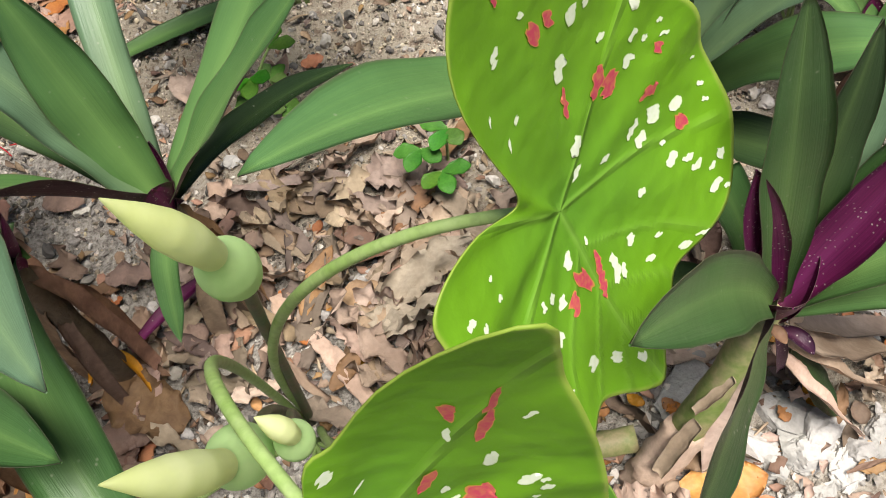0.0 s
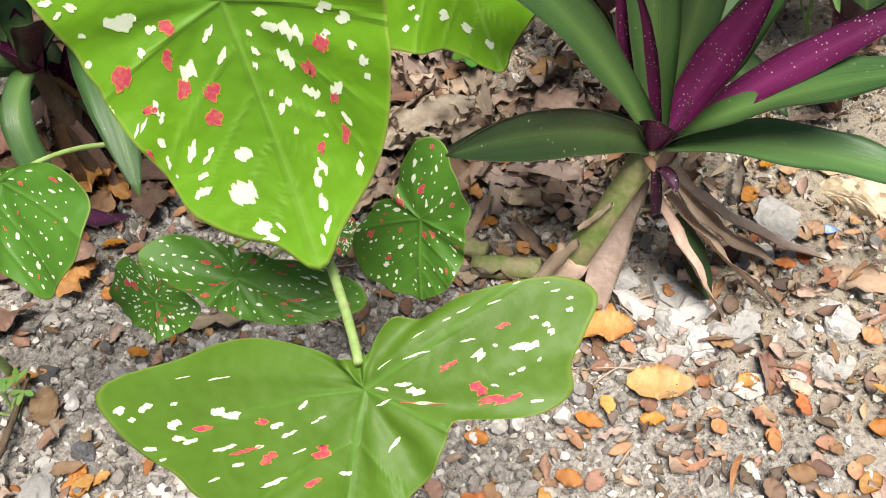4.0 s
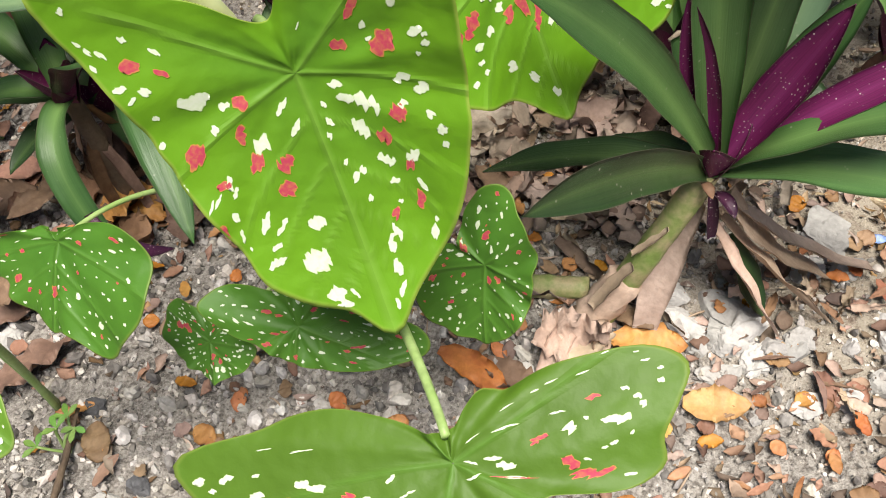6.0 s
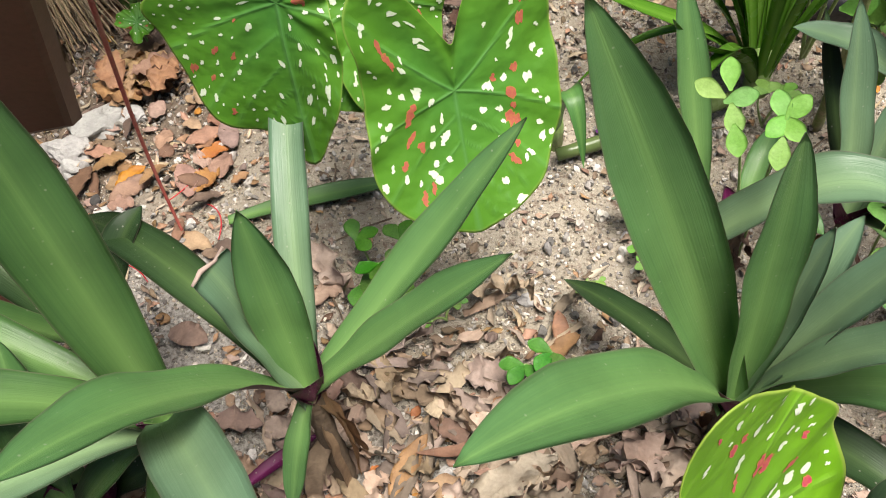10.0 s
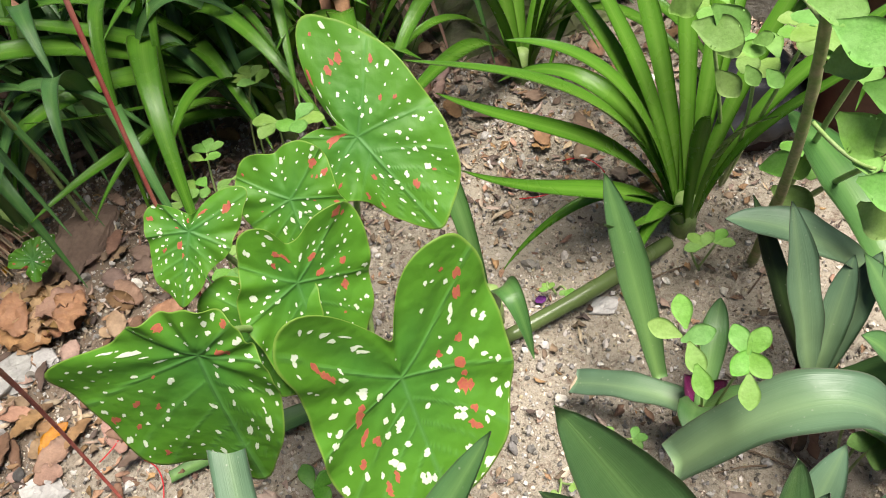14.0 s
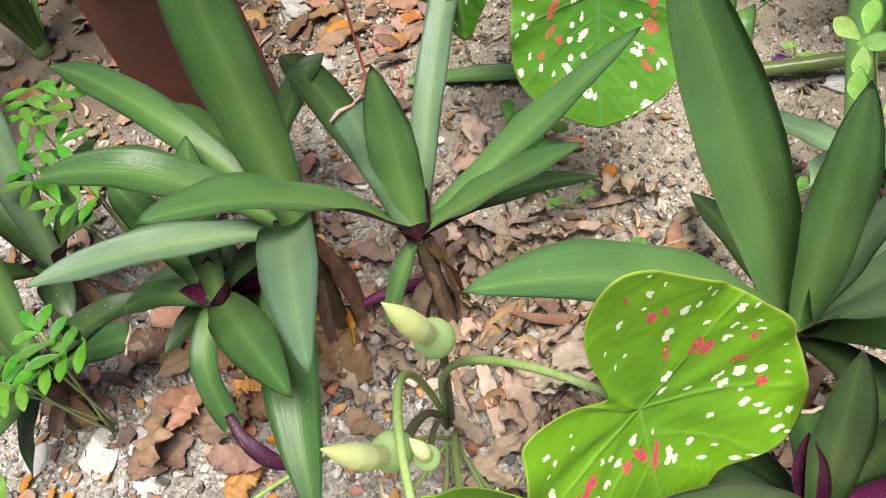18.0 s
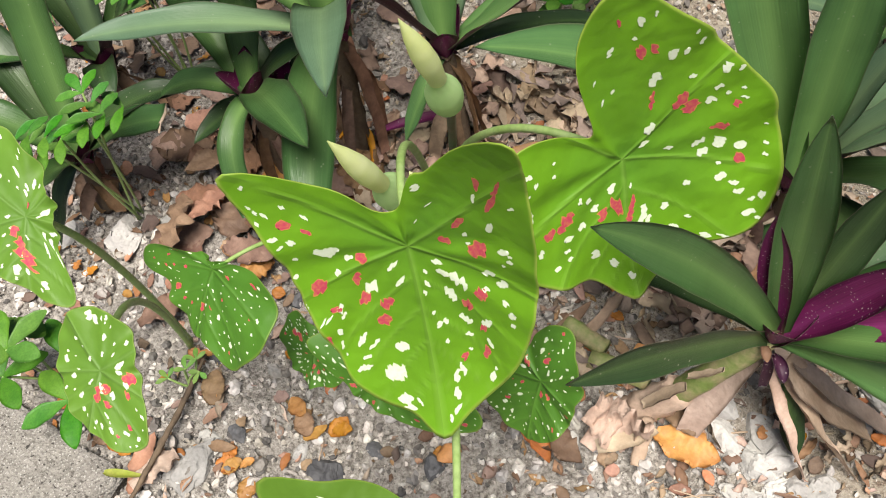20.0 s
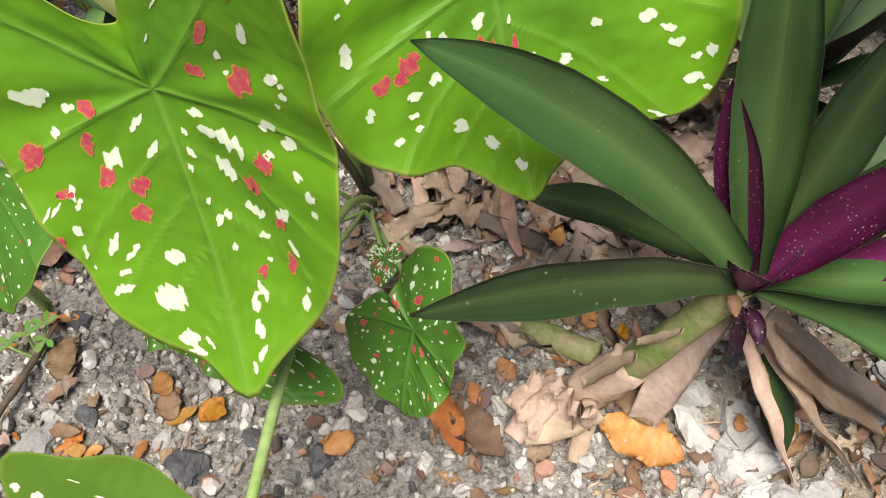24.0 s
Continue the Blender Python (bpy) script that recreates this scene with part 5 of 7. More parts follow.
BACK = ((b_big, 74, 16, 1.0, [(-0.17, 0.70, 0.25)], "large heart-shaped leaf, deep green"), (b_mid, 90, 16, 1.0, [(-0.20, 0.73, 0.22)], "upright heart-shaped leaf behind the large one"), (b_top, 110, 18, 0.9, [(-0.18, 0.84, 0.25)], "highest leaf, deep green with many fine specks"),
        (b_left, 90, 9, 1.15, [(-0.24, 0.68, 0.3)], "leaf folded along its midrib"), (b_left2, 70, 8, 0.65, [(-0.26, 0.74, 0.25)], "dark bluish green speckled leaf"), (b_dark, 45, 8, 0.9, [(-0.22, 0.72, 0.2)], "shaded leaf behind the others"), (b_back, 55, 10, 0.8, [(-0.21, 0.77, 0.25)], "upright shaded leaf"))
for k, (b, w, p, sc, way, lab) in enumerate(BACK):
    caladium_leaf(back, b, "back", [BFOOT + (0.008 * (k % 3 - 1), 0.008 * (k // 3 - 1), 0), *way, b.j - b.n * 0.004], w, p, sc, 100 + 9 * k, BIG_WHITE if k == 0 else None, BIG_CORAL if k == 0 else None, reddish="coral", label=lab)
sap = thing("caladium", (-0.63, 0.965, 0), "small caladium seedling with one speckled leaf", "caladium plant")
caladium_leaf(sap, gl, "back", [(-0.63, 0.965, -0.01), (-0.64, 0.97, 0.03), gl.j - gl.n * 0.003], 40, 4, 0.6, 210, reddish="coral", thickness=0.0018)
tall = thing("caladium", (-0.60, 1.05, 0), "tall caladium leaf on a long stalk at the back", "caladium plant")
caladium_leaf(tall, high, "back", [(-0.60, 1.05, -0.01), (-0.60, 1.04, 0.3), high.j - high.n * 0.003], 45, 8, 1.0, 220, reddish="coral", thickness=0.003)


def bud(plant, foot, joint, tip, size, seed, label):
    """A flower bud: stalk, round lower chamber, pointed hood above a waist."""
    foot, joint, tip = (np.asarray(p, float) for p in (foot, joint, tip))
    stalk = tube(bezier([foot, (foot + joint) / 2 + (0.0, 0.012, 0.05), joint], 22), [0.0042 * size, 0.0036 * size, 0.004 * size], M["petiole_dark"])
    st = part("flower_stalk", stalk, plant, "dark green flower stalk")
    ax = tip - joint
    n = 64
    s = np.linspace(0, 1, n)
    rad = np.interp(s, (0, 0.04, 0.11, 0.20, 0.28, 0.35, 0.41, 0.46, 0.54, 0.65, 0.76, 0.86, 0.94, 1), np.array((3, 8, 12, 13.8, 13.4, 11.0, 8.2, 6.6, 7.0, 8.2, 7.6, 5.2, 2.4, 0.3)) * 0.001 * size)
    bend = unit(np.cross(ax, (0.3, 1, 0.2))) * -0.010 * size
    line = joint + np.outer(s, ax) + np.outer(np.sin(np.pi * s * 1.3) * s, bend)
    k = int(n * 0.47)
    part("spathe_base", tube(line[: k + 1], rad[: k + 1], M["spathe_low"], 24, caps=False), st, "round green lower chamber")
    part("spathe_hood", tube(line[k:], rad[k:], M["spathe"], 24, caps=False), st, "pointed pale yellow-green hood")


bud(front, FOOT + (0.004, 0, 0), (-0.086, 0.224, 0.314), (-0.067, 0.182, 0.438), 0.92, 1, "")
bud(front, FOOT + (-0.004, 0, 0), (-0.086, 0.160, 0.285), (-0.068, 0.110, 0.412), 0.92, 2, "")
bud(front, FOOT + (0.0, -0.005, 0), (-0.062, 0.155, 0.30), (-0.058, 0.15, 0.345), 0.6, 3, "")


# ---- boat lilies ----
def boat_lily(at, hub, leaves, label, canes=(), bend=None):
    plant = thing("boat_lily", (*at, 0), label, "boat lily", "boat lilies in the bed")
    hub = np.asarray(hub, float)
    foot = np.array((*at, -0.01))
    mid = (hub + foot) / 2 if bend is None else np.asarray(bend, float)
    if bend is None:
        part("stem", tube(bezier([foot, mid, hub + (0, 0, 0.005)], 16), [0.010, 0.009, 0.008], M["bark"], 12, 3, 0.08), plant, "thick stem sheathed in brown leaf bases")
        turn_by = np.random.default_rng(int(abs(hub[0]) * 1000))
        for k in range(5):
            a, out = 1.26 * k + turn_by.uniform(-0.4, 0.4), turn_by.uniform(0.012, 0.036)
            d, top = np.array((np.cos(a), np.sin(a), 0)), foot + (hub - foot) * turn_by.uniform(0.55, 0.95)
            end = np.array((*(foot + d * out)[:2], 0.008))
            part("dry_leaf", strap([top, top + d * 0.022 - (0, 0, 0.01), end], turn_by.uniform(0.011, 0.020), [M["dead_brown"], M["dead"]], "band", 0.4, 15 * k, turn_by.uniform(-50, 50), wave=0.2, seed=k + 40, crumple=0.05, nu=16, nv=7), plant, "withered brown leaf hanging round the stem")
    else:
        part("stem", tube(bezier([foot, mid, hub + (0, 0, 0.005)], 16), [0.0125, 0.011, 0.009], M["cane"], 14, 3, 0.05), plant, "thick jointed green stem")
    for k in range(3):
        a = 1.1 + 2.1 * k + hub[0] * 9
        d = np.array((np.cos(a), np.sin(a), 0)) * 0.014
        part("bract", strap([hub - (0, 0, 0.012), hub + d * 1.1 + (0, 0, 0.01), hub + d * 1.6 + (0, 0, 0.046)], 0.034, [M["purple"], M["purple"]], "oval", 0.9, seed=k, nu=14, nv=7), plant, "purple boat-shaped bract")
    for k, leaf in enumerate(leaves):
        tip, lift, width, kind, opts = (*leaf, {})[:5]
        tip = np.asarray(tip, float)
        opts = dict(opts)
        start = np.asarray(opts.pop("start", hub), float)
        ctrl = opts.pop("ctrl", None)
        ctrl = (start * 0.55 + tip * 0.45) + np.array((0, 0, lift)) if ctrl is None else np.asarray(ctrl, float)
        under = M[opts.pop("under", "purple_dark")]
        lab = opts.pop("label", "")
        opts.setdefault("fold", 0.42)
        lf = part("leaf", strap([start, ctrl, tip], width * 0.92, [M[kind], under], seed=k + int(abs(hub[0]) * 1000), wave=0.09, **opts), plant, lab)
        if opts.get("blunt"):
            e = unit(tip - ctrl)
            sd = unit(np.cross(e, (0, 0, 1)))
            ln = np.array([tip - sd * width * 0.40, tip - sd * width * 0.15 + e * 0.002, tip + sd * width * 0.15 - e * 0.001, tip + sd * width * 0.40 + e * 0.001])
            part("torn_end", tube(ln, [0.0012, 0.0022, 0.0012], M["dry"], 6, k, 0.2), lf, "dry torn leaf end")
    return plant


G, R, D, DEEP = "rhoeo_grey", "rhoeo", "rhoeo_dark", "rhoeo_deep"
boat_lily((-0.215, 0.375), (-0.215, 0.371, 0.165), (
    ((-0.057, 0.509, 0.335), 0.0, 0.040, R), ((-0.055, 0.390, 0.335), 0.01, 0.044, R), ((-0.229, 0.398, 0.35), 0.0, 0.046, R),
    ((-0.249, 0.546, 0.30), 0.03, 0.032, G, {"blunt": True}), ((-0.262, 0.188, 0.408), 0.075, 0.060, R), ((-0.258, 0.385, 0.305), 0.02, 0.044, G, {"blunt": True}),
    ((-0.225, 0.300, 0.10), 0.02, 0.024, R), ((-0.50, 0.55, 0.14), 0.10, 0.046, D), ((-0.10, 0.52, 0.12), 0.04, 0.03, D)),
    "boat lily rosette with long grey-green leaves and a purple heart")
boat_lily((-0.32, 0.32), (-0.302, 0.322, 0.19), (
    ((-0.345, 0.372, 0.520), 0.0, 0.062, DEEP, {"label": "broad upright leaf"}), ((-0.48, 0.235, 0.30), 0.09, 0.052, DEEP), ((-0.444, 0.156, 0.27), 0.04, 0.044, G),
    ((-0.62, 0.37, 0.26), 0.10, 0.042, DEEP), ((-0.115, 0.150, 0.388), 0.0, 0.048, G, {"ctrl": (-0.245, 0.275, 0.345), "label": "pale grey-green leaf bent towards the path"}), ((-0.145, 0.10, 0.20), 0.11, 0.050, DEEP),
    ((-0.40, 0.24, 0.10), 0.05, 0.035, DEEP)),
    "boat lily with broad leaves beside a brown post")
boat_lily((-0.37, 0.245), (-0.362, 0.245, 0.15), (
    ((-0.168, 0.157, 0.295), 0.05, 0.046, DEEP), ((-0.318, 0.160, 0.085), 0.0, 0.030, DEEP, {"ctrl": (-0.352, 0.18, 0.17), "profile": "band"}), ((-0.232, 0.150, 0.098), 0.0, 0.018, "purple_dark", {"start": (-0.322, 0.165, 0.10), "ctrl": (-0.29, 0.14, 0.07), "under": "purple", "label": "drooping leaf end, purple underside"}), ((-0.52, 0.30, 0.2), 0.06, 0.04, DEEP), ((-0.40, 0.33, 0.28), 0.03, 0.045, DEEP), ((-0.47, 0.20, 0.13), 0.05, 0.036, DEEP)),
    "boat lily with a drooping leaf showing its purple underside")
boat_lily((-0.545, 0.11), (-0.534, 0.121, 0.08), (
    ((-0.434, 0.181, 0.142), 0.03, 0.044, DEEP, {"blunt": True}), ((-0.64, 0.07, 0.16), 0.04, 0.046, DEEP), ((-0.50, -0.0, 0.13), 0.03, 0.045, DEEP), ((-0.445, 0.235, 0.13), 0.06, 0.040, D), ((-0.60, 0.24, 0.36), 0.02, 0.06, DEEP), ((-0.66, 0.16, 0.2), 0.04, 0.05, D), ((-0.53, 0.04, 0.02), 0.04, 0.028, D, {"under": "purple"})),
    "boat lily near the gravel with short leaves and purple stalks")
boat_lily((0.115, 0.445), (0.114, 0.430, 0.10), (
    ((-0.020, 0.440, 0.485), 0.02, 0.064, R, {"face": (0.15, -0.75, 0.6), "label": "broad upright leaf with a pale midrib"}), ((0.106, 0.445, 0.392), 0.03, 0.052, R), ((0.152, 0.468, 0.285), 0.02, 0.034, G), ((-0.065, 0.234, 0.375), 0.10, 0.062, R),
    ((0.236, 0.372, 0.30), 0.08, 0.05, G), ((0.27, 0.37, 0.22), 0.08, 0.055, R), ((0.205, 0.455, 0.285), 0.03, 0.040, G, {"blunt": True}), ((-0.03, 0.60, 0.025), 0.04, 0.036, D), ((0.042, 0.451, 0.05), 0.06, 0.034, D), ((0.19, 0.52, 0.24), 0.03, 0.04, G), ((0.25, 0.33, 0.13), 0.05, 0.045, D)),
    "boat lily with tall blades and a violet heart")
boat_lily((0.14, 0.66), (0.135, 0.65, 0.06), (
    ((0.246, 0.545, 0.20), 0.0, 0.058, G, {"start": (0.085, 0.56, 0.14), "ctrl": (0.19, 0.56, 0.30), "profile": "band", "label": "arched leaf with a cut end"}), ((0.02, 0.705, 0.045), 0.03, 0.036, G, {"blunt": True}), ((0.062, 0.792, 0.262), 0.01, 0.040, R, {"start": (0.107, 0.702, 0.04)}),
    ((0.105, 0.60, 0.12), 0.05, 0.036, R), ((0.20, 0.60, 0.12), 0.06, 0.04, R), ((0.17, 0.74, 0.12), 0.03, 0.03, R)),
    "boat lily with an arched cut leaf over the sand")
boat_lily((0.235, 0.64), (0.232, 0.645, 0.09), (
    ((0.195, 0.70, 0.30), 0.0, 0.045, G), ((0.187, 0.755, 0.25), 0.0, 0.026, D), ((0.160, 0.74, 0.24), 0.05, 0.05, G, {"start": (0.30, 0.70, 0.16)}), ((0.262, 0.70, 0.22), 0.02, 0.03, G), ((0.285, 0.70, 0.22), 0.02, 0.034, G), ((0.275, 0.92, 0.19), 0.06, 0.06, "lily_dark", {"start": (0.33, 0.66, 0.12)}), ((0.33, 0.57, 0.2), 0.05, 0.045, R), ((0.30, 0.50, 0.15), 0.05, 0.045, R)),
    "boat lily with stiff upright grey-green straps")
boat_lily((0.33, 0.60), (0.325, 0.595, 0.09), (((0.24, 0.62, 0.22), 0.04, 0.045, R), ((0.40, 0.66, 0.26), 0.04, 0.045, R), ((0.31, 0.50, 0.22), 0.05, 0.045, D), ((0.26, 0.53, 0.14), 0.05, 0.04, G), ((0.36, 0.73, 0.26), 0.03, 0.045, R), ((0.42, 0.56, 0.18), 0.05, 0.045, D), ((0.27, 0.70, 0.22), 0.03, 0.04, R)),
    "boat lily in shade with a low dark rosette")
boat_lily((0.30, 0.50), (0.295, 0.495, 0.07), (((0.22, 0.50, 0.16), 0.04, 0.040, R), ((0.36, 0.44, 0.16), 0.05, 0.042, R), ((0.29, 0.41, 0.17), 0.05, 0.04, D), ((0.38, 0.53, 0.2), 0.05, 0.045, R), ((0.25, 0.57, 0.18), 0.03, 0.04, R)),
    "small boat lily in a shaded gap")
# all leaves in the near-black copy, so the deep shade is in their colour
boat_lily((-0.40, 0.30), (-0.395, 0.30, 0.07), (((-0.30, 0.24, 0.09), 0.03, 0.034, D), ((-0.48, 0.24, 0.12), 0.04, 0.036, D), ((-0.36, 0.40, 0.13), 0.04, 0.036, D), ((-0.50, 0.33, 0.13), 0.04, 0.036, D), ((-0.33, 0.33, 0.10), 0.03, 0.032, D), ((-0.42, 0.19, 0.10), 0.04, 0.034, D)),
    "low boat lily under the broad leaves, deep shade painted into its colour")
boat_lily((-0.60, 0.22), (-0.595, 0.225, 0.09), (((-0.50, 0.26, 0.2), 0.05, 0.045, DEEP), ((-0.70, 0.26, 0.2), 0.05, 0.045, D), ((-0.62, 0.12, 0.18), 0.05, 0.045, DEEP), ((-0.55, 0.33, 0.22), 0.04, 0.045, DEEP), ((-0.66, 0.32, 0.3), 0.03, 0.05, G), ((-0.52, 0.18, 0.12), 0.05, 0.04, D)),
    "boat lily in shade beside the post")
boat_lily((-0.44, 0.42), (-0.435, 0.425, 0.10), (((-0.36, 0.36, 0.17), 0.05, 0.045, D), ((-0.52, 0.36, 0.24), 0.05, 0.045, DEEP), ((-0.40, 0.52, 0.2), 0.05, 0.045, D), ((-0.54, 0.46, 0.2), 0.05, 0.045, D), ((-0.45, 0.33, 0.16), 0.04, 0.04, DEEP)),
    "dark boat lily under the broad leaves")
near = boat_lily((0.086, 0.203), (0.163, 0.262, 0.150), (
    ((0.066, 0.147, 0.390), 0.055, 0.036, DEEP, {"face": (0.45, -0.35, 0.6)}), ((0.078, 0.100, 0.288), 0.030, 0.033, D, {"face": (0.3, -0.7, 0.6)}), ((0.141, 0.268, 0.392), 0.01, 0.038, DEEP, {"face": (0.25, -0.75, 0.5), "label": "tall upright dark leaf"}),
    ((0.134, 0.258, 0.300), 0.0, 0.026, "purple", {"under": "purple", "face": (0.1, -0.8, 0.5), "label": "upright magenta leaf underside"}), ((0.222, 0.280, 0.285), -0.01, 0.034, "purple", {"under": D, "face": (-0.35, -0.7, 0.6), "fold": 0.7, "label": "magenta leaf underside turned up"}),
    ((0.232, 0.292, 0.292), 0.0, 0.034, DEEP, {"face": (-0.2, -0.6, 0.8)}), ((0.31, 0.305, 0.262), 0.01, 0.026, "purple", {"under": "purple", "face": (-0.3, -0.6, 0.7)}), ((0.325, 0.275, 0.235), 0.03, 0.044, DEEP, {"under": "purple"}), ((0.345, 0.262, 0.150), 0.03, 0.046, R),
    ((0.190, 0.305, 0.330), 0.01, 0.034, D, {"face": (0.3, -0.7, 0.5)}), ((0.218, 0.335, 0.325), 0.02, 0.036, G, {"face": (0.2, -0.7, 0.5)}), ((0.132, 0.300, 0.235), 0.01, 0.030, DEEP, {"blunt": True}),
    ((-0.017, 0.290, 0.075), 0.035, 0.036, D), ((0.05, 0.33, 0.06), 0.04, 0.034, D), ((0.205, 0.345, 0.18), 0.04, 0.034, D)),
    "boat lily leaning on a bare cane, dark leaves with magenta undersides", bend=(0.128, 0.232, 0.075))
part("flower_bract", strap([(0.168, 0.254, 0.135), (0.178, 0.244, 0.142), (0.184, 0.238, 0.132)], 0.011, [M["purple_dark"], M["purple"]], "oval", 0.8, nu=14, nv=7), near, "purple folded flower bract")
part("flower_bract", strap([(0.166, 0.252, 0.138), (0.170, 0.244, 0.118), (0.171, 0.243, 0.098)], 0.009, [M["purple_dark"], M["purple_dark"]], "band", 0.5, nu=14, nv=7, crumple=0.02), near, "dark purple bract lying along the stem")
part("dry_scale", strap([(0.159, 0.250, 0.150), (0.163, 0.244, 0.154), (0.167, 0.240, 0.147)], 0.008, [M["dead_brown"], M["dead_brown"]], "oval", 0.5, nu=12, nv=7), near, "brown dry scale at the heart")
part("sheath", tube(bezier([(0.084, 0.201, 0.0), (0.097, 0.211, 0.025), (0.115, 0.225, 0.055)], 12), [0.017, 0.0155, 0.0135], M["dry"], 14, 5, 0.10), near, "dry tan sheath peeling off the cane")
for k, (a, b, c, w) in enumerate((((0.178, 0.264, 0.12), (0.205, 0.262, 0.06), (0.262, 0.288, 0.014), 0.030), ((0.158, 0.260, 0.12), (0.138, 0.238, 0.05), (0.134, 0.208, 0.010), 0.026), ((0.182, 0.27, 0.11), (0.225, 0.28, 0.05), (0.30, 0.30, 0.012), 0.024))):
    part("dry_leaf", strap([a, b, c], w, [M["dry"], M["dry"]], "band", 0.35, 5 * k, 20, wave=0.10, seed=k, crumple=0.015), near, "withered tan leaf hanging down")
for k, (p, q, r, w) in enumerate((((0.094, 0.199, 0.044), (0.108, 0.211, 0.066), (0.120, 0.219, 0.080), 0.012), ((0.118, 0.224, 0.088), (0.130, 0.228, 0.098), (0.141, 0.234, 0.113), 0.008), ((0.082, 0.192, 0.030), (0.072, 0.176, 0.026), (0.066, 0.150, 0.012), 0.020), ((0.100, 0.196, 0.032), (0.104, 0.180, 0.018), (0.110, 0.158, 0.010), 0.016))):
    part("bark_peel", strap([p, q, r], w, [M["dry"], M["dry"]], "band", 0.5, 8 * k, 14, wave=0.16, seed=20 + k, crumple=0.03, nu=16, nv=7), near, "torn tan skin peeling off the cane")
for k, (a, b, c, w) in enumerate((((0.170, 0.258, 0.10), (0.196, 0.240, 0.062), (0.236, 0.222, 0.010), 0.015), ((0.176, 0.262, 0.10), (0.222, 0.250, 0.050), (0.272, 0.246, 0.008), 0.017))):
    part("dry_leaf", strap([a, b, c], w, [M["dry"], M["dry"]], "lance", 0.6, 12 * k - 10, 70, wave=0.18, seed=30 + k, crumple=0.03), near, "twisted withered tan leaf")
part("leaf_sheath", strap([(0.104, 0.198, 0.018), (0.092, 0.180, 0.026), (0.070, 0.158, 0.016)], 0.034, [M["dry"], M["dry"]], "band", 0.25, -6, 12, wave=0.12, nu=18, nv=9, crumple=0.03), near, "flat torn tan leaf sheath beside the cane")
part("cut_leaf", strap([(0.185, 0.262, 0.08), (0.20, 0.25, 0.05), (0.222, 0.238, 0.012)], 0.024, [M[D], M["purple_dark"]], "lance", 0.4, wave=0.08), near)
for k, (p, q, r) in enumerate((((0.028, 0.225, 0.012), (0.085, 0.232, 0.016), 0.010), ((-0.01, 0.245, 0.012), (0.035, 0.24, 0.014), 0.009))):
    ln = np.linspace(p, q, 8)
    solo("cane", tube(ln, r, M["cane"], 12, k, 0.07), p, "cut piece of jointed green cane lying on the soil", "cane", "cut canes")


# ---- lilies with long arching leaves ----
def strap_lily(at, leaves, label, seed, kind="lily", random_leaves=0, reach=0.4, width=0.03, lean=(0, 0)):
    plant = thing("strap_lily", (*at, 0), label, "strap lily", "strap-leaved lilies")
    rng = np.random.default_rng(seed)
    foot = np.array((*at, -0.008))
    part("bulb", tube([foot, foot + (0, 0, 0.03), foot + (0, 0, 0.06)], [0.016, 0.015, 0.012], M["petiole"], 14, seed, 0.06), plant, "pale sheathed base of the leaves")
    todo = [(np.asarray(t, float), h, w) for t, h, w in leaves]
    for _ in range(int(random_leaves * 1.35)):
        a = rng.uniform(0, 2 * np.pi)
        r = reach * rng.uniform(0.55, 1.05)
        todo.append((foot + (np.cos(a) * r + lean[0], np.sin(a) * r + lean[1], rng.uniform(0.03, 0.34)), rng.uniform(0.14, 0.36), width * rng.uniform(0.65, 1.1)))
    for k, (tip, high_, w) in enumerate(todo):
        out = (tip - foot) * (1, 1, 0)
        st = foot + (0, 0, 0.02) + unit(out) * 0.012
        c1, c2 = st + out * 0.18 + (0, 0, high_), st + out * 0.62 + (0, 0, high_ * 1.12)
        part("leaf", strap([st, c1, c2, tip], w, [M[kind], M[kind]], "ribbon", 0.32, rng.uniform(-12, 12), rng.uniform(-25, 25), seed=k + seed, nu=34, nv=7), plant)
    return plant


strap_lily((0.186, 0.935), (((-0.111, 0.90, 0.334), 0.25, 0.036), ((-0.083, 0.887, 0.30), 0.18, 0.032), ((-0.067, 0.829, 0.25), 0.12, 0.028), ((0.056, 0.755, 0.235), 0.10, 0.026), ((-0.04, 0.86, 0.05), 0.12, 0.022), ((-0.01, 0.98, 0.28), 0.24, 0.03), ((-0.02, 1.06, 0.16), 0.2, 0.026),
    ((0.03, 1.10, 0.45), 0.24, 0.024), ((0.10, 1.17, 0.50), 0.25, 0.024), ((0.20, 1.20, 0.54), 0.26, 0.024), ((0.29, 1.17, 0.48), 0.24, 0.024), ((0.40, 1.10, 0.42), 0.22, 0.024), ((0.43, 0.98, 0.30), 0.20, 0.024), ((0.36, 0.86, 0.34), 0.2, 0.02), ((0.17, 0.85, 0.26), 0.2, 0.018), ((0.24, 0.86, 0.24), 0.18, 0.02), ((0.08, 0.78, 0.10), 0.12, 0.022), ((-0.02, 1.12, 0.40), 0.24, 0.024), ((0.33, 1.20, 0.36), 0.22, 0.022)),
    "green strap lily with a fan of long arching leaves", 301)
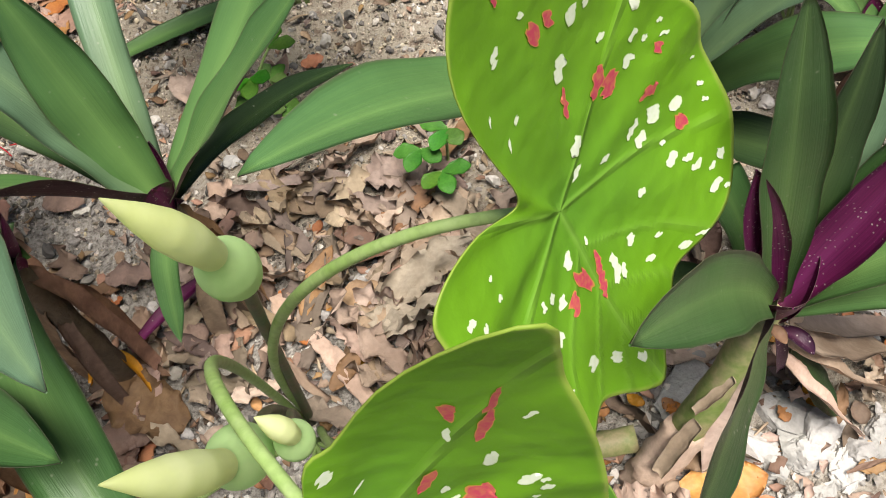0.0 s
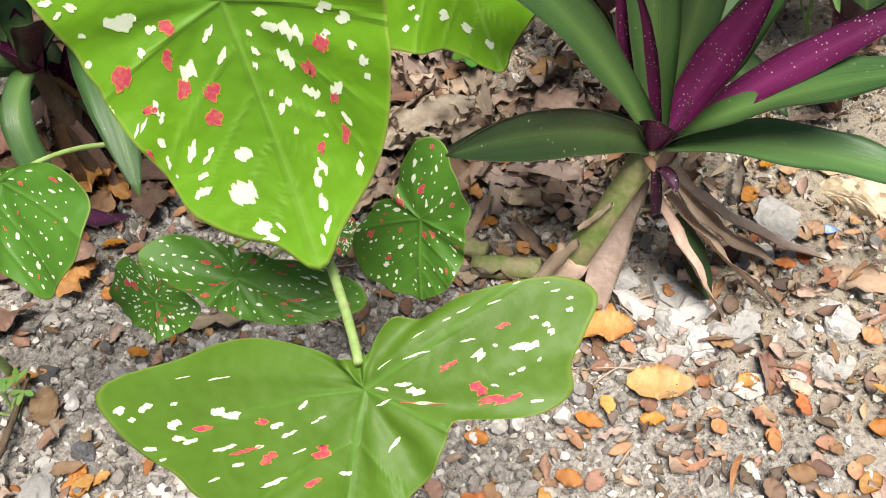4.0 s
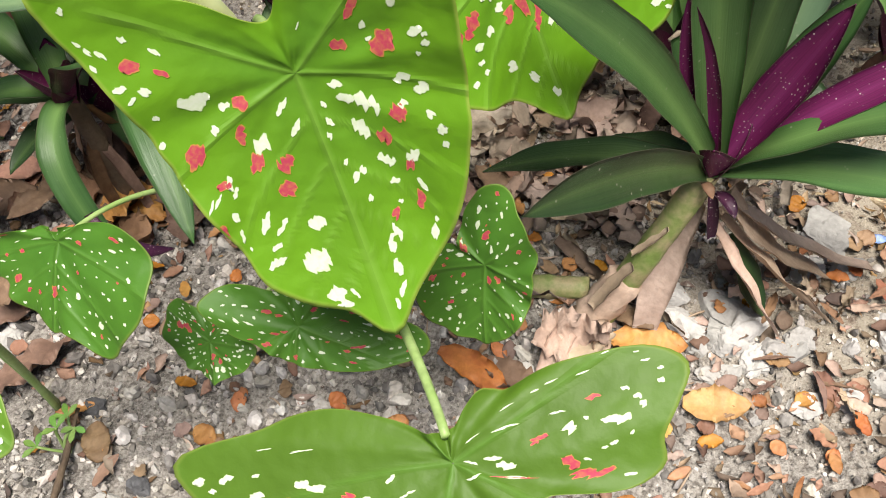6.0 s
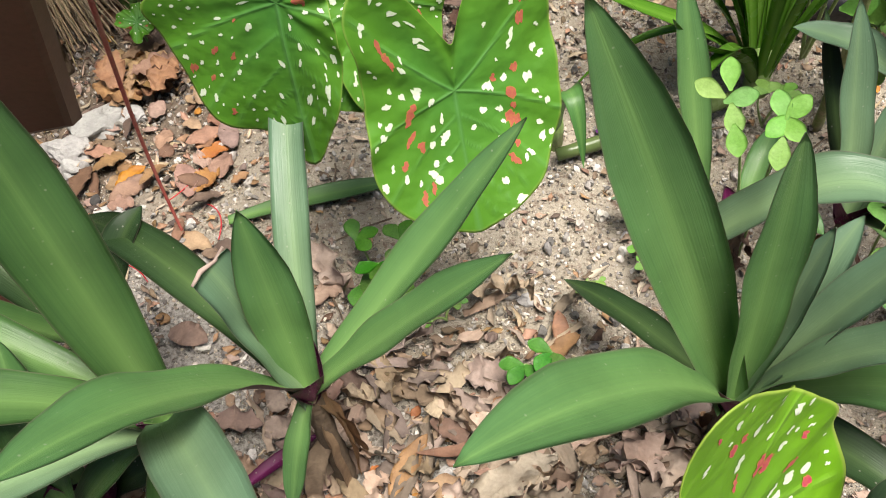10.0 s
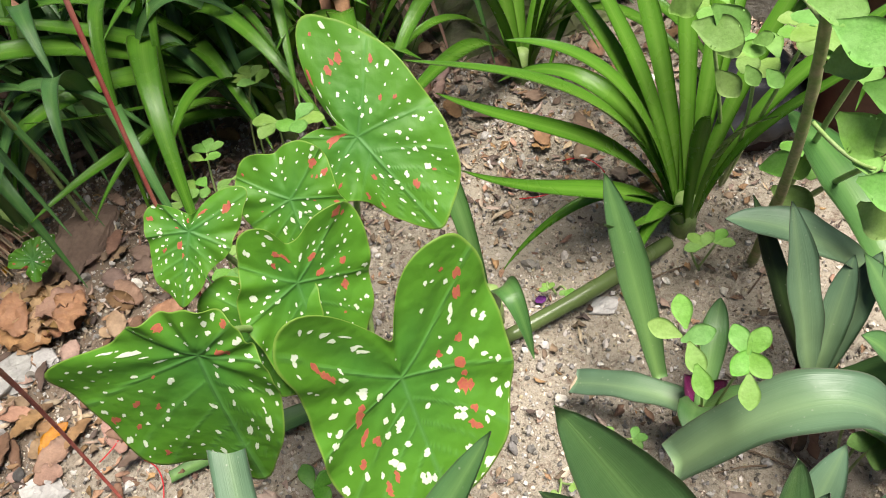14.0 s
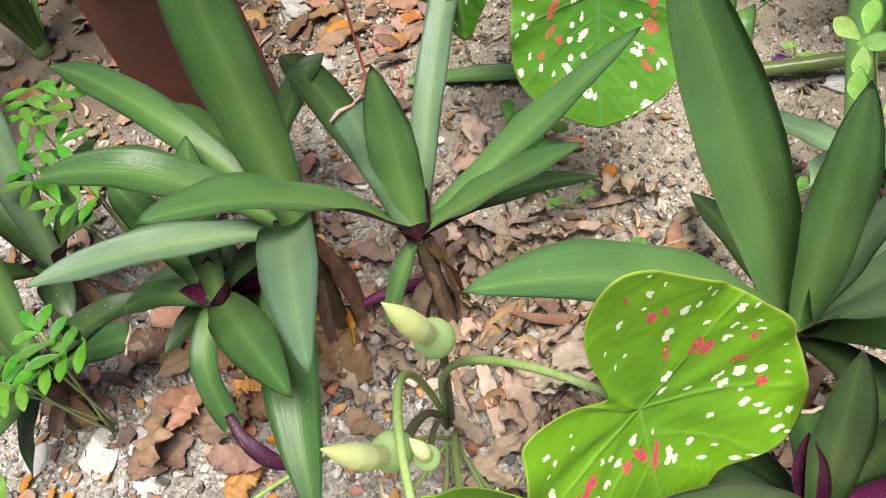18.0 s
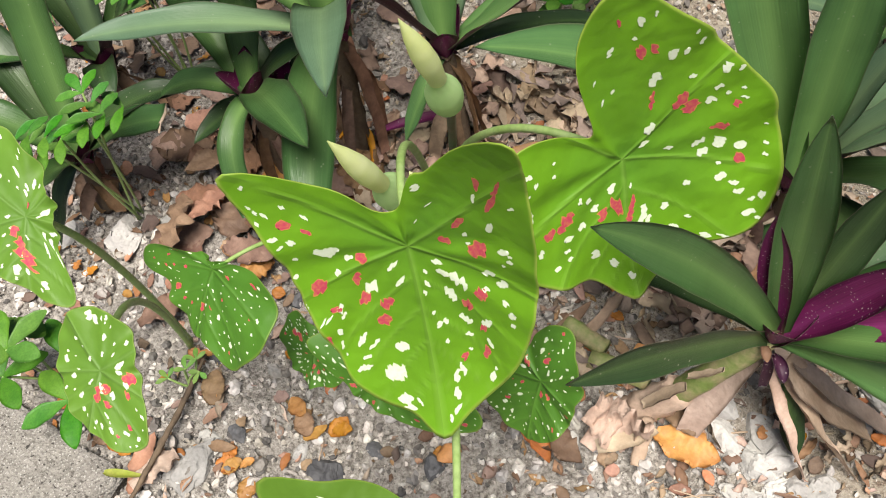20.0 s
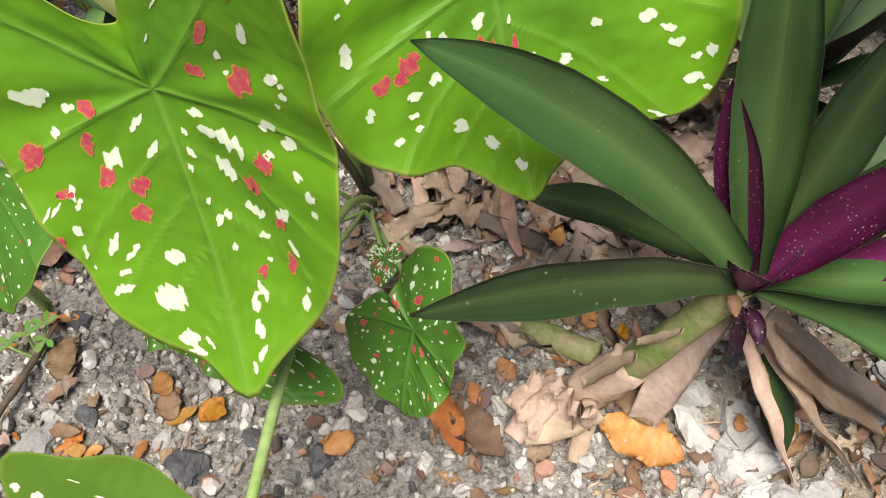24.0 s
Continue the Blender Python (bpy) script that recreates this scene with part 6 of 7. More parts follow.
strap_lily((-0.33, 1.20), (((-0.80, 1.02, 0.27), 0.26, 0.040), ((-0.66, 0.98, 0.17), 0.22, 0.036), ((-0.56, 1.00, 0.24), 0.14, 0.022), ((-0.58, 0.93, 0.15), 0.14, 0.026), ((-0.55, 1.20, 0.46), 0.28, 0.036), ((-0.45, 1.22, 0.50), 0.3, 0.036), ((-0.40, 1.28, 0.45), 0.3, 0.03), ((-0.42, 0.98, 0.16), 0.2, 0.03), ((-0.2, 1.15, 0.4), 0.28, 0.03), ((-0.64, 1.10, 0.33), 0.22, 0.030), ((-0.52, 0.95, 0.12), 0.17, 0.020), ((-0.72, 1.14, 0.20), 0.30, 0.034), ((-0.14, 1.08, 0.20), 0.24, 0.03)),
    "strap lily with very long arching glossy leaves", 302)
strap_lily((-0.06, 0.83), (((-0.018, 0.735, 0.05), 0.13, 0.030), ((-0.12, 0.99, 0.2), 0.16, 0.024)), "small strap lily behind the caladium", 303, "lily_dark")
strap_lily((0.22, 1.42), (), "bright sunlit strap lily at the back", 304, "lily", 18, 0.42, 0.036)
strap_lily((-0.48, 1.28), (), "bright strap lily crowding behind the caladium", 314, "lily", 14, 0.40, 0.036)
strap_lily((-0.22, 1.22), (), "bright strap lily behind the highest leaf", 315, "lily", 9, 0.30, 0.03)
strap_lily((-0.62, 1.42), (), "strap lily with arching leaves in the back row", 316, "lily", 12, 0.42, 0.036)
strap_lily((0.60, 1.25), (), "strap lily at the back edge", 305, "lily", 14, 0.38, 0.034)
strap_lily((-0.12, 1.62), (), "strap lily in the far row", 306, "lily", 16, 0.42, 0.036)
strap_lily((-0.55, 1.62), (), "dark strap lily in the far row", 307, "lily_dark", 16, 0.45, 0.04)
strap_lily((-0.62, 1.24), (), "dark strap-leaved plant behind the stems", 308, "lily_dark", 14, 0.36, 0.036)
strap_lily((-0.98, 1.45), (), "dark strap-leaved plant in the far corner", 309, "lily_dark", 16, 0.45, 0.04)
strap_lily((-0.85, 1.22), (), "dark strap-leaved plant by the broom", 310, "lily_dark", 12, 0.34, 0.036)
strap_lily((0.30, 1.75), (), "strap lily in the far row", 311, "lily", 14, 0.42, 0.036)
strap_lily((-0.30, 1.40), (), "strap lily behind the caladium clump", 312, "lily", 14, 0.4, 0.034)
for k, (x, y, kd, n) in enumerate(((-0.45, 1.38, "lily_dark", 12), (0.02, 1.25, "lily", 9), (-0.75, 1.45, "lily_dark", 14), (-0.15, 1.38, "lily_dark", 12), (-0.70, 1.68, "lily_dark", 12), (0.42, 1.50, "lily", 12), (-1.05, 1.22, "lily_dark", 12), (0.10, 1.82, "lily", 12), (-0.35, 1.85, "lily", 12), (0.62, 0.98, "lily", 10))):
    strap_lily((x, y), (), "strap-leaved plant filling the back of the bed", 320 + k, kd, n, 0.34, 0.032)
for k, (x, y, kd) in enumerate(((-0.14, 1.36, "dry"), (-0.22, 1.30, "dead"), (-0.75, 1.30, "dead"), (0.02, 1.55, "dry"))):
    strap_lily((x, y), (), "withered plant with hanging brown leaves", 340 + k, kd, 10, 0.2, 0.03)
for k, (x, y) in enumerate(((-1.0, 0.55), (-1.15, 0.80), (-0.92, 0.36), (-1.05, 1.0), (-1.25, 0.45), (-0.86, 0.68))):
    strap_lily((x, y), (), "dark strap-leaved plant behind the brown post", 350 + k, "lily_dark", 12, 0.24, 0.026)
for k, (x, y, kd, n) in enumerate(((-0.52, 1.12, "lily_dark", 10), (-0.70, 1.06, "lily_dark", 11), (-0.40, 1.26, "lily", 8), (-0.88, 1.02, "lily_dark", 10), (-0.60, 1.34, "lily", 9))):
    strap_lily((x, y), (), "glossy strap-leaved plant crowding the back corner", 370 + k, kd, n, 0.30, 0.030)
strap_lily((-1.25, 1.75), (), "dark strap-leaved plant in the far corner", 313, "lily_dark", 14, 0.45, 0.04)


# ---- weeds with rounded leaflets ----
def leaflet(base, way, length, width, mat, seed, cup=0.15, face=None):
    way = unit(way)
    tip = np.asarray(base, float) + way * length
    mid = (np.asarray(base, float) + tip) / 2 + np.array((0, 0, cup * length))
    return strap([base, mid, tip], width, [mat, mat], "obovate", 0.10, 0, 0, 0.0004, wave=0.08, seed=seed, nu=14, nv=7, face=face)


def weed(at, tops, size, label, kind="weed", seed=0, pairs=2, stem=0.0012, slim=0.68):
    at = np.array((*at, -0.005)) if len(at) == 2 else np.asarray(at, float)
    plant = thing("weed", tuple(at * (1, 1, 0)), label, "weed", "small weeds")
    rng = np.random.default_rng(seed)
    for n, top in enumerate(tops):
        top = np.asarray(top, float)
        foot = at + rng.normal(0, 0.003, 3) * (1, 1, 0)
        line = bezier([foot, (foot + top) / 2 + rng.normal(0, 0.008, 3) + (0, 0, 0.01), top], 12)
        st = part("stem", tube(line, [stem * 1.3, stem], M["petiole"], 7), plant)
        ahead = unit((top - foot) * (1, 1, 0) + rng.normal(0, 0.3, 3) * (1, 1, 0) + (1e-4, 0, 0))
        sidew = np.array((-ahead[1], ahead[0], 0))
        for p in range(pairs):
            joint = top - ahead * size * 0.75 * (pairs - 1 - p) * 0.8
            for sg in (-1, 1):
                d = sidew * sg + ahead * rng.uniform(0.25, 0.6) + (0, 0, rng.uniform(-0.05, 0.2))
                part("leaflet", leaflet(joint, d, size * rng.uniform(0.85, 1.1), size * slim, M[kind], seed + p), st)
        part("leaflet", leaflet(top, ahead + (0, 0, 0.05), size * 1.05, size * slim, M[kind], seed + 9), st)
    return plant


SPRIGS = (((0.148, 0.67, -0.005), (0.100, 0.598, 0.276), ((0.075, 0.607, 0.282), (0.091, 0.616, 0.292), (0.102, 0.598, 0.282), (0.096, 0.582, 0.270), (0.098, 0.567, 0.262))),
          ((0.152, 0.67, -0.005), (0.132, 0.578, 0.272), ((0.128, 0.590, 0.284), (0.141, 0.586, 0.285), (0.126, 0.574, 0.274), (0.138, 0.570, 0.275), (0.128, 0.554, 0.263))))
sprig = thing("weed", (0.15, 0.67, 0), "pale green weed with two sprigs of rounded leaflets", "weed", "small weeds")
for n, (foot, top, leafs) in enumerate(SPRIGS):
    st = part("stem", tube(bezier([foot, (np.array(foot) + top) / 2 + (0, 0, 0.02), top], 12), [0.0016, 0.0012], M["petiole"], 7), sprig)
    mid = np.mean(leafs, 0)
    for k, p in enumerate(leafs):
        d = unit(np.array(p) - mid + (0, -0.004, 0.0))
        part("leaflet", leaflet(np.array(p) - d * 0.016, d + (0, 0, -0.05), 0.027, 0.016, M["weed"], 80 + k + 9 * n, 0.04, (-0.2, -0.6, 0.75)), st)
weed((0.19, 0.87), ((0.18, 0.84, 0.075), (0.20, 0.855, 0.06)), 0.022, "low pale weed at the lily's foot", seed=2, pairs=1)
weed((0.29, 0.93), ((0.255, 0.83, 0.36), (0.278, 0.80, 0.35), (0.285, 0.735, 0.30), (0.30, 0.90, 0.13)), 0.036, "tall climbing weed with pale oval leaflets", seed=3, pairs=2, stem=0.0028)
weed((0.25, 1.0), ((0.188, 0.95, 0.31), (0.216, 0.88, 0.30), (0.27, 0.90, 0.30)), 0.032, "climbing weed with fresh green leaflets over the lily", seed=4, pairs=2, stem=0.002)
climber = thing("climbing_weed", (0.25, 0.87, 0), "climbing weed with a thick hairy stem and pale oval leaflets", "weed", "small weeds")
stalk = part("stem", tube(bezier([(0.252, 0.87, -0.005), (0.236, 0.81, 0.16), (0.224, 0.755, 0.32), (0.200, 0.735, 0.47)], 28), [0.006, 0.005, 0.0045], M["cane"], 10, 4, 0.06), climber, "hairy green stem")
part("side_stem", tube(bezier([(0.203, 0.737, 0.44), (0.18, 0.76, 0.47), (0.15, 0.82, 0.48)], 12), [0.002, 0.0016], M["petiole"], 7), climber)
part("side_stem", tube(bezier([(0.222, 0.755, 0.33), (0.25, 0.73, 0.30), (0.262, 0.715, 0.31)], 12), [0.002, 0.0016], M["petiole"], 7), climber)
for n, (x, y, z, w, s) in enumerate(((0.214, 0.72, 0.415, 1, 1.0), (0.243, 0.715, 0.40, 0, 1.0), (0.230, 0.715, 0.375, -1, 1.15), (0.250, 0.715, 0.345, 1, 1.0), (0.262, 0.715, 0.30, 0, 1.1), (0.270, 0.715, 0.27, -1, 1.1), (0.212, 0.72, 0.455, 0, 1.1), (0.240, 0.71, 0.445, 1, 1.0), (0.198, 0.735, 0.465, 0, 0.9),
                                     (0.130, 0.83, 0.40, 1, 0.9), (0.150, 0.83, 0.385, 0, 1.0), (0.165, 0.83, 0.40, -1, 0.9), (0.18, 0.85, 0.335, 1, 0.75), (0.182, 0.85, 0.315, -1, 0.75), (0.198, 0.85, 0.34, 0, 0.55), (0.205, 0.84, 0.325, -1, 0.5), (0.215, 0.82, 0.335, -1, 0.5), (0.208, 0.845, 0.345, 1, 0.45),
                                     (0.255, 0.845, 0.155, 0, 1.1), (0.27, 0.83, 0.14, -1, 0.9), (0.24, 0.85, 0.18, 1, 0.9), (0.265, 0.85, 0.17, 1, 0.8))):
    d = np.array((0.35 + 0.2 * (n % 3), -0.35, 0.55 * w - 0.1))
    part("leaflet", leaflet((x - 0.012, y, z), d, 0.044 * s, 0.030 * s, M["weed"], 60 + n, 0.04, (-0.35, -0.6, 0.7)), stalk)
weed((-0.30, 1.0), ((-0.276, 0.994, 0.2), (-0.25, 0.98, 0.21)), 0.032, "bright weed with three rounded leaflets", seed=5, pairs=1)
weed((-0.36, 1.12), ((-0.349, 1.145, 0.15), (-0.33, 1.12, 0.17)), 0.026, "bright weed among the straps", seed=6, pairs=2)
weed((-0.40, 1.02), ((-0.395, 1.046, 0.12), (-0.40, 0.98, 0.12), (-0.36, 1.0, 0.10)), 0.024, "pale weed with small leaflets in shade", seed=7, pairs=2)
weed((-0.37, 0.9), ((-0.402, 0.951, 0.13), (-0.347, 0.865, 0.10), (-0.36, 0.9, 0.14), (-0.33, 0.88, 0.12)), 0.026, "pale weed under the caladium clump", seed=8, pairs=1)
weed((-0.235, 0.60), ((-0.251, 0.613, 0.05), (-0.22, 0.585, 0.05), (-0.20, 0.61, 0.06), (-0.24, 0.57, 0.03)), 0.026, "deep green low weed beneath the large leaf", "weed_deep", 9, 1)
weed((-0.195, 0.585), ((-0.209, 0.599, 0.03), (-0.18, 0.57, 0.02), (-0.21, 0.565, 0.025)), 0.020, "low bright weed on bare soil", seed=10, pairs=1)
weed((-0.15, 0.555), ((-0.14, 0.57, 0.015), (-0.16, 0.54, 0.018)), 0.013, "tiny seedling on bare soil", seed=11, pairs=1)
weed((-0.05, 0.49), ((-0.06, 0.48, 0.05), (-0.035, 0.49, 0.06), (-0.045, 0.465, 0.035)), 0.024, "small seedling with narrow dark leaves", "weed_deep", 12, 1)
weed((-0.283, -0.16), ((-0.283, -0.163, 0.022), (-0.289, -0.158, 0.018)), 0.021, "bright seedling growing between the slabs", seed=13, pairs=1, slim=0.5)
weed((-0.41, -0.07), ((-0.405, -0.077, 0.11), (-0.44, -0.05, 0.09), (-0.38, -0.05, 0.07), (-0.43, -0.10, 0.06), (-0.36, -0.08, 0.05)), 0.046, "leafy green weed beside the slabs", "weed_deep", 14, 1, slim=0.46)
weed((-0.295, 0.0), ((-0.296, 0.006, 0.03), (-0.31, -0.01, 0.022), (-0.285, 0.012, 0.025), (-0.30, 0.02, 0.02)), 0.013, "small green seedling in the gravel", seed=15, pairs=1, slim=0.42)
weed((-0.09, -0.065), ((-0.085, -0.055, 0.014), (-0.11, -0.07, 0.014), (-0.07, -0.075, 0.012)), 0.013, "small bright weed at the slab's edge", seed=16, pairs=1, slim=0.5)
weed((-0.30, -0.205), ((-0.29, -0.205, 0.02), (-0.31, -0.2, 0.02), (-0.30, -0.19, 0.02), (-0.28, -0.215, 0.02), (-0.32, -0.215, 0.02)), 0.013, "mossy green weed between the slabs", "weed_deep", 17, 2, slim=0.4)
weed((0.02, 0.86), ((0.01, 0.85, 0.015), (0.03, 0.845, 0.016)), 0.011, "tiny seedling on the sand", seed=18, pairs=1)
weed((0.045, 0.66), ((0.04, 0.655, 0.02), (0.07, 0.645, 0.025), (0.055, 0.63, 0.02)), 0.015, "small pale seedling by a cut leaf", seed=19, pairs=1)
weed((-0.005, 0.62), ((-0.01, 0.60, 0.012), (0.005, 0.61, 0.012)), 0.010, "tiny green seedling on bare sand", seed=20, pairs=1)
weed((0.27, 0.60), ((0.247, 0.599, 0.14), (0.26, 0.57, 0.13), (0.28, 0.59, 0.15)), 0.028, "bright weed behind the magenta leaves", seed=23, pairs=1)
weed((-0.50, 0.12), ((-0.44, 0.12, 0.20), (-0.47, 0.10, 0.18), (-0.46, 0.14, 0.21), (-0.50, 0.09, 0.16)), 0.030, "bushy herb with narrow glossy green leaves", "weed_deep", 21, 3, slim=0.40)
weed((-0.58, 0.30), ((-0.56, 0.30, 0.24), (-0.60, 0.27, 0.20), (-0.55, 0.26, 0.2), (-0.62, 0.32, 0.24), (-0.58, 0.34, 0.26)), 0.032, "bushy herb with narrow leaves by the post", "weed_deep", 22, 3, slim=0.38)


rng = np.random.default_rng(43)
for k in range(22):
    x, y = rng.uniform(-0.30, 0.26), rng.uniform(-0.02, 0.34)
    a = rng.uniform(0, 6.28)
    d = np.array((np.cos(a), np.sin(a), 0)) * rng.uniform(0.010, 0.032)
    c = np.array((x, y, float(ground_height(x, y)) + 0.006))
    solo("twig", tube(bezier([c - d, c + (0.004 * np.sin(k), 0.004, 0.005), c + d], 8), [0.0010, 0.0006], M["straw"], 6, k, 0.15), tuple(c), "thin pale dry stalk on the gravel", "twig", "dry twigs")
rng = np.random.default_rng(41)
for k in range(26):
    x, y = rng.uniform(-0.55, 0.30), rng.uniform(0.42, 0.98)
    a = rng.uniform(0, 6.28)
    d = np.array((np.cos(a), np.sin(a), 0)) * rng.uniform(0.012, 0.04)
    c = np.array((x, y, float(ground_height(x, y)) + 0.004))
    solo("twig", tube(bezier([c - d, c + (0.003, 0.004, 0.004), c + d], 7), [0.0012, 0.0009], M["bark"], 6, k, 0.1), tuple(c), "thin dry twig on the sand", "twig", "dry twigs")


# ---- fallen leaves ----
def dead_leaf(x, y, length, width, turn, seed, mat="dead", label="curled brown dead leaf on the ground", lift=0.0, curl=0.5, heap=None, crumple=0.07):
    rough = 0.9 if mat == "dry" else 0.25
    rng = np.random.default_rng(seed)
    z = float(ground_height(x, y)) + 0.004 + lift
    d = np.array((np.cos(turn), np.sin(turn), 0))
    a = np.array((x, y, z)) - d * length / 2
    b = a + d * length + (0, 0, rng.uniform(0, 0.3) * length * curl)
    mid = (a + b) / 2 + np.array((0, 0, rng.uniform(-0.1, 0.35) * length * curl)) + np.array((-d[1], d[0], 0)) * rng.uniform(-0.15, 0.15) * length
    mid[2] = max(mid[2], z)
    data = strap([a, mid, b], width, [M[mat], M[mat]], "oval" if mat != "dry" else "band", rng.uniform(0.0, 0.4), rng.uniform(-15, 15), rng.uniform(-30, 30) if mat != "dry" else rng.uniform(-120, 120), 0.0004, wave=rng.uniform(0.1, rough), seed=seed, crumple=crumple if mat != "dry" else 0.22, nu=10 if heap is not None else 16, nv=5 if heap is not None else 7)
    low = np.percentile(data[0][:, 2], 6 if heap is not None else 1)
    data[0][:, 2] += max(0.0, z + (0.001 if heap is not None else 0.003) - low)
    if heap is not None:
        heap.append(data)
        return
    solo("dead_leaf", data, (x, y, z), label, "dead leaf", "fallen leaves")


FALLEN = ((0.014, 0.133, 0.074, 0.024, -0.42), (0.045, 0.142, 0.055, 0.030, -0.3), (0.083, 0.18, 0.055, 0.045, 0.1), (0.14, 0.20, 0.060, 0.034, 0.1), (0.197, 0.158, 0.050, 0.028, 0.2), (-0.278, -0.085, 0.060, 0.022, 1.95), (-0.36, 0.055, 0.090, 0.040, 1.0), (-0.42, 0.115, 0.075, 0.04, 1.0), (-0.445, 0.172, 0.055, 0.04, 0.8), (-0.51, 0.22, 0.07, 0.045, 0.5), (-0.44, 0.31, 0.06, 0.04, 2.0), (-0.298, 0.25, 0.05, 0.024, 1.2),
          (-0.64, 0.90, 0.08, 0.05, 0.6), (-0.61, 0.93, 0.05, 0.04, 2.0), (-0.66, 1.02, 0.07, 0.05, 0.2), (0.055, 0.325, 0.04, 0.026, 0.7))
for k, (x, y, a, b, c) in enumerate(FALLEN):
    dead_leaf(x, y, a, b, c, 400 + k, "dry" if k in (2,) else "dead_orange" if k in (0, 3, 4, 11) else "dead", "large curled brown dead leaf", 0.002, 0.25, crumple=0.12)
for k, (x, y) in enumerate(((-0.307, -0.086), (-0.208, -0.041), (-0.145, 0.047), (-0.176, -0.049), (0.09, 0.026), (-0.397, -0.084), (-0.034, 0.078), (-0.10, 0.303), (0.002, 0.305), (-0.356, 0.176), (-0.313, 0.305), (-0.128, 0.617), (0.212, 0.255), (-0.19, 0.04))):
    dead_leaf(x, y, 0.024, 0.018, 0.7 * k, 430 + k, "dead_orange", "small flat orange dead leaf", 0.001, 0.15)
rng = np.random.default_rng(17)


def by_litter(x0, x1, y0, y1):
    while True:
        x, y = rng.uniform(x0, x1), rng.uniform(y0, y1)
        if rng.uniform() < 0.25 + 0.75 * litter_density(x, y):
            return x, y


def pile(name, heap, mat, label):
    """Joins many leaves into one layer of litter."""
    verts, faces, n = [], [], 0
    for v, f, *_ in heap:
        verts.append(v)
        faces.append(np.asarray(f) + n)
        n += len(v)
    solo(name, (np.concatenate(verts), np.concatenate(faces), M[mat]), (0, 0, 0), label, "leaf litter", kind="stuff")


for k in range(120):
    x, y = by_litter(-0.55, 0.36, -0.15, 0.4)
    dead_leaf(x, y, rng.uniform(0.012, 0.024), rng.uniform(0.009, 0.015), rng.uniform(0, 6.28), 500 + k, "dead_orange" if rng.uniform() < 0.6 else "dead", "small orange-brown dead leaf on the gravel", curl=0.3)
for k in range(70):
    x, y = rng.normal(-0.09, 0.13), rng.normal(0.39, 0.08)
    dead_leaf(x, y, rng.uniform(0.04, 0.10), rng.uniform(0.012, 0.030), rng.uniform(0, 6.28), 700 + k, "dry" if k % 3 else "dead", "withered tan strap leaf lying in a tangle", rng.uniform(0, 0.012), 0.5)
for k in range(26):
    x, y = rng.uniform(-0.85, -0.45), rng.uniform(0.68, 1.0)
    dead_leaf(x, y, rng.uniform(0.03, 0.06), rng.uniform(0.02, 0.035), rng.uniform(0, 6.28), 900 + k, "dead_orange" if k % 4 == 0 else "dead", "brown dead leaf beside the post")
for k in range(14):
    dead_leaf(-0.625 + rng.normal(0, 0.03), 0.905 + rng.normal(0, 0.025), rng.uniform(0.05, 0.08), rng.uniform(0.035, 0.05), rng.uniform(0, 6.28), 930 + k, "dead_tan", "large crinkled orange-brown dead leaf", rng.uniform(0, 0.03), 0.8, crumple=0.2)
for k in range(15):
    dead_leaf(rng.uniform(-0.46, -0.27), rng.uniform(0.12, 0.30), rng.uniform(0.04, 0.085), rng.uniform(0.025, 0.05), rng.uniform(0, 6.28), 960 + k, "dead_orange" if k % 6 == 0 else "dead_brown", "broad crumpled brown dead leaf under the boat lily", rng.uniform(0, 0.025), 1.0, crumple=0.2)
EDGE = ((-0.262, -0.084, 0.050, 0.022, 1.3, "dry"), (-0.316, -0.085, 0.020, 0.016, 0.2, "dead_orange"), (-0.175, 0.029, 0.028, 0.020, 2.6, "dead_tan"), (-0.160, 0.030, 0.026, 0.012, 1.1, "dead_orange"), (-0.138, 0.045, 0.020, 0.015, 0.6, "dead_orange"), (-0.268, 0.010, 0.036, 0.024, 2.2, "dead_tan"),
        (-0.203, -0.040, 0.022, 0.014, 1.2, "dead_orange"), (-0.363, -0.083, 0.036, 0.013, 0.9, "dead_brown"), (-0.345, -0.070, 0.030, 0.014, 1.4, "dead_tan"), (-0.330, -0.062, 0.022, 0.012, 2.5, "dead_brown"), (-0.225, -0.030, 0.028, 0.012, 0.4, "dead"), (-0.172, -0.050, 0.016, 0.010, 1.5, "dead_orange"), (-0.162, -0.062, 0.020, 0.009, 0.3, "dead_brown"), (-0.250, -0.010, 0.030, 0.011, 1.3, "dead"))
for k, (x, y, a, b, turn, mat) in enumerate(EDGE):
    dead_leaf(x, y, a, b, turn, 1240 + k, mat, "flat tan dead leaf against the slab" if mat == "dry" else "small orange-brown dead leaf by the slabs", 0.002, 0.3, crumple=0.08)
shreds = np.random.default_rng(77)
for k in range(34):
    broad = k % 4 == 0
    dead_leaf(0.275 + shreds.normal(0, 0.055), 0.205 + shreds.normal(0, 0.065), shreds.uniform(0.018, 0.034), shreds.uniform(0.009, 0.014) if broad else shreds.uniform(0.004, 0.008), shreds.uniform(0, 6.28), 1100 + k, "dead_orange" if k % 9 == 0 else ("dead_brown", "dead", "dry")[k % 3], "curled brown dead leaf on the trodden soil" if broad else "thin torn shred of a dead leaf on the soil", shreds.uniform(0, 0.004), 0.8, crumple=0.16)
small, orange, tangle, rear = [], [], [], []
for k in range(46):
    dead_leaf(rng.uniform(-0.62, -0.22), rng.uniform(0.20, 0.45), rng.uniform(0.02, 0.06), rng.uniform(0.014, 0.034), rng.uniform(0, 6.28), 3300 + k, "dead", "", rng.uniform(0, 0.02), 0.9, heap=rear, crumple=0.18)
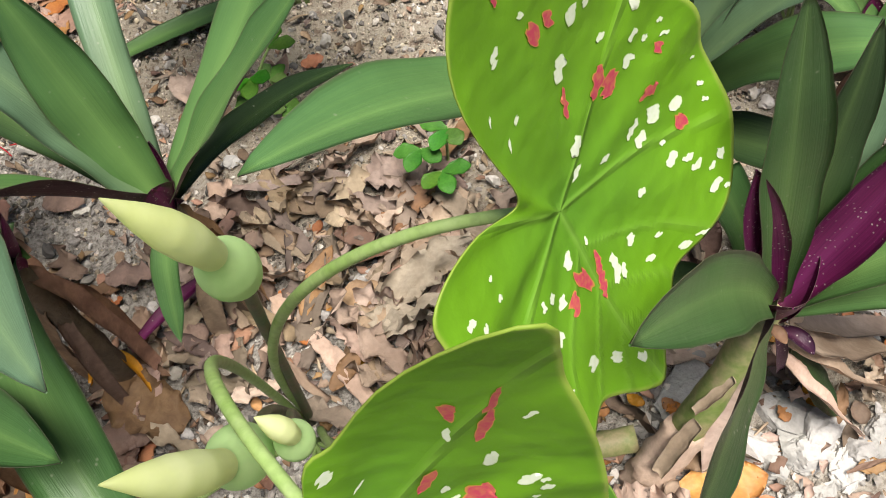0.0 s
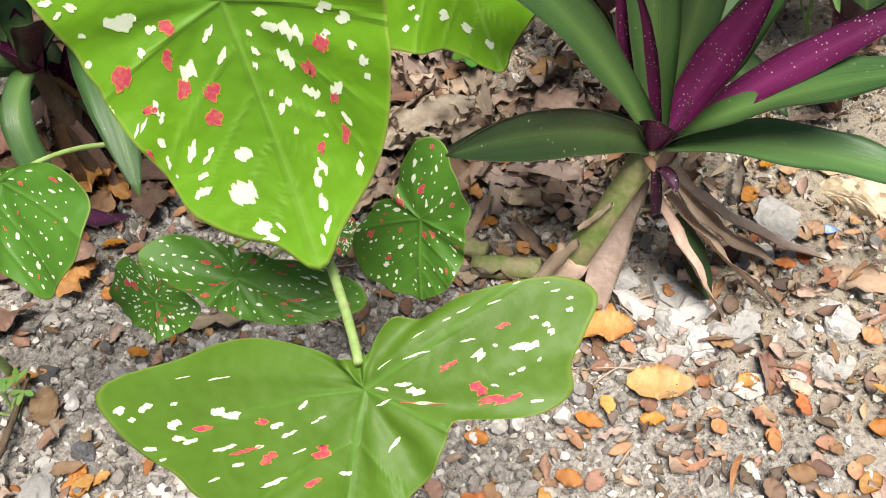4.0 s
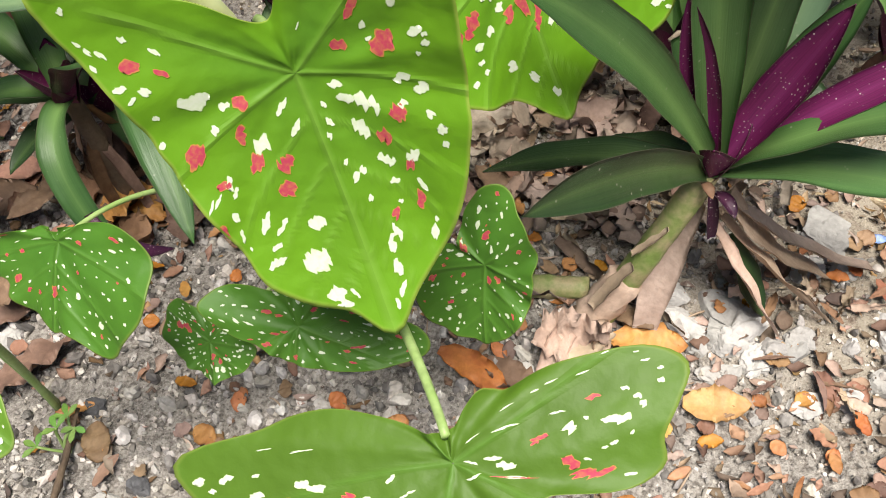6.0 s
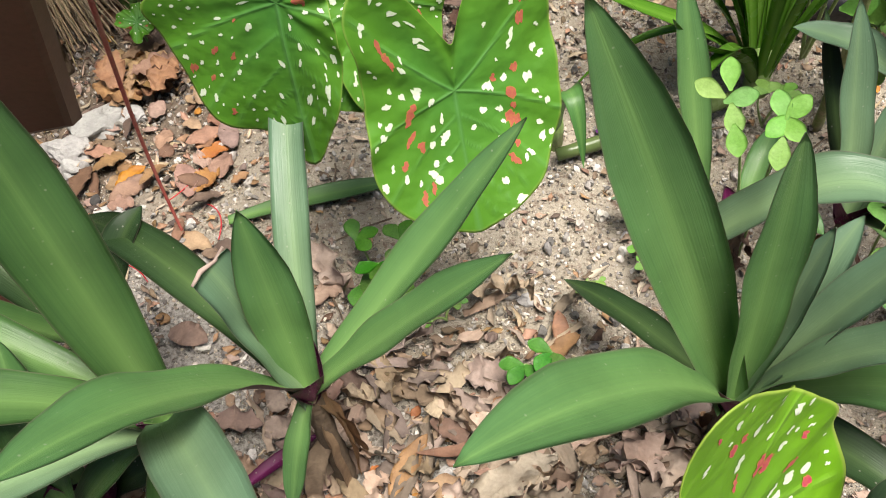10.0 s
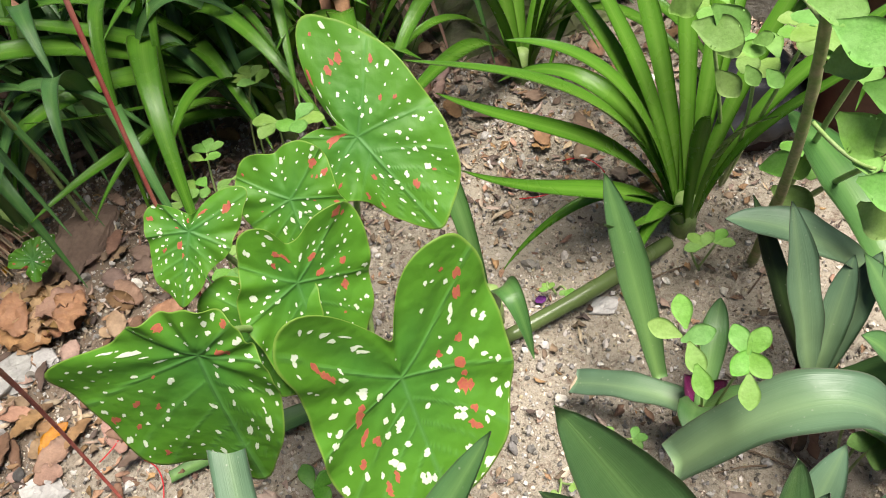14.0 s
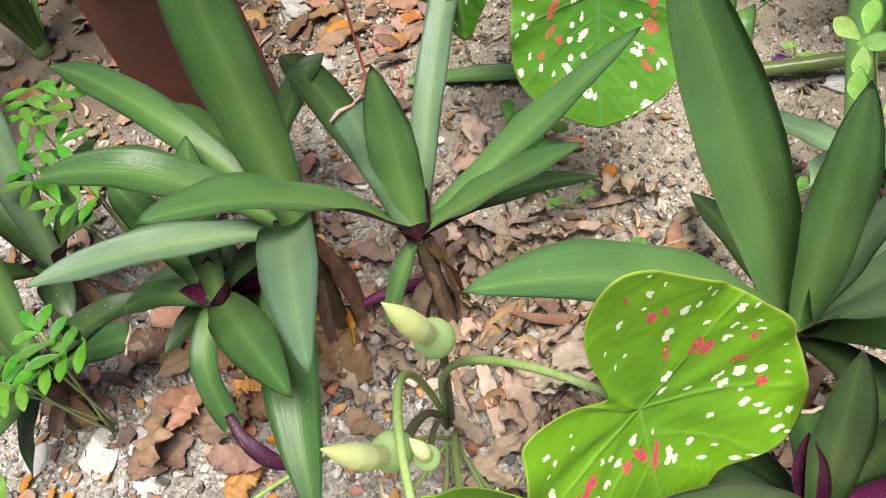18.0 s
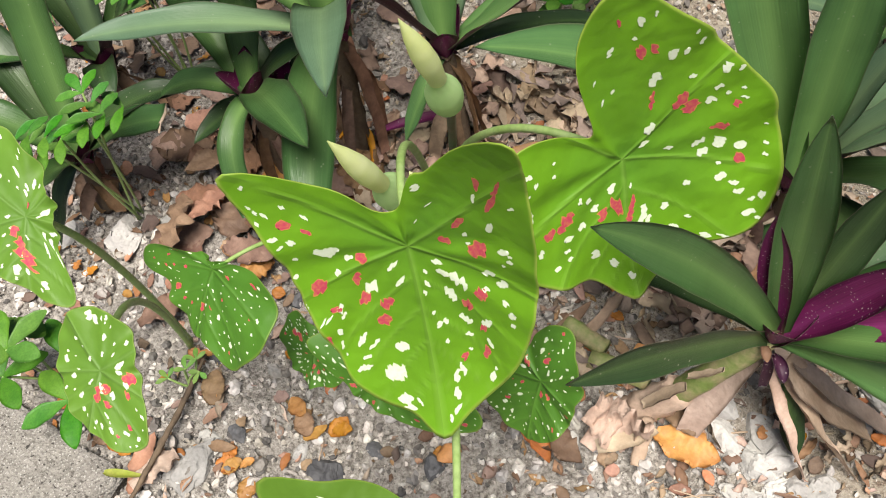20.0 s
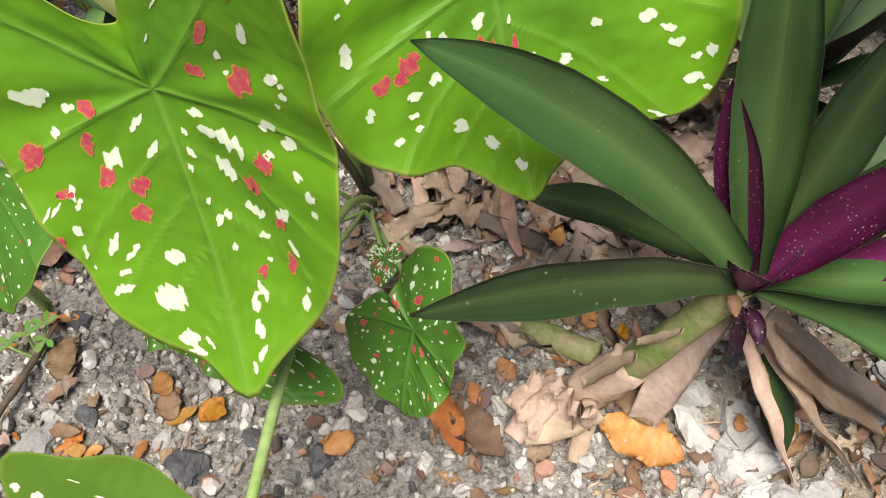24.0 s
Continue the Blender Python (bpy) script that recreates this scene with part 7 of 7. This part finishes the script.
for k in range(420):
    x, y = by_litter(-0.8, 0.45, -0.2, 0.45 if k % 4 else 1.0)
    dead_leaf(x, y, rng.uniform(0.010, 0.022), rng.uniform(0.007, 0.014), rng.uniform(0, 6.28), 1500 + k, label="", curl=0.35, heap=orange if k % 3 == 0 else small)
for k in range(170):
    x, y = rng.normal(-0.09, 0.15), rng.normal(0.40, 0.09)
    dead_leaf(x, y, rng.uniform(0.03, 0.09), rng.uniform(0.008, 0.022), rng.uniform(0, 6.28), 2000 + k, "dry", "", rng.uniform(0, 0.008), 0.4, heap=tangle)
for k in range(380):
    x, y = rng.uniform(-1.0, 0.5), rng.uniform(1.0, 1.75)
    dead_leaf(x, y, rng.uniform(0.02, 0.06), rng.uniform(0.014, 0.032), rng.uniform(0, 6.28), 2300 + k, "dead", "", rng.uniform(0, 0.012), 0.6, heap=rear)
for k in range(330):
    x, y = rng.uniform(-1.35, -0.4), rng.uniform(0.1, 1.1)
    dead_leaf(x, y, rng.uniform(0.02, 0.055), rng.uniform(0.014, 0.03), rng.uniform(0, 6.28), 2800 + k, "dead", "", rng.uniform(0, 0.008), 0.6, heap=rear)
pile("brown_litter", small, "heap", "scattered small brown dead leaves")
pile("orange_litter", orange, "heap_orange", "scattered small orange dead leaves")
pile("tan_litter", tangle, "heap_tan", "tangle of withered tan strap leaves under the caladium")
pile("rear_litter", rear, "heap", "deep layer of brown dead leaves below the back plants")
solo("yellow_leaf", strap([(-0.335, 0.305, 0.03), (-0.315, 0.325, 0.06), (-0.312, 0.335, 0.02), (-0.290, 0.30, 0.015)], 0.014, [M["dead_orange"], M["dead_orange"]], "oval", 0.8, 0, 60), (-0.335, 0.305, 0), "curled yellow-orange fallen leaf", "dead leaf")
solo("fallen_petal", strap([(-0.31, 0.335, 0.02), (-0.28, 0.36, 0.035), (-0.245, 0.405, 0.02)], 0.016, [M["purple"], M["purple"]], "lance", 0.6, seed=3), (-0.31, 0.335, 0), "torn magenta boat lily leaf on the litter", "leaf")
dead_leaf(0.0, 0.85, 0.014, 0.012, 0.4, 950, "petal", "fallen purple flower petal on sand", curl=0.2)
dead_leaf(0.305, 0.335, 0.016, 0.008, 0.2, 951, "blue", "torn blue scrap of wrapper", curl=0.2)


dead_leaf(-0.178, 0.641, 0.024, 0.018, 0.3, 952, "dead_orange", "small flat orange dead leaf on bare sand", 0.001, 0.15)
solo("lime_leaf", strap([(-0.300, -0.112, 0.018), (-0.285, -0.108, 0.024), (-0.262, -0.092, 0.018)], 0.010, [M["lime"], M["lime"]], "oval", 0.5, 10, 30), (-0.30, -0.112, 0), "narrow yellow-green fallen leaf on the slab", "dead leaf")
for k, (x, y, a) in enumerate(((-0.47, 0.60, 0.4), (-0.44, 0.66, 2.1), (-0.50, 0.72, 1.2), (0.02, 1.02, 0.2), (0.08, 1.05, 2.6), (-0.52, 0.58, 2.9))):
    d = np.array((np.cos(a), np.sin(a), 0))
    c = np.array((x, y, float(ground_height(x, y)) + 0.006))
    solo("plastic_string", tube(bezier([c - d * 0.03, c + np.array((d[1], -d[0], 0.5)) * 0.02, c + d * 0.03], 12), [0.0008, 0.0008], M["string"], 6), tuple(c), "thin scrap of red plastic string on the soil", "plastic string", "red string scraps")


# ---- stems, post, broom and the rest ----
solo("fallen_twig", tube(bezier([(-0.05, 0.79, 0.012), (0.05, 0.83, 0.02), (0.16, 0.90, 0.015)], 16), [0.008, 0.010, 0.009], M["lily"], 10, 1, 0.04), (-0.05, 0.79, 0), "long green twig lying across the sand", "twig")
solo("lying_leaf", strap([(-0.42, 0.66, 0.01), (-0.33, 0.70, 0.02), (-0.22, 0.74, 0.012)], 0.03, [M["rhoeo"], M["rhoeo"]], "lance", 0.3), (-0.42, 0.66, 0), "green strap leaf lying on the sand", "leaf")
solo("runner", tube(bezier([(-0.30, 0.03, 0.014), (-0.265, -0.05, 0.022), (-0.262, -0.12, 0.02), (-0.236, -0.20, 0.017)], 34), [0.0016, 0.0032, 0.0022, 0.003], M["bark"], 8, 2, 0.22), (-0.26, 0.02, 0), "dry creeping runner across the slabs", "runner")
solo("hanging_stem", tube(bezier([(-0.30, 0.70, 0.262), (-0.30, 0.71, 0.42), (-0.275, 0.70, 0.56), (-0.24, 0.72, 1.0)], 30), [0.0014, 0.0018, 0.0022], M["vine"], 8), (-0.30, 0.70, 0.27), "thin red stem hanging down over the caladium", "stem")
solo("red_stem", tube(bezier([(-0.47, 0.64, -0.005), (-0.50, 0.68, 0.18), (-0.41, 0.60, 0.33), (-0.26, 0.44, 0.75)], 36), [0.0018, 0.0022, 0.0035], M["vine"], 8), (-0.47, 0.64, 0), "thin red-brown bare stem bent to the ground", "stem")
stand = thing("painted_stand", (-0.62, 0.50, 0), "brown painted stand with a broad post and slanting board", "stand")


def board(corners, normal, thick, mat):
    """A plank with softened edges from four corners."""
    c, n = np.asarray(corners, float), unit(normal)
    mid = c.mean(0)
    v = [p - n * thick / 2 for p in c] + [p + (mid - p) * 0.03 + n * thick / 2 for p in c] + [p + n * (thick / 2 - 0.004) for p in c]
    f = [(3, 2, 1, 0), (4, 5, 6, 7)]
    for k in range(4):
        m = (k + 1) % 4
        f += [(k, m, 8 + m, 8 + k), (8 + k, 8 + m, 4 + m, 4 + k)]
    return np.array(v), f, M[mat], None, None, False


part("post", board([(-0.70, 0.50, -0.02), (-0.545, 0.54, -0.02), (-0.545, 0.54, 0.95), (-0.70, 0.50, 0.95)], (0.25, -0.97, 0), 0.06, "paint"), stand, "broad brown painted post")
part("board", board([(-0.66, 0.475, 0.27), (-0.416, 0.52, 0.30), (-0.30, 0.44, 0.60), (-0.56, 0.36, 0.60)], (0.2, -0.9, 0.4), 0.025, "paint"), stand, "brown painted slanting board")
trunk = thing("shrub", (-0.80, 0.93, 0), "brown shrub with two bare stems, leafy top added out of sight", "shrub")
part("trunk", tube(bezier([(-0.80, 0.93, -0.02), (-0.80, 0.92, 0.1), (-0.82, 0.90, 0.5)], 16), [0.05, 0.032, 0.026], M["bark"], 14, 5, 0.05), trunk)
part("branch", tube(bezier([(-0.78, 0.93, 0.02), (-0.74, 0.92, 0.15), (-0.76, 0.90, 0.5)], 14), [0.028, 0.018, 0.014], M["bark"], 12, 6, 0.05), trunk)
# limbs and crown stand out of sight, added to shade the back corner
part("limb", tube(bezier([(-0.82, 0.90, 0.45), (-0.84, 0.92, 0.9), (-0.55, 0.88, 1.35)], 16), [0.026, 0.02, 0.010], M["bark"], 10, 7, 0.05), trunk)
part("limb", tube(bezier([(-0.76, 0.90, 0.45), (-0.74, 0.88, 1.0), (-0.30, 0.85, 1.5)], 16), [0.015, 0.012, 0.006], M["bark"], 10, 8, 0.05), trunk)
rng = np.random.default_rng(29)
cv, cf, cn = [], [], 0
while len(cv) < 380:
    p = rng.normal(size=3) * (0.26, 0.22, 0.12) + (-0.36, 0.86, 1.5)
    if p[2] < 1.25 or noise.noise(Vector(p * 5.0)) < -0.08:
        continue
    d = unit(rng.normal(size=3) * (1, 1, 0.4))
    v, f, *_ = strap([p, p + d * 0.03 + (0, 0, 0.006), p + d * 0.065], 0.034, [None], "oval", 0.3, rng.uniform(-40, 40), nu=6, nv=3)
    cv.append(v)
    cf.append(np.asarray(f) + cn)
    cn += len(v)
part("crown", (np.concatenate(cv), np.concatenate(cf), M["weed_deep"]), trunk, "unseen leafy crown added to shade the back corner")
broom = thing("broom", (-0.72, 1.02, 0), "stiff palm-rib broom lying behind the trunk", "broom")
rng = np.random.default_rng(23)
bv, bf, st0 = [], [], 0
for k in range(110):
    a = np.array((-0.98, 1.25, 0.10)) + rng.normal(0, 0.012, 3)
    b = np.array((-0.74, 1.0, 0.02)) + rng.normal(0, 1, 3) * (0.035, 0.03, 0.012)
    v, f, _ = tube(np.linspace(a, b, 4) + np.outer([0, 0.4, 0.5, 0], rng.normal(0, 0.008, 3)), [0.0016, 0.001], None, 5)
    bv.append(v)
    bf += [tuple(i + st0 for i in q) for q in f]
    st0 += len(v)
part("ribs", (np.concatenate(bv), bf, M["straw"]), broom, "bundle of dry palm ribs")
part("binding", tube(np.linspace((-0.93, 1.20, 0.088), (-0.90, 1.17, 0.08), 4), 0.03, M["bark"], 14), broom, "cord binding")
bole = thing("tree_trunk", (0.42, 1.42, 0), "grey tree trunk with pale lichen behind the strap lily", "tree trunk")
part("bole", tube(bezier([(0.42, 1.42, -0.03), (0.425, 1.43, 0.35), (0.43, 1.45, 1.3)], 24), [0.115, 0.085, 0.078, 0.074], M["stone_bark"], 26, 9, 0.03), bole)
bag = thing("planter_bag", (0.30, 1.10, 0), "crumpled black plastic planter bag", "planter bag")
part("bag", (lambda v, f: (v + np.array((0.30, 1.10, 0.05)), f, M["black"]))(*blob(np.random.default_rng(31), 0.075, (1, 0.9, 0.75), 4, 0.3)), bag)
pot = thing("plant_pot", (0.47, 1.08, 0), "dark brown plant pot beside the lily", "plant pot")
part("pot", tube(np.array([(0.47, 1.08, -0.01), (0.47, 1.08, 0.12), (0.47, 1.08, 0.28), (0.47, 1.08, 0.30)]), [0.09, 0.105, 0.12, 0.12], M["paint"], 36), pot)
part("rim", tube(np.array([(0.47, 1.08, 0.285), (0.47, 1.08, 0.315)]), [0.13, 0.13], M["paint"], 36), pot, "rolled rim of the pot")
